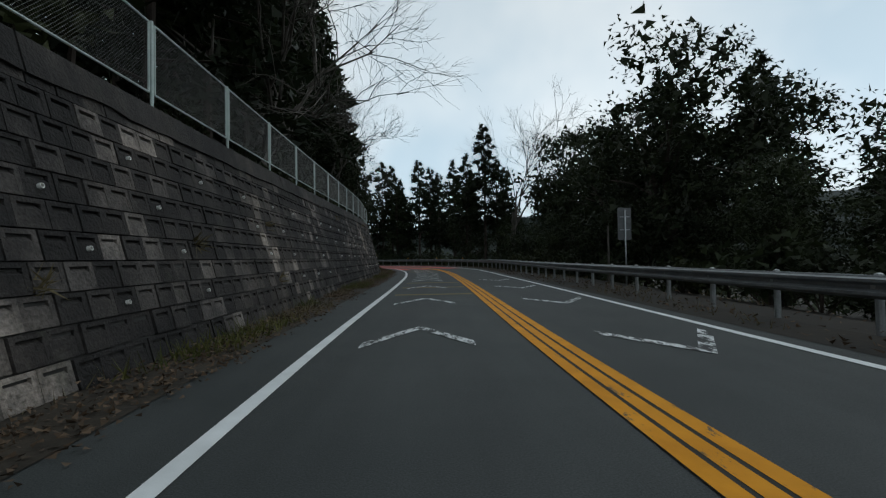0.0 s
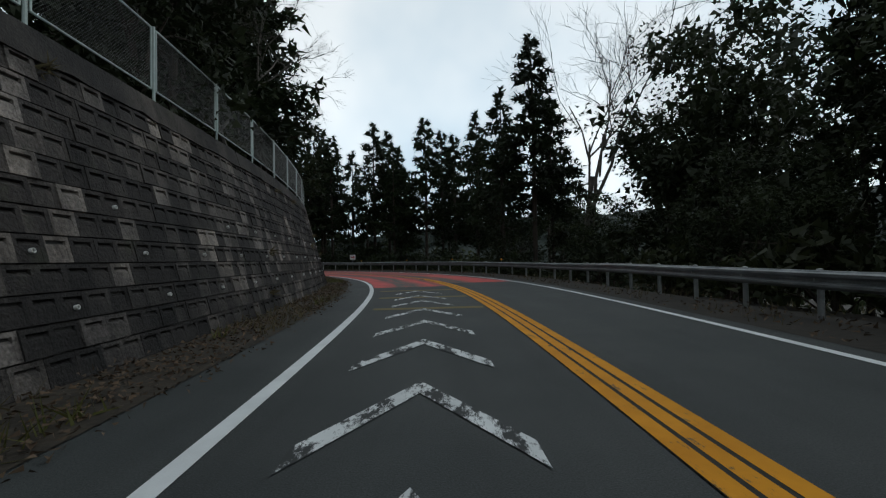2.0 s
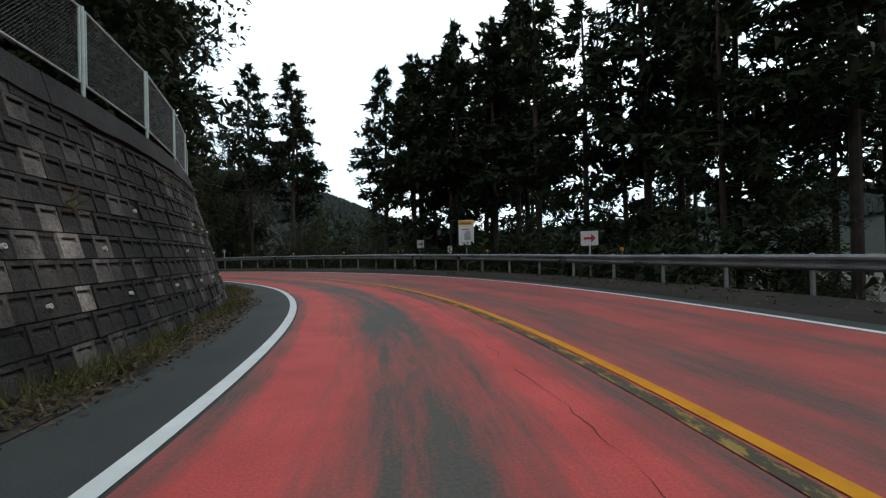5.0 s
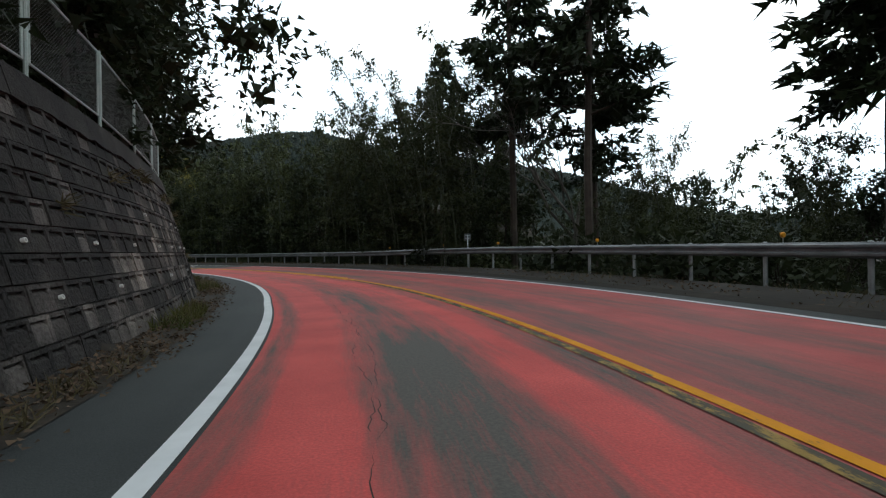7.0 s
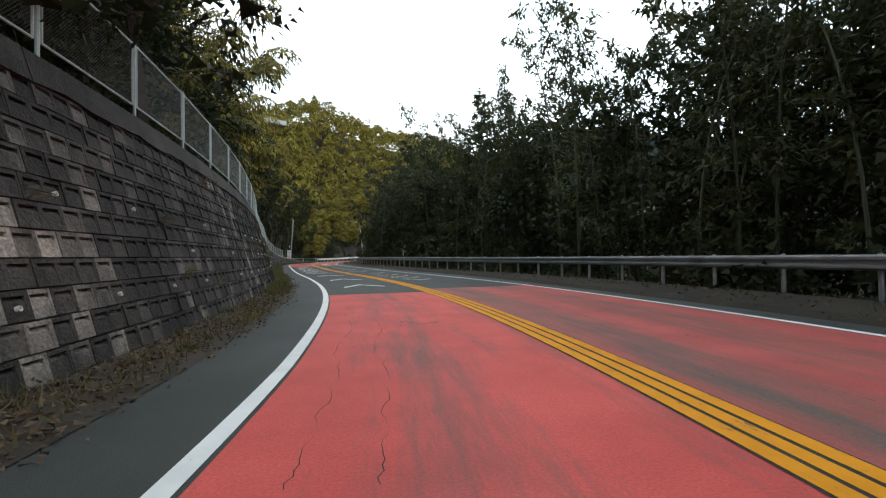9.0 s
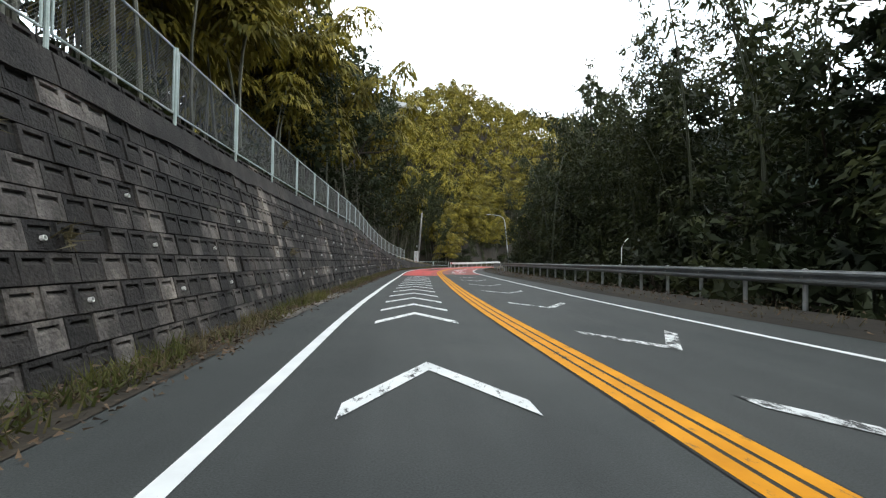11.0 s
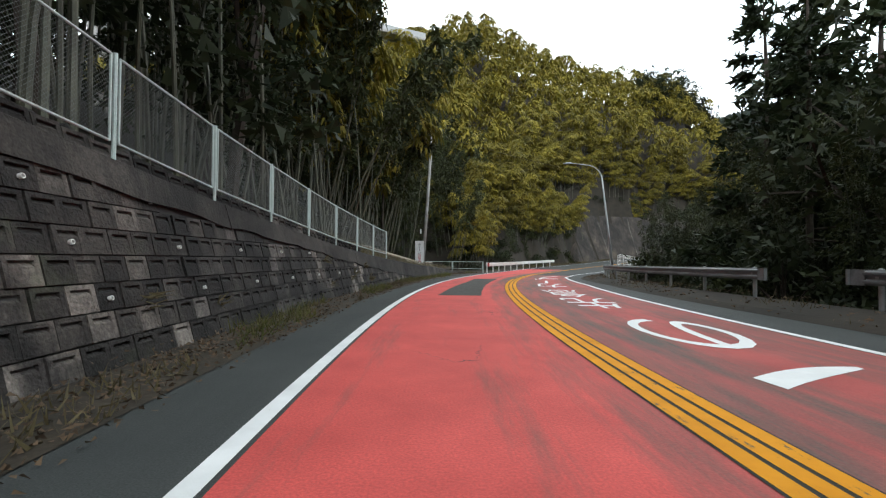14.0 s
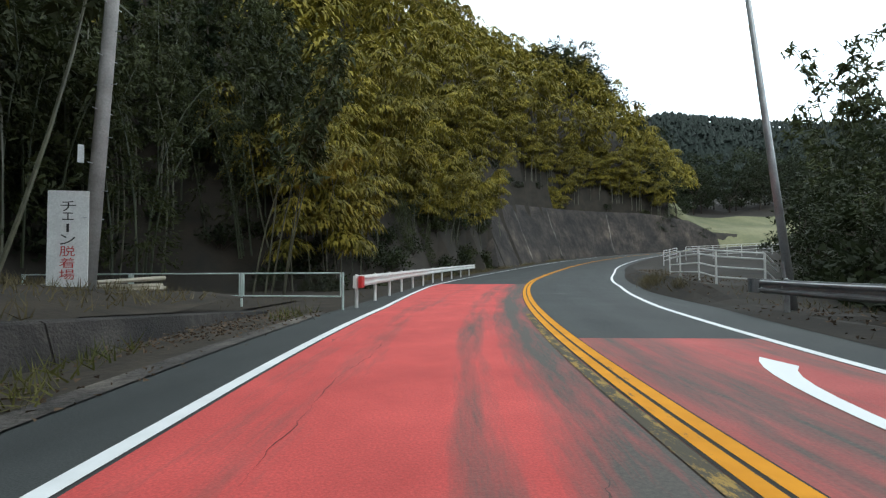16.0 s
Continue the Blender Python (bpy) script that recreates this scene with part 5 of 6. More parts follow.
for s, lean, sc in ((16, 44, 1.15), (20, 46, 1.1), (34, 24, 0.8), (46, 22, 0.9), (55, 25, 0.9), (118, 36, 0.9), (126, 30, 0.9)):
    # leafless trees leaning out over the road
    p = at(s, -8.6)
    ob = plant("bare_tree", float(p[0]), float(p[1]), ground_at(p[0], p[1]), sc, 0)
    ob.matrix_world = pose(float(p[0]), float(p[1]), max(ground_at(p[0], p[1]), float(wall_top(s)) - 0.4), 0, 0, math.degrees(float(heading(s)))) @ pose(0, 0, 0, 0, lean, s * 50 % 360) @ Matrix.Diagonal((sc, sc, sc, 1))
grow("shrub", (-8, 190), (-8.4, -9.6), 3.0, (0.7, 1.2), 4, 0.8)
grow("evergreen_tree", (148, 184), (-15, -20), 5.2, (0.8, 1.15), 5, 0.8)
grow("bamboo_gold", (150, 182), (-10.5, -13.5), 4.2, (0.9, 1.25), 506, 0.85, tilt=6)
for s, n, sc in ((183, -11.5, 1.15), (189, -11.0, 1.25), (196, -10.4, 1.4), (203, -10.2, 1.5), (210, -10.5, 1.4), (217, -14.0, 0.9)):
    p = at(s, n)
    plant("evergreen_tree", float(p[0]), float(p[1]), ground_at(p[0], p[1]) - 0.2, sc, s * 71 % 360)
for s, n, sc in ((186, -10.4, 1.35), (192, -10.4, 1.3), (199.5, -10.4, 1.45), (207, -10.4, 1.4), (214, -12.5, 1.45), (219, -13.2, 1.4), (224, -13.8, 1.45), (229, -14.2, 1.35)):
    p = at(s, n)
    ob = plant("bamboo_arch", float(p[0]), float(p[1]), ground_at(p[0], p[1]) - 0.2, sc, 0)
    # leaning out towards the road
    ob.matrix_world = pose(float(p[0]), float(p[1]), ground_at(p[0], p[1]) - 0.2, 0, 0, math.degrees(float(heading(s)))) @ pose(0, 0, 0, 0, 12, s * 71 % 360) @ Matrix.Diagonal((sc, sc, sc, 1))
grow("bamboo_gold", (160, 191), (-9.6, -9.6), 3.9, (1.1, 1.4), 106, 0.8, tilt=5)
grow("bamboo_gold", (162, 196), (-13, -20), 4.8, (0.95, 1.25), 6, 0.75)
grow("bamboo_tall", (192, 224), (-10.2, -20), 4.4, (1.2, 1.55), 7, 0.85, tilt=9)
grow("bamboo_tall", (216, 233), (-12.5, -15.5), 3.0, (1.0, 1.3), 309, 0.85, tilt=11)
grow("evergreen_tree", (188, 226), (-13.5, -17), 3.8, (0.55, 0.85), 307, 0.95)
grow("cedar_low", (186, 232), (-23, -29), 5.5, (0.9, 1.2), 8, 0.9)
# the pocket behind the chain fence
grow("bamboo_tall", (226, 250), (-16.5, -19), 3.2, (0.85, 1.05), 9, 0.9)
grow("bamboo_clump", (220, 251), (-17.5, -24), 3.4, (0.8, 1.1), 109, 0.95)
grow("cedar_low", (222, 250), (-19.5, -24), 4.5, (0.55, 0.8), 10, 0.9)
# the golden bamboo hill
grow("bamboo_tall", (242, 254), (-11.5, -16), 4.2, (0.8, 1.05), 311, 0.8, tilt=7)
grow("bamboo_gold", (245, 254), (-9.5, -13.5), 3.4, (0.8, 1.0), 313, 0.9, tilt=7)
grow("bamboo_gold", (251, 275), (-9.6, -12.5), 3.3, (0.85, 1.15), 312, 0.9, tilt=5)
grow("bamboo_clump", (239, 262), (-13.5, -22), 2.9, (0.65, 0.95), 315, 0.9, tilt=5)
grow("bamboo_gold", (271, 318), (-13.4, -13.4), 2.3, (0.85, 1.1), 111, 0.95)
grow("bamboo_gold", (262, 318), (-15.6, -15.6), 2.8, (0.9, 1.2), 314, 0.95)
grow("shrub", (273, 316), (-12.9, -12.9), 1.9, (0.5, 0.8), 317, 0.9)
grow("bamboo_clump", (249, 276), (-10, -19), 2.7, (0.32, 0.5), 318, 0.9, tilt=6)
grow("shrub", (246, 277), (-9.2, -15), 1.9, (0.6, 1.0), 113, 0.85)
grow("shrub", (224, 250), (-17.2, -25), 2.3, (0.7, 1.2), 114, 0.85)
# trees on the valley side
side_mass = lambda x, y: x > 0.33 * y + 0.8
grow("evergreen_tree", (27.5, 62), (11.8, 22), 4.2, (1.05, 1.4), 12, 0.95, ok=lambda x, y: 0.33 * y + 0.8 < x < 0.74 * y - 3)
grow("cedar_tree", (33, 60), (13, 24), 6.0, (0.75, 0.95), 512, 0.75, ok=lambda x, y: 0.36 * y + 1 < x < 0.66 * y - 3)
grow("evergreen_tree", (2, 76), (11.5, 15), 4.2, (0.42, 0.60), 112, 0.92)
grow("evergreen_tree", (8, 30), (17, 28), 4.6, (0.72, 0.98), 412, 0.95)
grow("cedar_tree", (30, 56), (21, 28), 7.5, (0.85, 1.0), 13, 0.6, ok=side_mass)
grow("shrub", (-5, 236), (9.7, 11.9), 2.6, (0.9, 1.6), 14, 0.85)
for i, (x, y) in enumerate([(a + 1.7 * math.sin(a * b), b + 1.5 * math.cos(a + b)) for a in (13, 18.5, 24, 30) for b in (64, 70, 76, 83)]):
    plant("evergreen_tree", x, y, ground_at(x, y) - 0.2, 0.68 + 0.2 * (i * 0.37 % 1), i * 61 % 360)
for x, y, sc in ((18.5, 56, 1.6), (22.5, 60, 1.75), (18.5, 62, 1.7), (24.5, 66, 1.8)):
    # the tallest evergreens, set back behind the bend
    plant("evergreen_tree", x, y, ground_at(x, y) - 0.2, sc, x * 67 % 360)
grow("cedar_tree", (66, 106), (15.5, 34), 6.0, (1.05, 1.3), 15, 0.75, ok=lambda x, y: x > -29 and y > 60 and not (y < 92 and x > 6))
grow("cedar_low", (84, 105), (13.8, 13.8), 5.2, (1.0, 1.3), 115, 0.9, ok=lambda x, y: x > -31)
grow("evergreen_tree", (70, 108), (11.5, 11.5), 4.6, (0.30, 0.45), 16, 0.9)
grow("evergreen_tree", (72, 104), (13.5, 13.5), 3.6, (0.36, 0.5), 916, 0.95)
grow("evergreen_tree", (72, 106), (17, 25), 4.4, (0.35, 0.55), 316, 0.9, ok=lambda x, y: x > -31)
grow("evergreen_tree", (110, 121), (15, 25), 4.4, (0.45, 0.65), 516, 0.9)
grow("bamboo_gold", (262, 282), (-10.3, -13), 2.7, (0.75, 1.0), 517, 0.95, tilt=5)
grow("shrub", (266, 282), (-9.4, -13), 2.0, (0.7, 1.1), 518, 0.9)
grow("bamboo_clump", (112, 126), (21, 25), 3.8, (0.75, 1.0), 616, 0.9)
grow("bamboo_clump", (94, 122), (26, 40), 4.6, (0.7, 0.95), 116, 0.9)
for x, y, top in ((-43, 104, 22.0), (-50.1, 104.7, 23.7), (-46, 108, 19), (-62, 108, 17.5), (-66.4, 109, 22.6), (-70, 106, 17), (9, 69.2, 21.9), (6.5, 72, 18), (11.5, 72, 17),
                  (-0.9, 90.8, 21), (-4.5, 93, 17.5), (-8.4, 94.7, 21.5), (-12, 97, 18), (-15.3, 98.5, 20.7), (-19, 100, 18.5), (-22.5, 101, 20), (-27, 103, 19), (-20.5, 103.5, 21), (-24.5, 105, 20.5), (-29.5, 106, 20), (-25, 101.8, 18), (-31, 103.5, 19), (3, 88, 18), (5.5, 84, 19.5), (8, 80, 17)):
    z = ground_at(x, y) - 0.2
    plant("cedar_tree", x, y, z, (top - z) / 20.0, x * 37 % 360)
for x, y, sc in ((12.2, 64.0, 2.1), (24, 64, 1.4), (-46, 106, 1.3), (-57, 107, 1.1)):
    plant("bare_tree", x, y, ground_at(x, y) - 0.2, sc, x * 53 % 360)
grow("bamboo_clump", (108, 126), (11.5, 20), 3.8, (0.5, 0.75), 17, 0.9)
grow("bamboo_clump", (122, 206), (10.6, 10.6), 2.9, (1.1, 1.5), 117, 0.95)
grow("bamboo_clump", (124, 168), (15, 20), 4.4, (1.35, 1.7), 218, 0.9)
grow("evergreen_tree", (122, 206), (13.2, 13.2), 3.9, (0.8, 1.1), 919, 0.95)
for q, m, sc in ((221, 13.2, 1.12), (222.5, 16.0, 1.15), (216, 13.0, 1.0)):
    p = at(q, m)
    plant("cedar_low", float(p[0]), float(p[1]), ground_at(p[0], p[1]) - 0.2, sc, q * 31 % 360)
grow("bamboo_clump", (168, 206), (14.5, 19), 4.6, (1.25, 1.6), 18, 0.8)
grow("cedar_tree", (118, 160), (24, 28), 7.5, (0.9, 1.15), 19, 0.6, ok=lambda x, y: x < -41)
grow("cedar_low", (166, 232), (14, 20), 6.0, (1.0, 1.35), 20, 0.75)
grow("bamboo_clump", (205, 236), (9.8, 15), 3.6, (0.42, 0.68), 21, 0.85)
grow("evergreen_tree", (206, 238), (11, 16), 4.6, (0.3, 0.45), 121, 0.8)
grow("evergreen_tree", (203, 214), (13, 19), 4.6, (0.9, 1.2), 221, 0.9)
for i in range(44):
    # woods closing the view beyond the field
    x, y = beyond(25.1 + 2.0 * i - 0.66 * (i * 0.618 % 1), 102.54 + 0.094 * i + 13.99 * (i * 0.618 % 1))
    plant("evergreen_tree", x, y, ground_at(x, y) - 0.2, 0.75 + 0.5 * (i * 0.37 % 1), i * 47 % 360)
for r, a, sc in ((41.55, 82.8, 0.6), (44.97, 84.46, 0.7), (42.36, 86.84, 0.8), (48.11, 81.6, 0.4)):
    x, y = beyond(r, a)
    plant("evergreen_tree", x, y, ground_at(x, y) - 0.2, sc, x * 31 % 360)
right_of_railing = lambda x, y: -0.087 * (x + 145.8) + 0.996 * (y - 56.8) > 0.80 * (-0.087 * (y - 56.8) - 0.996 * (x + 145.8))
grow("evergreen_tree", (236, 275), (12.5, 30), 4.2, (0.35, 0.6), 23, 0.9, ok=right_of_railing)
grow("shrub", (236, 262), (10.5, 16), 2.2, (0.8, 1.3), 123, 0.85, ok=right_of_railing)


for r, a, sc in ((26.3, 28.9, 1.45), (29.5, 29.5, 1.35), (27.5, 32.5, 1.5), (31.0, 33.0, 1.3)):
    x, y = beyond(r, a)
    plant("bamboo_clump", x, y, ground_at(x, y) - 0.2, sc, r * 47 % 360)


def golden_canopy():
    """The far face of the bamboo hill: plumes of foliage standing on the slope."""
    rng = np.random.default_rng(33)
    cs, ds = [], []
    for _ in range(1750):
        s, n = rng.uniform(236, 322), -rng.uniform(17, 74)
        p = at(s, n)
        s2, n2 = road_coords(p[0], p[1])
        if n2[0] > (-16.5 if s2[0] > 257 else -28):
            continue
        z = ground_at(p[0], p[1])
        h = rng.uniform(7, 11.5) - float(np.interp(s, (236, 250, 262), (5.5, 4.5, 0.5)))
        lean = rng.normal(0, 1.0, 2)
        k = 120
        u, w = rng.uniform(0.0, 1.0, k) ** 0.8, rng.uniform(0, 2 * math.pi, k)
        rad = rng.uniform(1.3, 2.4)
        tall = rng.uniform(1.8, 3.2)
        shell = rng.uniform(0.9, 1.05, k)
        c = np.stack([p[0] + lean[0] + rad * u * shell * np.cos(w), p[1] + lean[1] + rad * u * shell * np.sin(w), z + h - tall * u ** 2 * shell + rng.normal(0, 0.08, k)], 1)
        cs.append(c)
        ds.append(np.stack([np.cos(w), np.sin(w), -0.15 - 1.5 * u ** 1.5], 1) + rng.normal(0, 0.18, (k, 3)))
    v, f = sprays(rng, np.concatenate(cs), np.concatenate(ds), 0.80, 0.34, 5.0)
    tagged(new("bamboo_grove", leaf_mesh("bamboo_grove", v, f, M_BAMBOO_GOLD)), "yellow-green bamboo grove covering the hillside", "bamboo", kind="stuff")


golden_canopy()


def far_canopy():
    """Woods on the slopes beyond the roadside trees."""
    rng = np.random.default_rng(34)
    cs, ds = [], []
    for _ in range(1900):
        s, n = rng.uniform(40, 328), rng.uniform(30, 120)
        if s > 262:
            n = rng.uniform(24, 110) if rng.random() < 0.6 else -rng.uniform(13, 95)
            if n < 0:
                s = rng.uniform(312, 328)
                n = n - 34
        elif s < 225 and n > 75:
            continue
        p = at(s, n)
        s2, n2 = road_coords(p[0], p[1])
        if -12 < n2[0] < 24 or (30 < s < 125 and rng.random() < 0.5) or not (-328 < p[0] < 118 and -68 < p[1] < 238):
            continue
        z = ground_at(p[0], p[1])
        h = rng.uniform(5, 9) if s < 225 else rng.uniform(3.5, 6.5)
        k = 105
        u, w = rng.uniform(0.0, 1.0, k) ** 0.7, rng.uniform(0, 2 * math.pi, k)
        rad = rng.uniform(2.4, 3.6)
        c = np.stack([p[0] + rad * u * np.cos(w), p[1] + rad * u * np.sin(w), z + h - (h - 0.5) * u ** 1.6 * rng.uniform(0.6, 1.0, k)], 1)
        cs.append(c)
        ds.append(np.stack([np.cos(w), np.sin(w), 0.3 - u], 1) + rng.normal(0, 0.4, (k, 3)))
    v, f = sprays(rng, np.concatenate(cs), np.concatenate(ds), 1.15, 0.6)
    tagged(new("woodland", leaf_mesh("woodland", v, f, M_BROAD)), "dark mixed woods on the slopes beyond", "woods", kind="stuff")


far_canopy()


def ground_cover():
    """Dead leaves and grass at the foot of the wall and on the verges."""
    rng = np.random.default_rng(44)
    cs, ds = [], []
    k = 60000
    s = rng.uniform(-2, 236, k)
    lo = np.array([float(wall_base(q)) for q in s])
    hi = edge_l(s)
    u = rng.beta(1.3, 1.9, k)
    n = lo + (hi + 0.35 - lo) * u
    patch = np.array([noise.noise((a * 0.35, b * 0.8, 7)) for a, b in zip(s, n)])
    keep = patch > rng.uniform(-0.55, 0.2, k)
    s, n = s[keep], n[keep]
    z = 0.02 + rng.exponential(0.03, len(s))
    v, f = sprays(rng, at(s, n, z), rng.normal(0, 1, (len(s), 3)) * np.array([1, 1, 0.35]), 0.068, 0.042)
    v[:, 2] = np.maximum(v[:, 2], 0.014)
    tagged(new("fallen_leaves", leaf_mesh("fallen_leaves", v, f, M_LITTER)), "brown fallen leaves along the wall", "leaves", kind="stuff")
    k = 12000
    s = rng.uniform(-2, 262, k)
    n = edge_r(s) + 0.05 + 2.6 * rng.beta(1.2, 1.6, k)
    keep = np.array([noise.noise((a * 0.3, b * 0.7, 11)) for a, b in zip(s, n)]) > rng.uniform(-0.5, 0.3, k)
    s, n = s[keep], n[keep]
    v, f = sprays(rng, at(s, n, verge_r(s) * np.clip((n - edge_r(s)) / 0.8, 0, 1) + 0.02 + rng.exponential(0.03, len(s))), rng.normal(0, 1, (len(s), 3)) * np.array([1, 1, 0.4]), 0.11, 0.05)
    tagged(new("fallen_leaves", leaf_mesh("fallen_leaves", v, f, M_LITTER)), "dead leaves and stalks under the guardrail", "leaves", kind="stuff")
    for name, mat, count, s0, s1, label, side in (("grass", M_GRASS, 24000, 0, 236, "green verge grass along the wall", "l"), ("dry_grass", M_DRYGRASS, 30000, -2, 262, "dry yellow grass on the verges", "b")):
        s = rng.uniform(s0, s1, count)
        if side == "l":
            n = np.array([float(wall_base(q)) for q in s]) + (edge_l(s) - np.array([float(wall_base(q)) for q in s])) * rng.uniform(0.05, 0.9, count)
        else:
            left = rng.random(count) < 0.6
            far = np.where(s < 222, np.array([float(wall_base(min(q, 234))) for q in s]), -16.0)
            nl = far + (edge_l(s) - far) * rng.uniform(0.0, 1.0, count)
            nr = edge_r(s) + rng.uniform(0.15, 3.2, count)
            n = np.where(left, nl, nr)
        patch = np.array([noise.noise((a * 0.22, b * 0.6, 17 if side == "l" else 29)) for a, b in zip(s, n)])
        keep = patch > (0.12 if side == "l" else 0.08)
        s, n = s[keep], n[keep]
        zz = np.where(n > 0, verge_r(s) * np.clip((n - edge_r(s)) / 1.0, 0, 1), 0.02)
        v, f = sprays(rng, at(s, n, zz), rng.normal(0, 0.45, (len(s), 3)) + np.array([0, 0, 0.9]), 0.30 if side == "l" else 0.22, 0.024, 0.0)
        tagged(new(name, leaf_mesh(name, v, f, mat)), label, "grass", kind="stuff")


ground_cover()


def grass_tufts():
    """Thick tufts of dry grass by the railing and along the bend."""
    rng = np.random.default_rng(49)
    cs = []
    for s, side, off, r in ((246.5, 1, 0.35, 0.5), (248, 1, 0.5, 0.6), (249.5, 1, 0.4, 0.4), (243, 1, 0.5, 0.3), (258, -1, 1.6, 0.8), (262, -1, 1.7, 0.7), (267, -1, 1.4, 0.9), (272, -1, 1.2, 0.8), (278, -1, 1.0, 0.7), (285, -1, 1.0, 0.8), (292, -1, 1.0, 0.8)):
        n = float(edge_r(s)) + off if side > 0 else float(edge_l(s)) - off
        k = int(500 * r)
        ss, nn = s + rng.normal(0, r * 1.6, k), n + rng.normal(0, r * 0.35, k)
        cs.append(at(ss, nn, np.clip(verge_r(ss) * np.clip((nn - edge_r(ss)) / 1.0, 0, 1), 0, 1) * (side > 0)))
    cs = np.concatenate(cs)
    v, f = sprays(rng, cs, rng.normal(0, 0.4, cs.shape) + np.array([0, 0, 1.0]), 0.5, 0.03, 0.0)
    tagged(new("grass_tufts", leaf_mesh("grass_tufts", v, f, M_DRYGRASS)), "thick tufts of dry grass at the road edge", "grass", kind="stuff")


grass_tufts()


def weeds():
    """Green and straw-coloured weeds crowding the foot of the straight wall."""
    rng = np.random.default_rng(52)
    for name, mat, label, share in (("green_weeds", M_GRASS, "green weeds at the foot of the wall", 0.55), ("straw_weeds", M_DRYGRASS, "straw-coloured weeds at the foot of the wall", 0.45)):
        cs, ds = [], []
        for s in np.arange(118, 196, 0.55):
            if rng.random() > share * (1.35 if 160 < s < 190 else 0.8):
                continue
            lo, hi = float(wall_base(s)), float(edge_l(s))
            c = at(s + rng.uniform(-0.2, 0.2), lo + (hi - lo) * rng.uniform(0.1, 0.75), 0.01)
            k = int(rng.uniform(18, 60))
            cs.append(c + rng.normal(0, 0.09, (k, 3)) * np.array([1, 1, 0.02]))
            ds.append(rng.normal(0, 0.5, (k, 3)) + np.array([0, 0, 0.9]))
        v, f = sprays(rng, np.concatenate(cs), np.concatenate(ds), 0.26, 0.022, 0.0)
        v[:, 2] = np.maximum(v[:, 2], 0.012)
        tagged(new(name, leaf_mesh(name, v, f, mat)), label, "weeds", kind="stuff")


weeds()


def hemp_palm(x, y, z, h):
    """A slender palm with a shaggy stem and drooping fans."""
    rng = np.random.default_rng(57)
    ob = thing("palm_tree", "slender fan palm with drooping dark leaves on the bank", "palm", m=pose(x, y, z))
    child("trunk", mesh_of("trunk", *tube([(0, 0, -0.5), (0.05, 0.02, h * 0.5), (0.0, 0.08, h)], [0.11, 0.12, 0.10], 10), M_BARK, smooth=True), ob)
    for i in range(18):
        w, up = i * 2.4, 1.1 - 1.7 * i / 17
        d = Vector((math.cos(w) * math.cos(up), math.sin(w) * math.cos(up), math.sin(up)))
        side = Vector((-math.sin(w), math.cos(w), 0))
        root, hub = Vector((0, 0.08, h)), Vector((0, 0.08, h)) + d * 0.75
        v, f = tube([tuple(root), tuple(hub)], [0.014, 0.010], 4)
        for k in range(13):
            a = radians(-78 + 13 * k)
            e = (d * math.cos(a) + side * math.sin(a)).normalized()
            L = 0.62 * (0.75 + 0.25 * math.cos(a)) * rng.uniform(0.9, 1.1)
            q = Vector((-e.y, e.x, 0)).normalized() * 0.022
            o = len(v)
            mid, tip = hub + e * L * 0.6 + Vector((0, 0, -0.03)), hub + e * L + Vector((0, 0, -0.22))
            v += [tuple(hub), tuple(mid + q), tuple(mid - q), tuple(tip)]
            f += [(o, o + 1, o + 2), (o + 1, o + 3, o + 2)]
        child("frond", mesh_of("frond", v, f, M_BROAD), ob)


hemp_palm(-152.9, 44.8, ground_at(-152.9, 44.8) - 0.1, 8.7 - ground_at(-152.9, 44.8))


def wall_plants():
    """Ferns and grass rooted in the joints of the wall."""
    rng = np.random.default_rng(46)
    cs, ds = [], []
    for _ in range(70):
        s = rng.uniform(2, 214)
        z = rng.uniform(0.4, max(0.6, float(wall_top(s)) - 0.5))
        c = at(s, face_n(s, z) + 0.02, z)
        h = heading(s)
        out = np.array([math.cos(h), math.sin(h), 0.35])
        k = int(rng.uniform(10, 34))
        cs.append(c + rng.normal(0, 0.05, (k, 3)))
        ds.append(out + rng.normal(0, 0.55, (k, 3)))
    v, f = sprays(rng, np.concatenate(cs), np.concatenate(ds), 0.24, 0.03, 0.0)
    tagged(new("wall_ferns", leaf_mesh("wall_ferns", v, f, M_DRYGRASS)), "tufts of dry fern in the wall joints", "ferns", kind="stuff")


wall_plants()

# ---- signs, poles and other roadside things ----


def board(w, h, t=0.03, r=0.04):
    """A thin sheet with rounded corners, standing in the x-z plane, its underside at z = 0, face towards -y."""
    pts = []
    for cx, cz, a0 in ((w / 2 - r, r, -90), (w / 2 - r, h - r, 0), (-w / 2 + r, h - r, 90), (-w / 2 + r, r, 180)):
        for k in range(4):
            a = radians(a0 + 30 * k)
            pts.append((cx + r * math.cos(a), cz + r * math.sin(a)))
    n = len(pts)
    v = [(x, -t / 2, z) for x, z in pts] + [(x, t / 2, z) for x, z in pts]
    f = [tuple(range(n)), tuple(range(2 * n - 1, n - 1, -1))] + [(i, n + i, n + (i + 1) % n, (i + 1) % n) for i in range(n)]
    return v, f


def bars_on(parent, name, rects, mat, y, label=""):
    for x, z, w, h in rects:
        child(name, mesh_of(name, *box(w, 0.006, h, x, y, z), mat), parent, label)


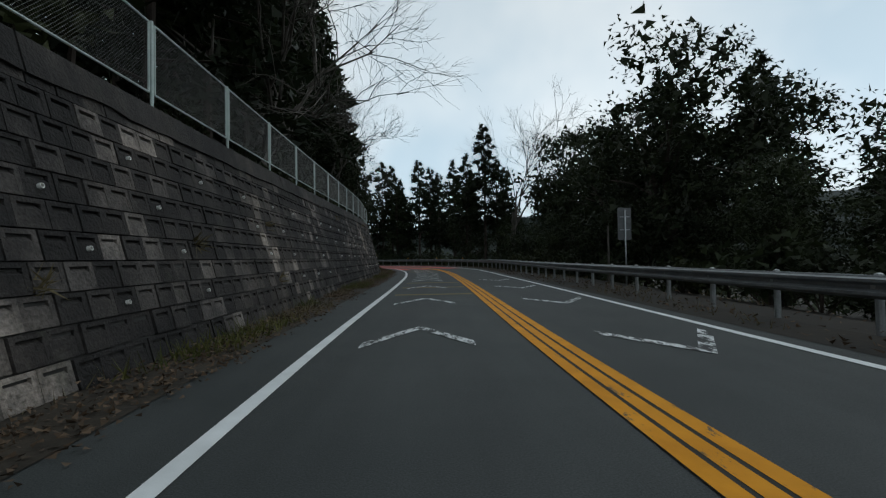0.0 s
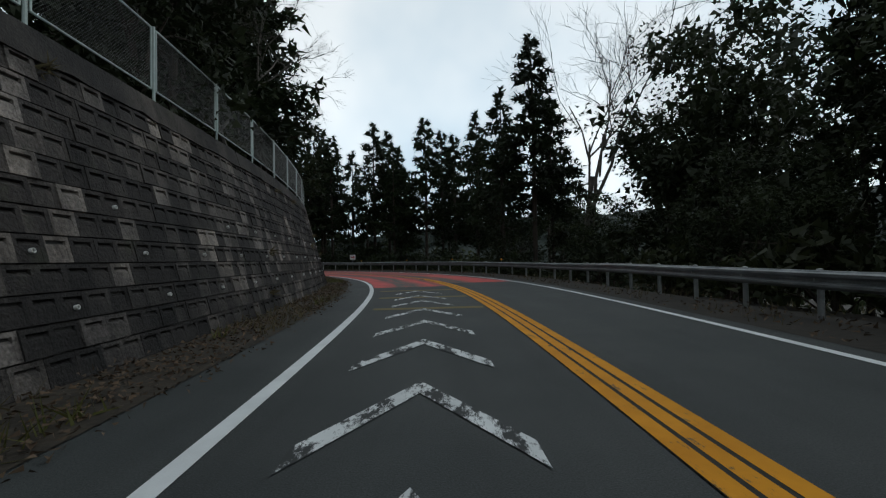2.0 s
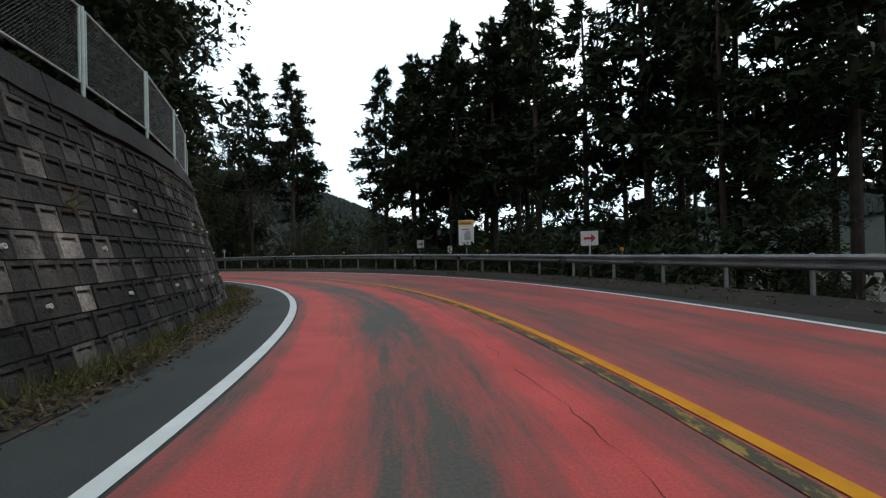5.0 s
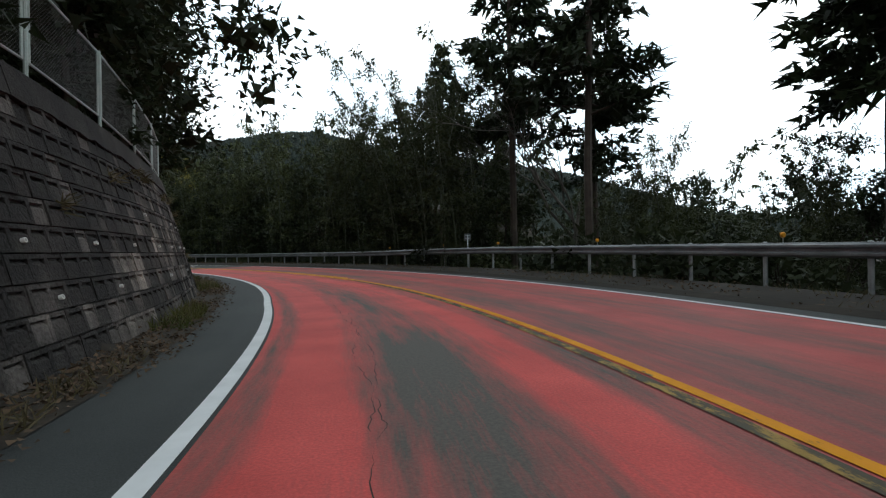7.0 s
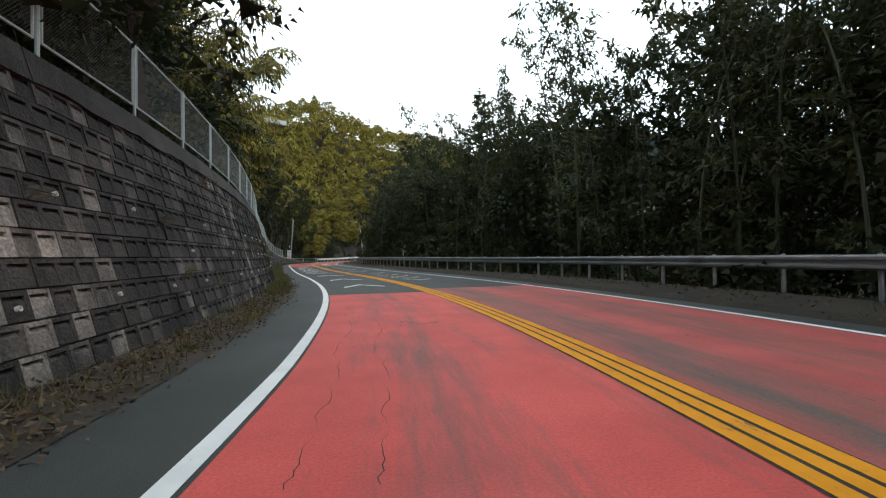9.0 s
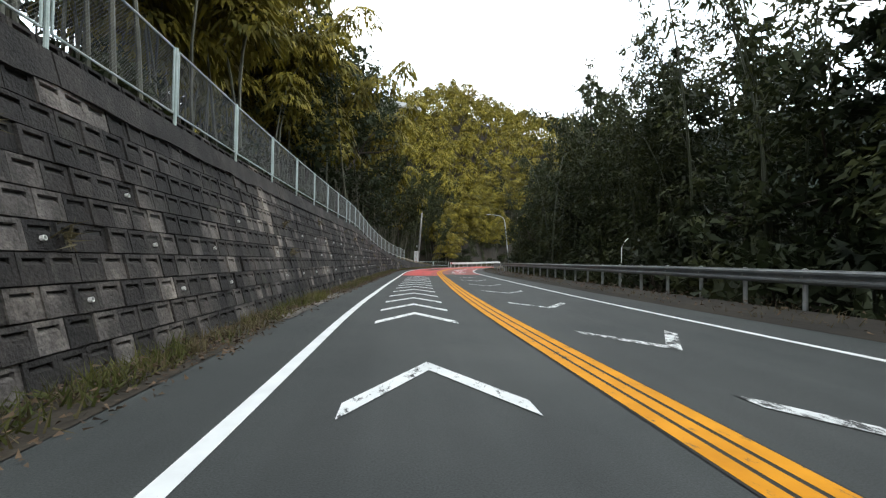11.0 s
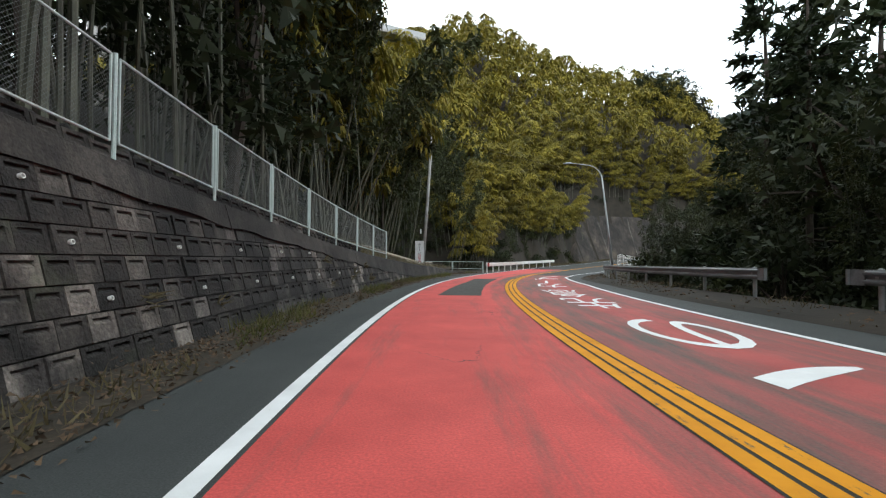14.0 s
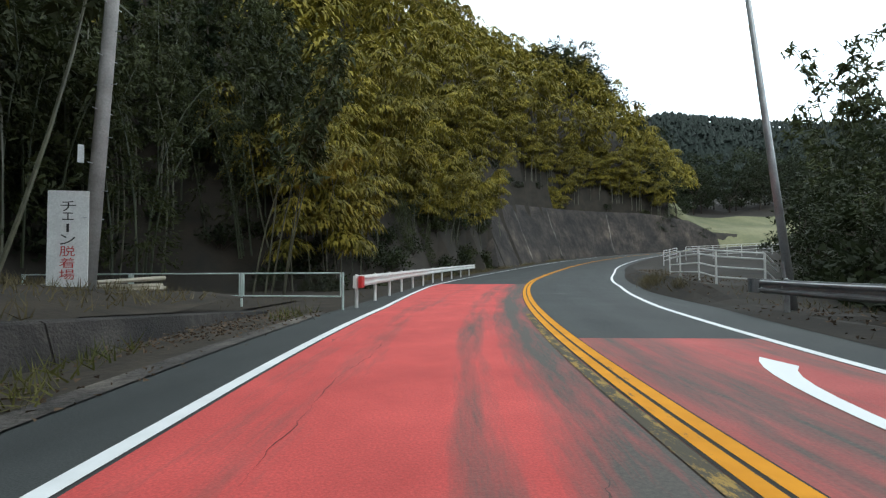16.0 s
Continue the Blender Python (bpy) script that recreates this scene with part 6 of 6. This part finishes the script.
def chain_sign():
    """White board with red and black characters, strapped to the concrete pole."""
    x, y = beyond(-9.87, 10.75)
    m = pose(x, y, 0.85, 0, 0, 107.3)
    sign = thing("sign_board", "white upright sign board with red and black lettering on a pole", "sign", m=m)
    panel = child("panel", mesh_of("panel", *board(0.8, 2.15, 0.03, 0.02), M_SIGN_WHITE), sign)
    text = [("チ", M_SIGN_BLACK), ("ェ", M_SIGN_BLACK), ("ー", M_SIGN_BLACK), ("ン", M_SIGN_BLACK), ("脱", M_SIGN_RED), ("着", M_SIGN_RED), ("場", M_SIGN_RED)]
    z = 1.92
    for ch, mat in text:
        if ch == "ー":
            z -= 0.05
            child("letter", mesh_of("letter", *box(0.05, 0.006, 0.19, 0.0, -0.019, z - 0.19), mat), panel, "painted letter")
            z -= 0.24
            continue
        hh, ww = (0.23, 0.30) if ch not in "ェ" else (0.17, 0.22)
        glyph(ch, mat, "letter", panel, lambda a, b, z=z, hh=hh, ww=ww: ((a - 0.5) * ww, -0.019, z - hh + b * hh), "painted letter")
        z -= hh + 0.03
    return sign


def utility_pole(x, y, h, lean, label):
    pole = thing("utility_pole", label, "utility pole", m=pose(x, y, -0.2))
    top = (lean[0], lean[1], h)
    child("shaft", mesh_of("shaft", *tube([(0, 0, 0), (lean[0] / 2, lean[1] / 2, h / 2), top], [0.165, 0.14, 0.11], 14), M_POLE, smooth=True), pole)
    rung = mesh_of("step_bolt", *tube([(-0.28, 0, 0), (0.28, 0, 0)], [0.011, 0.011], 6), M_STEEL)
    for i in range(14):
        z = 2.6 + i * 0.62
        if z < h - 1:
            child("step_bolt", rung, pole, m=pose(lean[0] * z / h, lean[1] * z / h, z, 0, 0, 90 * (i % 2)))
    plate = mesh_of("number_plate", *box(0.12, 0.02, 0.42, 0, 0, 0), M_SIGN_WHITE)
    child("number_plate", plate, pole, "small white plate", m=pose(0.0, -0.16, 3.9, 0, 0, -40))
    return pole


chain_sign()
utility_pole(*beyond(-9.68, 11.01), 13.8, (0.0, 1.0), "grey concrete utility pole with step bolts behind the sign board")


def wire(points_of, name, label):
    a, b, sag = points_of
    a, b = Vector(a), Vector(b)
    pts = [a.lerp(b, t / 16) - Vector((0, 0, sag * 4 * (t / 16) * (1 - t / 16))) for t in range(17)]
    tagged(new(name, mesh_of(name, *tube(pts, [0.012] * 17, 5), M_SIGN_BLACK)), label, "cable")


wire(((*beyond(-9.16, 10.53), 13.2), (*beyond(19.65, 48.23), 13.6), 0.9), "overhead_cable", "thin black overhead cable from the utility pole")


def street_lamp():
    base = at(236.5, 6.4)
    lamp = thing("street_lamp", "tapered grey steel street lamp with a curved arm over the road", "street lamp", m=pose(float(base[0]), float(base[1]), 0.0) @ pose(0, 0, 0, 6.0, 0, 0))
    to = at(235.2, 3.2) - base
    d = Vector((to[0], to[1], 0)).normalized()
    pts = [(0, 0, -0.2), (0, 0, 4), (0, 0, 8.4)]
    rad = [0.105, 0.085, 0.06]
    for k in range(1, 8):
        a = radians(k * 11.5)
        pts.append(tuple(d * (1.35 * (1 - math.cos(a))) + Vector((0, 0, 8.4 + 1.35 * math.sin(a)))))
        rad.append(0.055 - 0.003 * k)
    end = Vector(pts[-1])
    pts.append(tuple(end + d * 1.5 + Vector((0, 0, 0.33))))
    rad.append(0.03)
    child("mast", mesh_of("mast", *tube(pts, rad, 12), M_STEEL, smooth=True), lamp)
    hd = Vector(pts[-1])
    v, f = tube([tuple(hd - d * 0.15), tuple(hd + d * 0.05), tuple(hd + d * 0.35), tuple(hd + d * 0.6)], [0.045, 0.12, 0.13, 0.05], 10)
    v = [(x, y, hd.z + (z - hd.z) * 0.6) for x, y, z in v]
    child("head", mesh_of("head", v, f, M_STEEL, smooth=True), lamp, "grey lamp housing")
    child("access_door", mesh_of("access_door", *box(0.11, 0.02, 0.4, 0, -0.10, 0.9), M_STEEL), lamp)


street_lamp()


def post_sign(name, label, m, w, h, z0, mat, post_h, back=False):
    s = thing(name, label, "sign", m=m)
    child("post", mesh_of("post", *tube([(0, 0.06, -1.2), (0, 0.06, post_h)], [0.032, 0.032], 10), M_STEEL, smooth=True), s)
    panel = child("panel", mesh_of("panel", *board(w, h), mat), s, m=pose(0, 0, z0))
    child("bracket", mesh_of("bracket", *box(w * 0.7, 0.03, 0.04, 0, 0.03, z0 + h * 0.3), M_STEEL), s)
    child("bracket", mesh_of("bracket", *box(w * 0.7, 0.03, 0.04, 0, 0.03, z0 + h * 0.7), M_STEEL), s)
    return s, panel


def face(x, y, eye, z=0.0):
    """A pose at x, y whose front (-y) looks towards eye."""
    return pose(x, y, z, 0, 0, math.degrees(math.atan2(eye[1] - y, eye[0] - x)) + 90)


# signs of the left-hand bend
sg, pn = post_sign("road_sign", "white notice board with a yellow header behind the guardrail", face(-19.1, 94.5, (-11, 73)), 0.98, 1.6, 1.72, M_SIGN_WHITE, 3.3)
child("header", mesh_of("header", *box(0.96, 0.008, 0.30, 0, -0.018, 1.28), M_SIGN_YELLOW), pn, "yellow header band")
bars_on(pn, "text_bar", [(0, 1.36, 0.7, 0.09), (-0.05, 0.98, 0.5, 0.06)], M_SIGN_RED, -0.021)
bars_on(pn, "text_bar", [(0.08, 0.32, 0.42, 0.42), (0.1, 0.74, 0.28, 0.16), (-0.1, 0.12, 0.5, 0.05)], M_SIGN_GREY, -0.018)


def chevron_board(x, y, z, eye):
    s, p = post_sign("chevron_sign", "small white sign with a black chevron beside the bend", face(x, y, eye), 0.34, 0.55, z, M_SIGN_WHITE, z + 0.5)
    for sgn in (1, -1):
        v = [(0.09, -0.02, 0.275 + sgn * 0.20), (0.0, -0.02, 0.275 + sgn * 0.20), (-0.11, -0.02, 0.275), (-0.02, -0.02, 0.275)]
        v += [(a, -0.026, c) for a, _, c in v]
        child("arrow_mark", mesh_of("arrow_mark", v, [(4, 5, 6, 7), (0, 1, 5, 4), (1, 2, 6, 5), (2, 3, 7, 6), (3, 0, 4, 7)], M_SIGN_BLACK), p, "black arrow stroke")


chevron_board(-22.4, 99.0, 1.22, (-11, 73))


def arrow_board(x, y, z, eye):
    s, p = post_sign("arrow_sign", "white sign with a red arrow behind the guardrail", face(x, y, eye), 0.72, 0.62, z, M_SIGN_WHITE, z + 0.6)
    child("arrow_mark", mesh_of("arrow_mark", *box(0.34, 0.008, 0.10, -0.06, -0.018, 0.26), M_SIGN_RED), p, "red arrow shaft")
    v = [(0.08, -0.022, 0.12), (0.27, -0.022, 0.31), (0.08, -0.022, 0.50), (0.08, -0.014, 0.12), (0.27, -0.014, 0.31), (0.08, -0.014, 0.50)]
    child("arrow_mark", mesh_of("arrow_mark", v, [(0, 1, 2), (0, 3, 4, 1), (1, 4, 5, 2), (2, 5, 3, 0)], M_SIGN_RED), p, "red arrow head")


q = at(86.3, 8.4)
arrow_board(float(q[0]), float(q[1]), 1.42, (-11, 73))
arrow_board(-24.5, 98.2, 1.65, (-4.0, 92.0))
q = at(19.4, 6.7)
post_sign("road_sign", "grey back of an upright road sign on a steel post", pose(float(q[0]), float(q[1]), 0, 0, 0, 184), 0.62, 1.4, 1.9, M_SIGN_BACK, 3.2)
q = at(120.8, 8.5)
post_sign("road_sign", "small grey back of a road sign above the guardrail", pose(float(q[0]), float(q[1]), 0, 0, 0, 68 + 180), 0.4, 0.42, 1.75, M_SIGN_BACK, 2.1)


def delineator(s):
    """Round reflector on a short stem above the rail."""
    q = at(s, float(rail_n(s)) + 0.1, float(rail_top(s)))
    d = thing("delineator", "round orange reflector on a short stem above the guardrail", "reflector", group="reflectors on the guardrail",
              m=pose(float(q[0]), float(q[1]), float(q[2]), 0, 0, math.degrees(float(heading(s)))))
    child("stem", mesh_of("stem", *tube([(0, 0, -0.1), (0, 0, 0.14)], [0.014, 0.014], 6), M_STEEL), d)
    child("lens", mesh_of("lens", *tube([(0, -0.03, 0.20), (0, -0.02, 0.20), (0, 0.03, 0.20)], [0.05, 0.07, 0.07], 12), M_ORANGE), d)


for s in (60, 68, 76, 84, 92, 95, 100, 106, 112, 118, 122.5, 128):
    delineator(s)


def timber_pole(x):
    q = at(x, 7.6)
    ob = thing("wooden_post", "thin bare wooden post standing behind the guardrail", "post", m=pose(float(q[0]), float(q[1]), -0.3, 1.5, 0, 0))
    child("shaft", mesh_of("shaft", *tube([(0, 0, 0), (0.02, 0, 1.6), (0, 0.02, 3.1)], [0.06, 0.055, 0.05], 8), M_GREYBARK), ob)


timber_pole(23.5)

def bent_marker(s, n):
    """Thin white snow pole whose top has been knocked over."""
    q = at(s, n, 0.0)
    ob = thing("marker_pole", "thin white marker pole with a bent top behind the guardrail", "pole", m=pose(float(q[0]), float(q[1]), 0.0, 0, 0, math.degrees(float(heading(s)))))
    child("shaft", mesh_of("shaft", *tube([(0, 0, -0.6), (0, 0, 1.2), (0.01, 0, 2.05), (0.14, 0, 2.3), (0.34, 0, 2.52)], [0.03, 0.03, 0.028, 0.028, 0.026], 8), M_WHITE_STEEL), ob)


bent_marker(174.3, 8.3)

# low chain fence across the turnout, and the cut poles leaning by it


def low_fence():
    f = thing("low_fence", "low pale green chain-link fence panels beside the turnout", "fence")
    marks = [Vector(at(237.0, -16.0)), Vector(at(237.2, -12.4)), Vector(at(237.2, -8.7)), Vector(at(236.9, -5.4))]
    post = mesh_of("post", *tube([(0, 0, -0.2), (0, 0, 1.08)], [0.035, 0.035], 8), M_FENCE)
    for p in marks:
        child("post", post, f, m=Matrix.Translation((p.x, p.y, 0)))
    for a, b in zip(marks[:-1], marks[1:]):
        a, b = Vector((a.x, a.y, 0)), Vector((b.x, b.y, 0))
        e = (b - a).normalized()
        lo, hi = Vector((0, 0, 0.38)), Vector((0, 0, 1.06))
        c = [a + e * 0.07 + lo, b - e * 0.07 + lo, b - e * 0.07 + hi, a + e * 0.07 + hi]
        child("panel_frame", mesh_of("panel_frame", *join(*[tube([c[k], c[(k + 1) % 4]], [0.022, 0.022], 6) for k in range(4)]), M_FENCE), f)
        v, fc = [], []
        L, hh = (c[1] - c[0]).length, 0.68
        k = -hh
        while k < L + hh:
            for sgn in (1, -1):
                x0, x1 = k, k + sgn * hh
                pts = []
                for t in np.linspace(0, 1, 12):
                    x = x0 + (x1 - x0) * t
                    if 0 <= x <= L:
                        pts.append(c[0] + e * x + Vector((0, 0, hh * t)))
                if len(pts) > 1:
                    w = Vector((0, 0, 0.003))
                    o = len(v)
                    v += [pts[0] + w, pts[0] - w, pts[-1] - w, pts[-1] + w]
                    fc.append((o, o + 1, o + 2, o + 3))
            k += 0.09
        child("wire_mesh", mesh_of("wire_mesh", v, fc, M_WIRE), f, "thin woven wire mesh")


low_fence()


def cut_poles():
    rng = np.random.default_rng(71)
    mound = Vector(at(234.6, -11.6))
    for i in range(11):
        a = mound + Vector((rng.uniform(-1.2, 1.2), rng.uniform(-1.2, 1.2), 0.35 + 0.09 * i))
        w = radians(rng.uniform(-25, 40) + 105)
        L = rng.uniform(2.4, 5.0)
        d = Vector((math.sin(w), math.cos(w), rng.uniform(-0.06, 0.10)))
        if i > 6:
            a, d = mound + Vector((rng.uniform(4, 9), rng.uniform(-3, -1), 1.5 + 0.12 * (i - 6))), Vector((1.0, rng.uniform(-0.5, 0.2), 0.08))
        pts = [a + d * L * (t - 0.5) for t in (0, 0.33, 0.66, 1)]
        ob = thing("cut_pole", "pale cut bamboo pole lying on the bank", "pole", group="cut poles on the bank")
        child("shaft", mesh_of("shaft", *tube(pts, [0.065, 0.06, 0.05, 0.04], 8), M_WOOD), ob)


cut_poles()


def mound():
    """The grassy bank behind the low end of the wall."""
    v, f = [], []
    ss, nn = np.linspace(204, 236, 33), np.linspace(0, 1, 9)
    for s in ss:
        inner = float(wall_base(min(s, 230))) - BATTER * float(wall_top(min(s, 230))) - 0.45
        for t in nn:
            n = inner - 9.5 * t
            z = float(wall_top(min(s, 230))) - 0.08 + (0.55 * math.sin(min(1.0, t * 1.6) * math.pi / 2) + 1.3 * t) * np.interp(s, [204, 214, 224, 229, 236], [0.9, 1.5, 1.5, 1.0, 0.1]) + 0.16 * noise.noise((s * 0.5, n * 0.5, 2))
            v.append(at(s, n, z if 0 < t else z - 0.05))
    w = len(nn)
    f = [(i * w + j, i * w + j + 1, (i + 1) * w + j + 1, (i + 1) * w + j) for i in range(len(ss) - 1) for j in range(w - 1)]
    tagged(new("bank", mesh_of("bank", v, f, M_VERGE, smooth=True)), "grassy earth bank above the low wall", kind="structure")
    rng = np.random.default_rng(88)
    k = 9000
    s, t = rng.uniform(205, 235, k), rng.uniform(0.02, 0.95, k)
    inner = np.array([float(wall_base(min(a, 230))) - BATTER * float(wall_top(min(a, 230))) - 0.45 for a in s])
    n = inner - 9.5 * t
    z = np.array([float(wall_top(min(a, 230))) - 0.08 for a in s]) + (0.55 * np.sin(np.minimum(1, t * 1.6) * np.pi / 2) + 1.3 * t) * np.interp(s, [204, 214, 224, 229, 236], [0.9, 1.5, 1.5, 1.0, 0.1])
    vv, ff = sprays(rng, at(s, n, z), rng.normal(0, 0.5, (k, 3)) + np.array([0, 0, 1.0]), 0.34, 0.03)
    tagged(new("bank_grass", leaf_mesh("bank_grass", vv, ff, M_DRYGRASS)), "rough dry grass on the bank", "grass", kind="stuff")


mound()


def bank_z(s, n):
    """Height of the grassy bank's surface."""
    q = min(s, 230)
    t = (float(wall_base(q)) - BATTER * float(wall_top(q)) - 0.45 - n) / 9.5
    return float(wall_top(q)) - 0.08 + (0.55 * math.sin(min(1.0, t * 1.6) * math.pi / 2) + 1.3 * t) * float(np.interp(s, [204, 214, 224, 229, 236], [0.9, 1.5, 1.5, 1.0, 0.1]))


for s0, n0, s1, n1, r in ((222.5, -8.7, 229.4, -8.9, 0.11), (222.0, -9.7, 227.6, -9.3, 0.085), (224.5, -10.6, 229.0, -9.8, 0.06), (226.0, -8.3, 229.8, -8.6, 0.05), (219.0, -9.4, 224.0, -10.2, 0.07)):
    # felled trunks lying along the bank
    ends = [Vector(at(q, m, bank_z(q, m) + r * 1.6)) for q, m in ((s0, n0), (s1, n1))]
    log = thing("fallen_log", "long pale felled trunk lying on the grassy bank", "log", group="felled trunks on the bank")
    child("shaft", mesh_of("shaft", *tube([tuple(ends[0].lerp(ends[1], t)) for t in (0, 0.35, 0.7, 1)], [r, r * 0.95, r * 0.85, r * 0.7], 10), M_WOOD, smooth=True), log)


def sprayed_slope():
    """The sprayed-concrete cutting beyond the turnout, with pale runs down its face."""
    v, f = [], []
    ss = np.arange(278.0, 322, 0.8)
    prof = np.linspace(0, 1, 9)
    top = table((278, 0.3), (280.5, 4.6), (284, 8.4), (288, 9.1), (296, 8.7), (312, 7.4), (318, 5.5), (322, 2.0))
    for s in ss:
        for t in prof:
            z = float(top(s)) * t
            v.append(at(s, -7.6 - 0.50 * z + 0.22 * noise.noise((s * 0.5, z * 0.6, 0)) + 0.08 * noise.noise((s * 2.2, z * 2.0, 3)), z))
        v.append(at(s, -7.6 - 0.50 * float(top(s)) - 1.6, float(top(s)) + 0.1))
    w = len(prof) + 1
    f = [(i * w + j, (i + 1) * w + j, (i + 1) * w + j + 1, i * w + j + 1) for i in range(len(ss) - 1) for j in range(w - 1)]
    slope = tagged(new("wall_cutting", mesh_of("wall_cutting", v, f, M_SHOT, smooth=True)), "brown sprayed-concrete cutting face", kind="structure")
    for s in (288, 295, 305):
        vv, uu = [], []
        for t in np.linspace(0.05, 0.97, 10):
            z = float(top(s)) * t
            for d in (-0.09, 0.09):
                q = s + d + 1.2 * t
                vv.append(at(q, -7.54 - 0.50 * z + 0.22 * noise.noise((q * 0.5, z * 0.6, 0)) + 0.08 * noise.noise((q * 2.2, z * 2.0, 3)), z + 0.02))
        ff = [(2 * i, 2 * i + 1, 2 * i + 3, 2 * i + 2) for i in range(9)]
        child("drain_run", mesh_of("drain_run", vv, ff, M_GUTTER), slope, "pale concrete run down the face")


sprayed_slope()


def railing_along(marks, label, tall=1.12, ends_low=False):
    """Pipe railing from mark to mark; the last mark may be the foot of a sloping end."""
    r = thing("pipe_railing", label, "railing")
    post = mesh_of("post", *tube([(0, 0, -0.4), (0, 0, tall)], [0.035, 0.035], 8), M_WHITE_STEEL)
    for p in marks[:-1] if ends_low else marks:
        child("post", post, r, m=Matrix.Translation(p))
    for z in (0.18, 0.5, 0.82, 1.0):
        pts = [Vector(p) + Vector((0, 0, z * tall)) for p in marks]
        child("rail", mesh_of("rail", *tube([tuple(p) for p in pts], [0.026] * len(pts), 6), M_WHITE_STEEL), r)


railing_along([(*beyond(r, a), z) for r, a, z in ((10.42, 23.17, 0.62), (9.35, 20.31, 0.66), (8.67, 17.78, 0.72), (8.25, 16.06, 0.58), (9.67, 15.62, 0.46), (10.45, 16.06, 0.0))], "white steel pipe railing turning the corner at the bridge end", ends_low=True)
railing_along([tuple(at(s, n, 0.2)) for s, n in ((284.5, 9.9), (287.5, 10.2), (290.5, 10.5))], "short white steel pipe railing beside the lane", 1.35)
railing_along([(*beyond(29.82 + 9.8 * t / 8, 55.51 - 6.14 * t / 8), 2.0 + 0.35 * t / 8) for t in range(9)], "white steel pipe railing further along the road", 1.25)


def field():
    v, f = [], []
    for i in range(17):
        for j in range(13):
            a, b = i / 16, j / 12
            x, y = beyond(38.41 + 12.85 * b + 30.15 * a, 75.14 + 24.63 * b - 2.58 * a)
            v.append((x, y, ground_at(x, y) + 0.35))
    f = [(i * 13 + j, (i + 1) * 13 + j, (i + 1) * 13 + j + 1, i * 13 + j + 1) for i in range(16) for j in range(12)]
    tagged(new("field", mesh_of("field", v, f, M_FIELD, smooth=True)), "pale grassy field beyond the bridge", kind="structure")


field()


def viaduct():
    """The motorway bridge showing above the bamboo hill."""
    ob = thing("viaduct", "pale concrete motorway viaduct high above the hill", "bridge")
    a, b = Vector((*beyond(-30.0, 58.6), 46.0)), Vector((*beyond(-75.0, 28.6), 48.5))
    d = (b - a).normalized()
    side = Vector((-d.y, d.x, 0)).normalized()
    def bar(w, h, off, z):
        v = []
        for p in (a - d * 5, b):
            for x, zz in ((-w / 2, 0), (w / 2, 0), (w / 2, h), (-w / 2, h)):
                v.append(p + side * (off + x) + Vector((0, 0, z + zz)))
        return v, [(0, 1, 2, 3), (7, 6, 5, 4), (0, 4, 5, 1), (1, 5, 6, 2), (2, 6, 7, 3), (3, 7, 4, 0)]
    child("girder", mesh_of("girder", *bar(5, 2.2, 0, -2.6), M_POLE), ob)
    child("deck", mesh_of("deck", *bar(11, 0.4, 0, -0.4), M_POLE), ob)
    for off in (-5.3, 5.3):
        child("parapet", mesh_of("parapet", *bar(0.3, 1.1, off, 0.0), M_SIGN_GREY), ob)
    for t in (0.05, 0.5, 0.95):
        p = a.lerp(b, t)
        child("pier", mesh_of("pier", *box(2.6, 2.6, p.z - 2.6 + 20, p.x, p.y, -20), M_POLE), ob)


viaduct()


def rubble():
    """A course of rough stones between the low end of the wall and its fence."""
    rng = np.random.default_rng(17)
    shapes = []
    for k in range(4):
        bm = bmesh.new()
        bmesh.ops.create_icosphere(bm, subdivisions=1, radius=0.5)
        for v in bm.verts:
            v.co = Vector((v.co.x * 0.55, v.co.y * rng.uniform(0.7, 1.1), v.co.z * 0.8)) * rng.uniform(0.85, 1.15)
        me = bpy.data.meshes.new("stone")
        bm.to_mesh(me)
        bm.free()
        me.materials.append(M_STONE)
        shapes.append(me)
    for i in range(150):
        s, row = 196.5 + 18.0 * (i % 50) / 50, i // 50
        z = float(wall_top(s)) + 0.05 + 0.15 * row
        p = at(s + rng.uniform(-0.1, 0.1), face_n(s, z) - 0.42 - 0.05 * row, z)
        sc = rng.uniform(0.24, 0.40)
        child("stone", shapes[i % 4], retaining_wall, m=pose(float(p[0]), float(p[1]), float(p[2]), rng.uniform(-20, 20), rng.uniform(-20, 20), math.degrees(float(heading(s))) + rng.uniform(-15, 15)) @ Matrix.Diagonal((sc, sc, sc * 0.75, 1)))


M_STONE = block_material("dark_rubble", (0.03, 0.029, 0.027), (0.12, 0.115, 0.105), "object")
rubble()
child("end_band", mesh_of("end_band", *box(0.10, 0.30, 0.34, 0, 0, 0), M_SIGN_RED), bpy.data.objects["guardrail.002"], "red reflective end band", m=stand(237.15, -4.93, 0.63))

build_blocks()
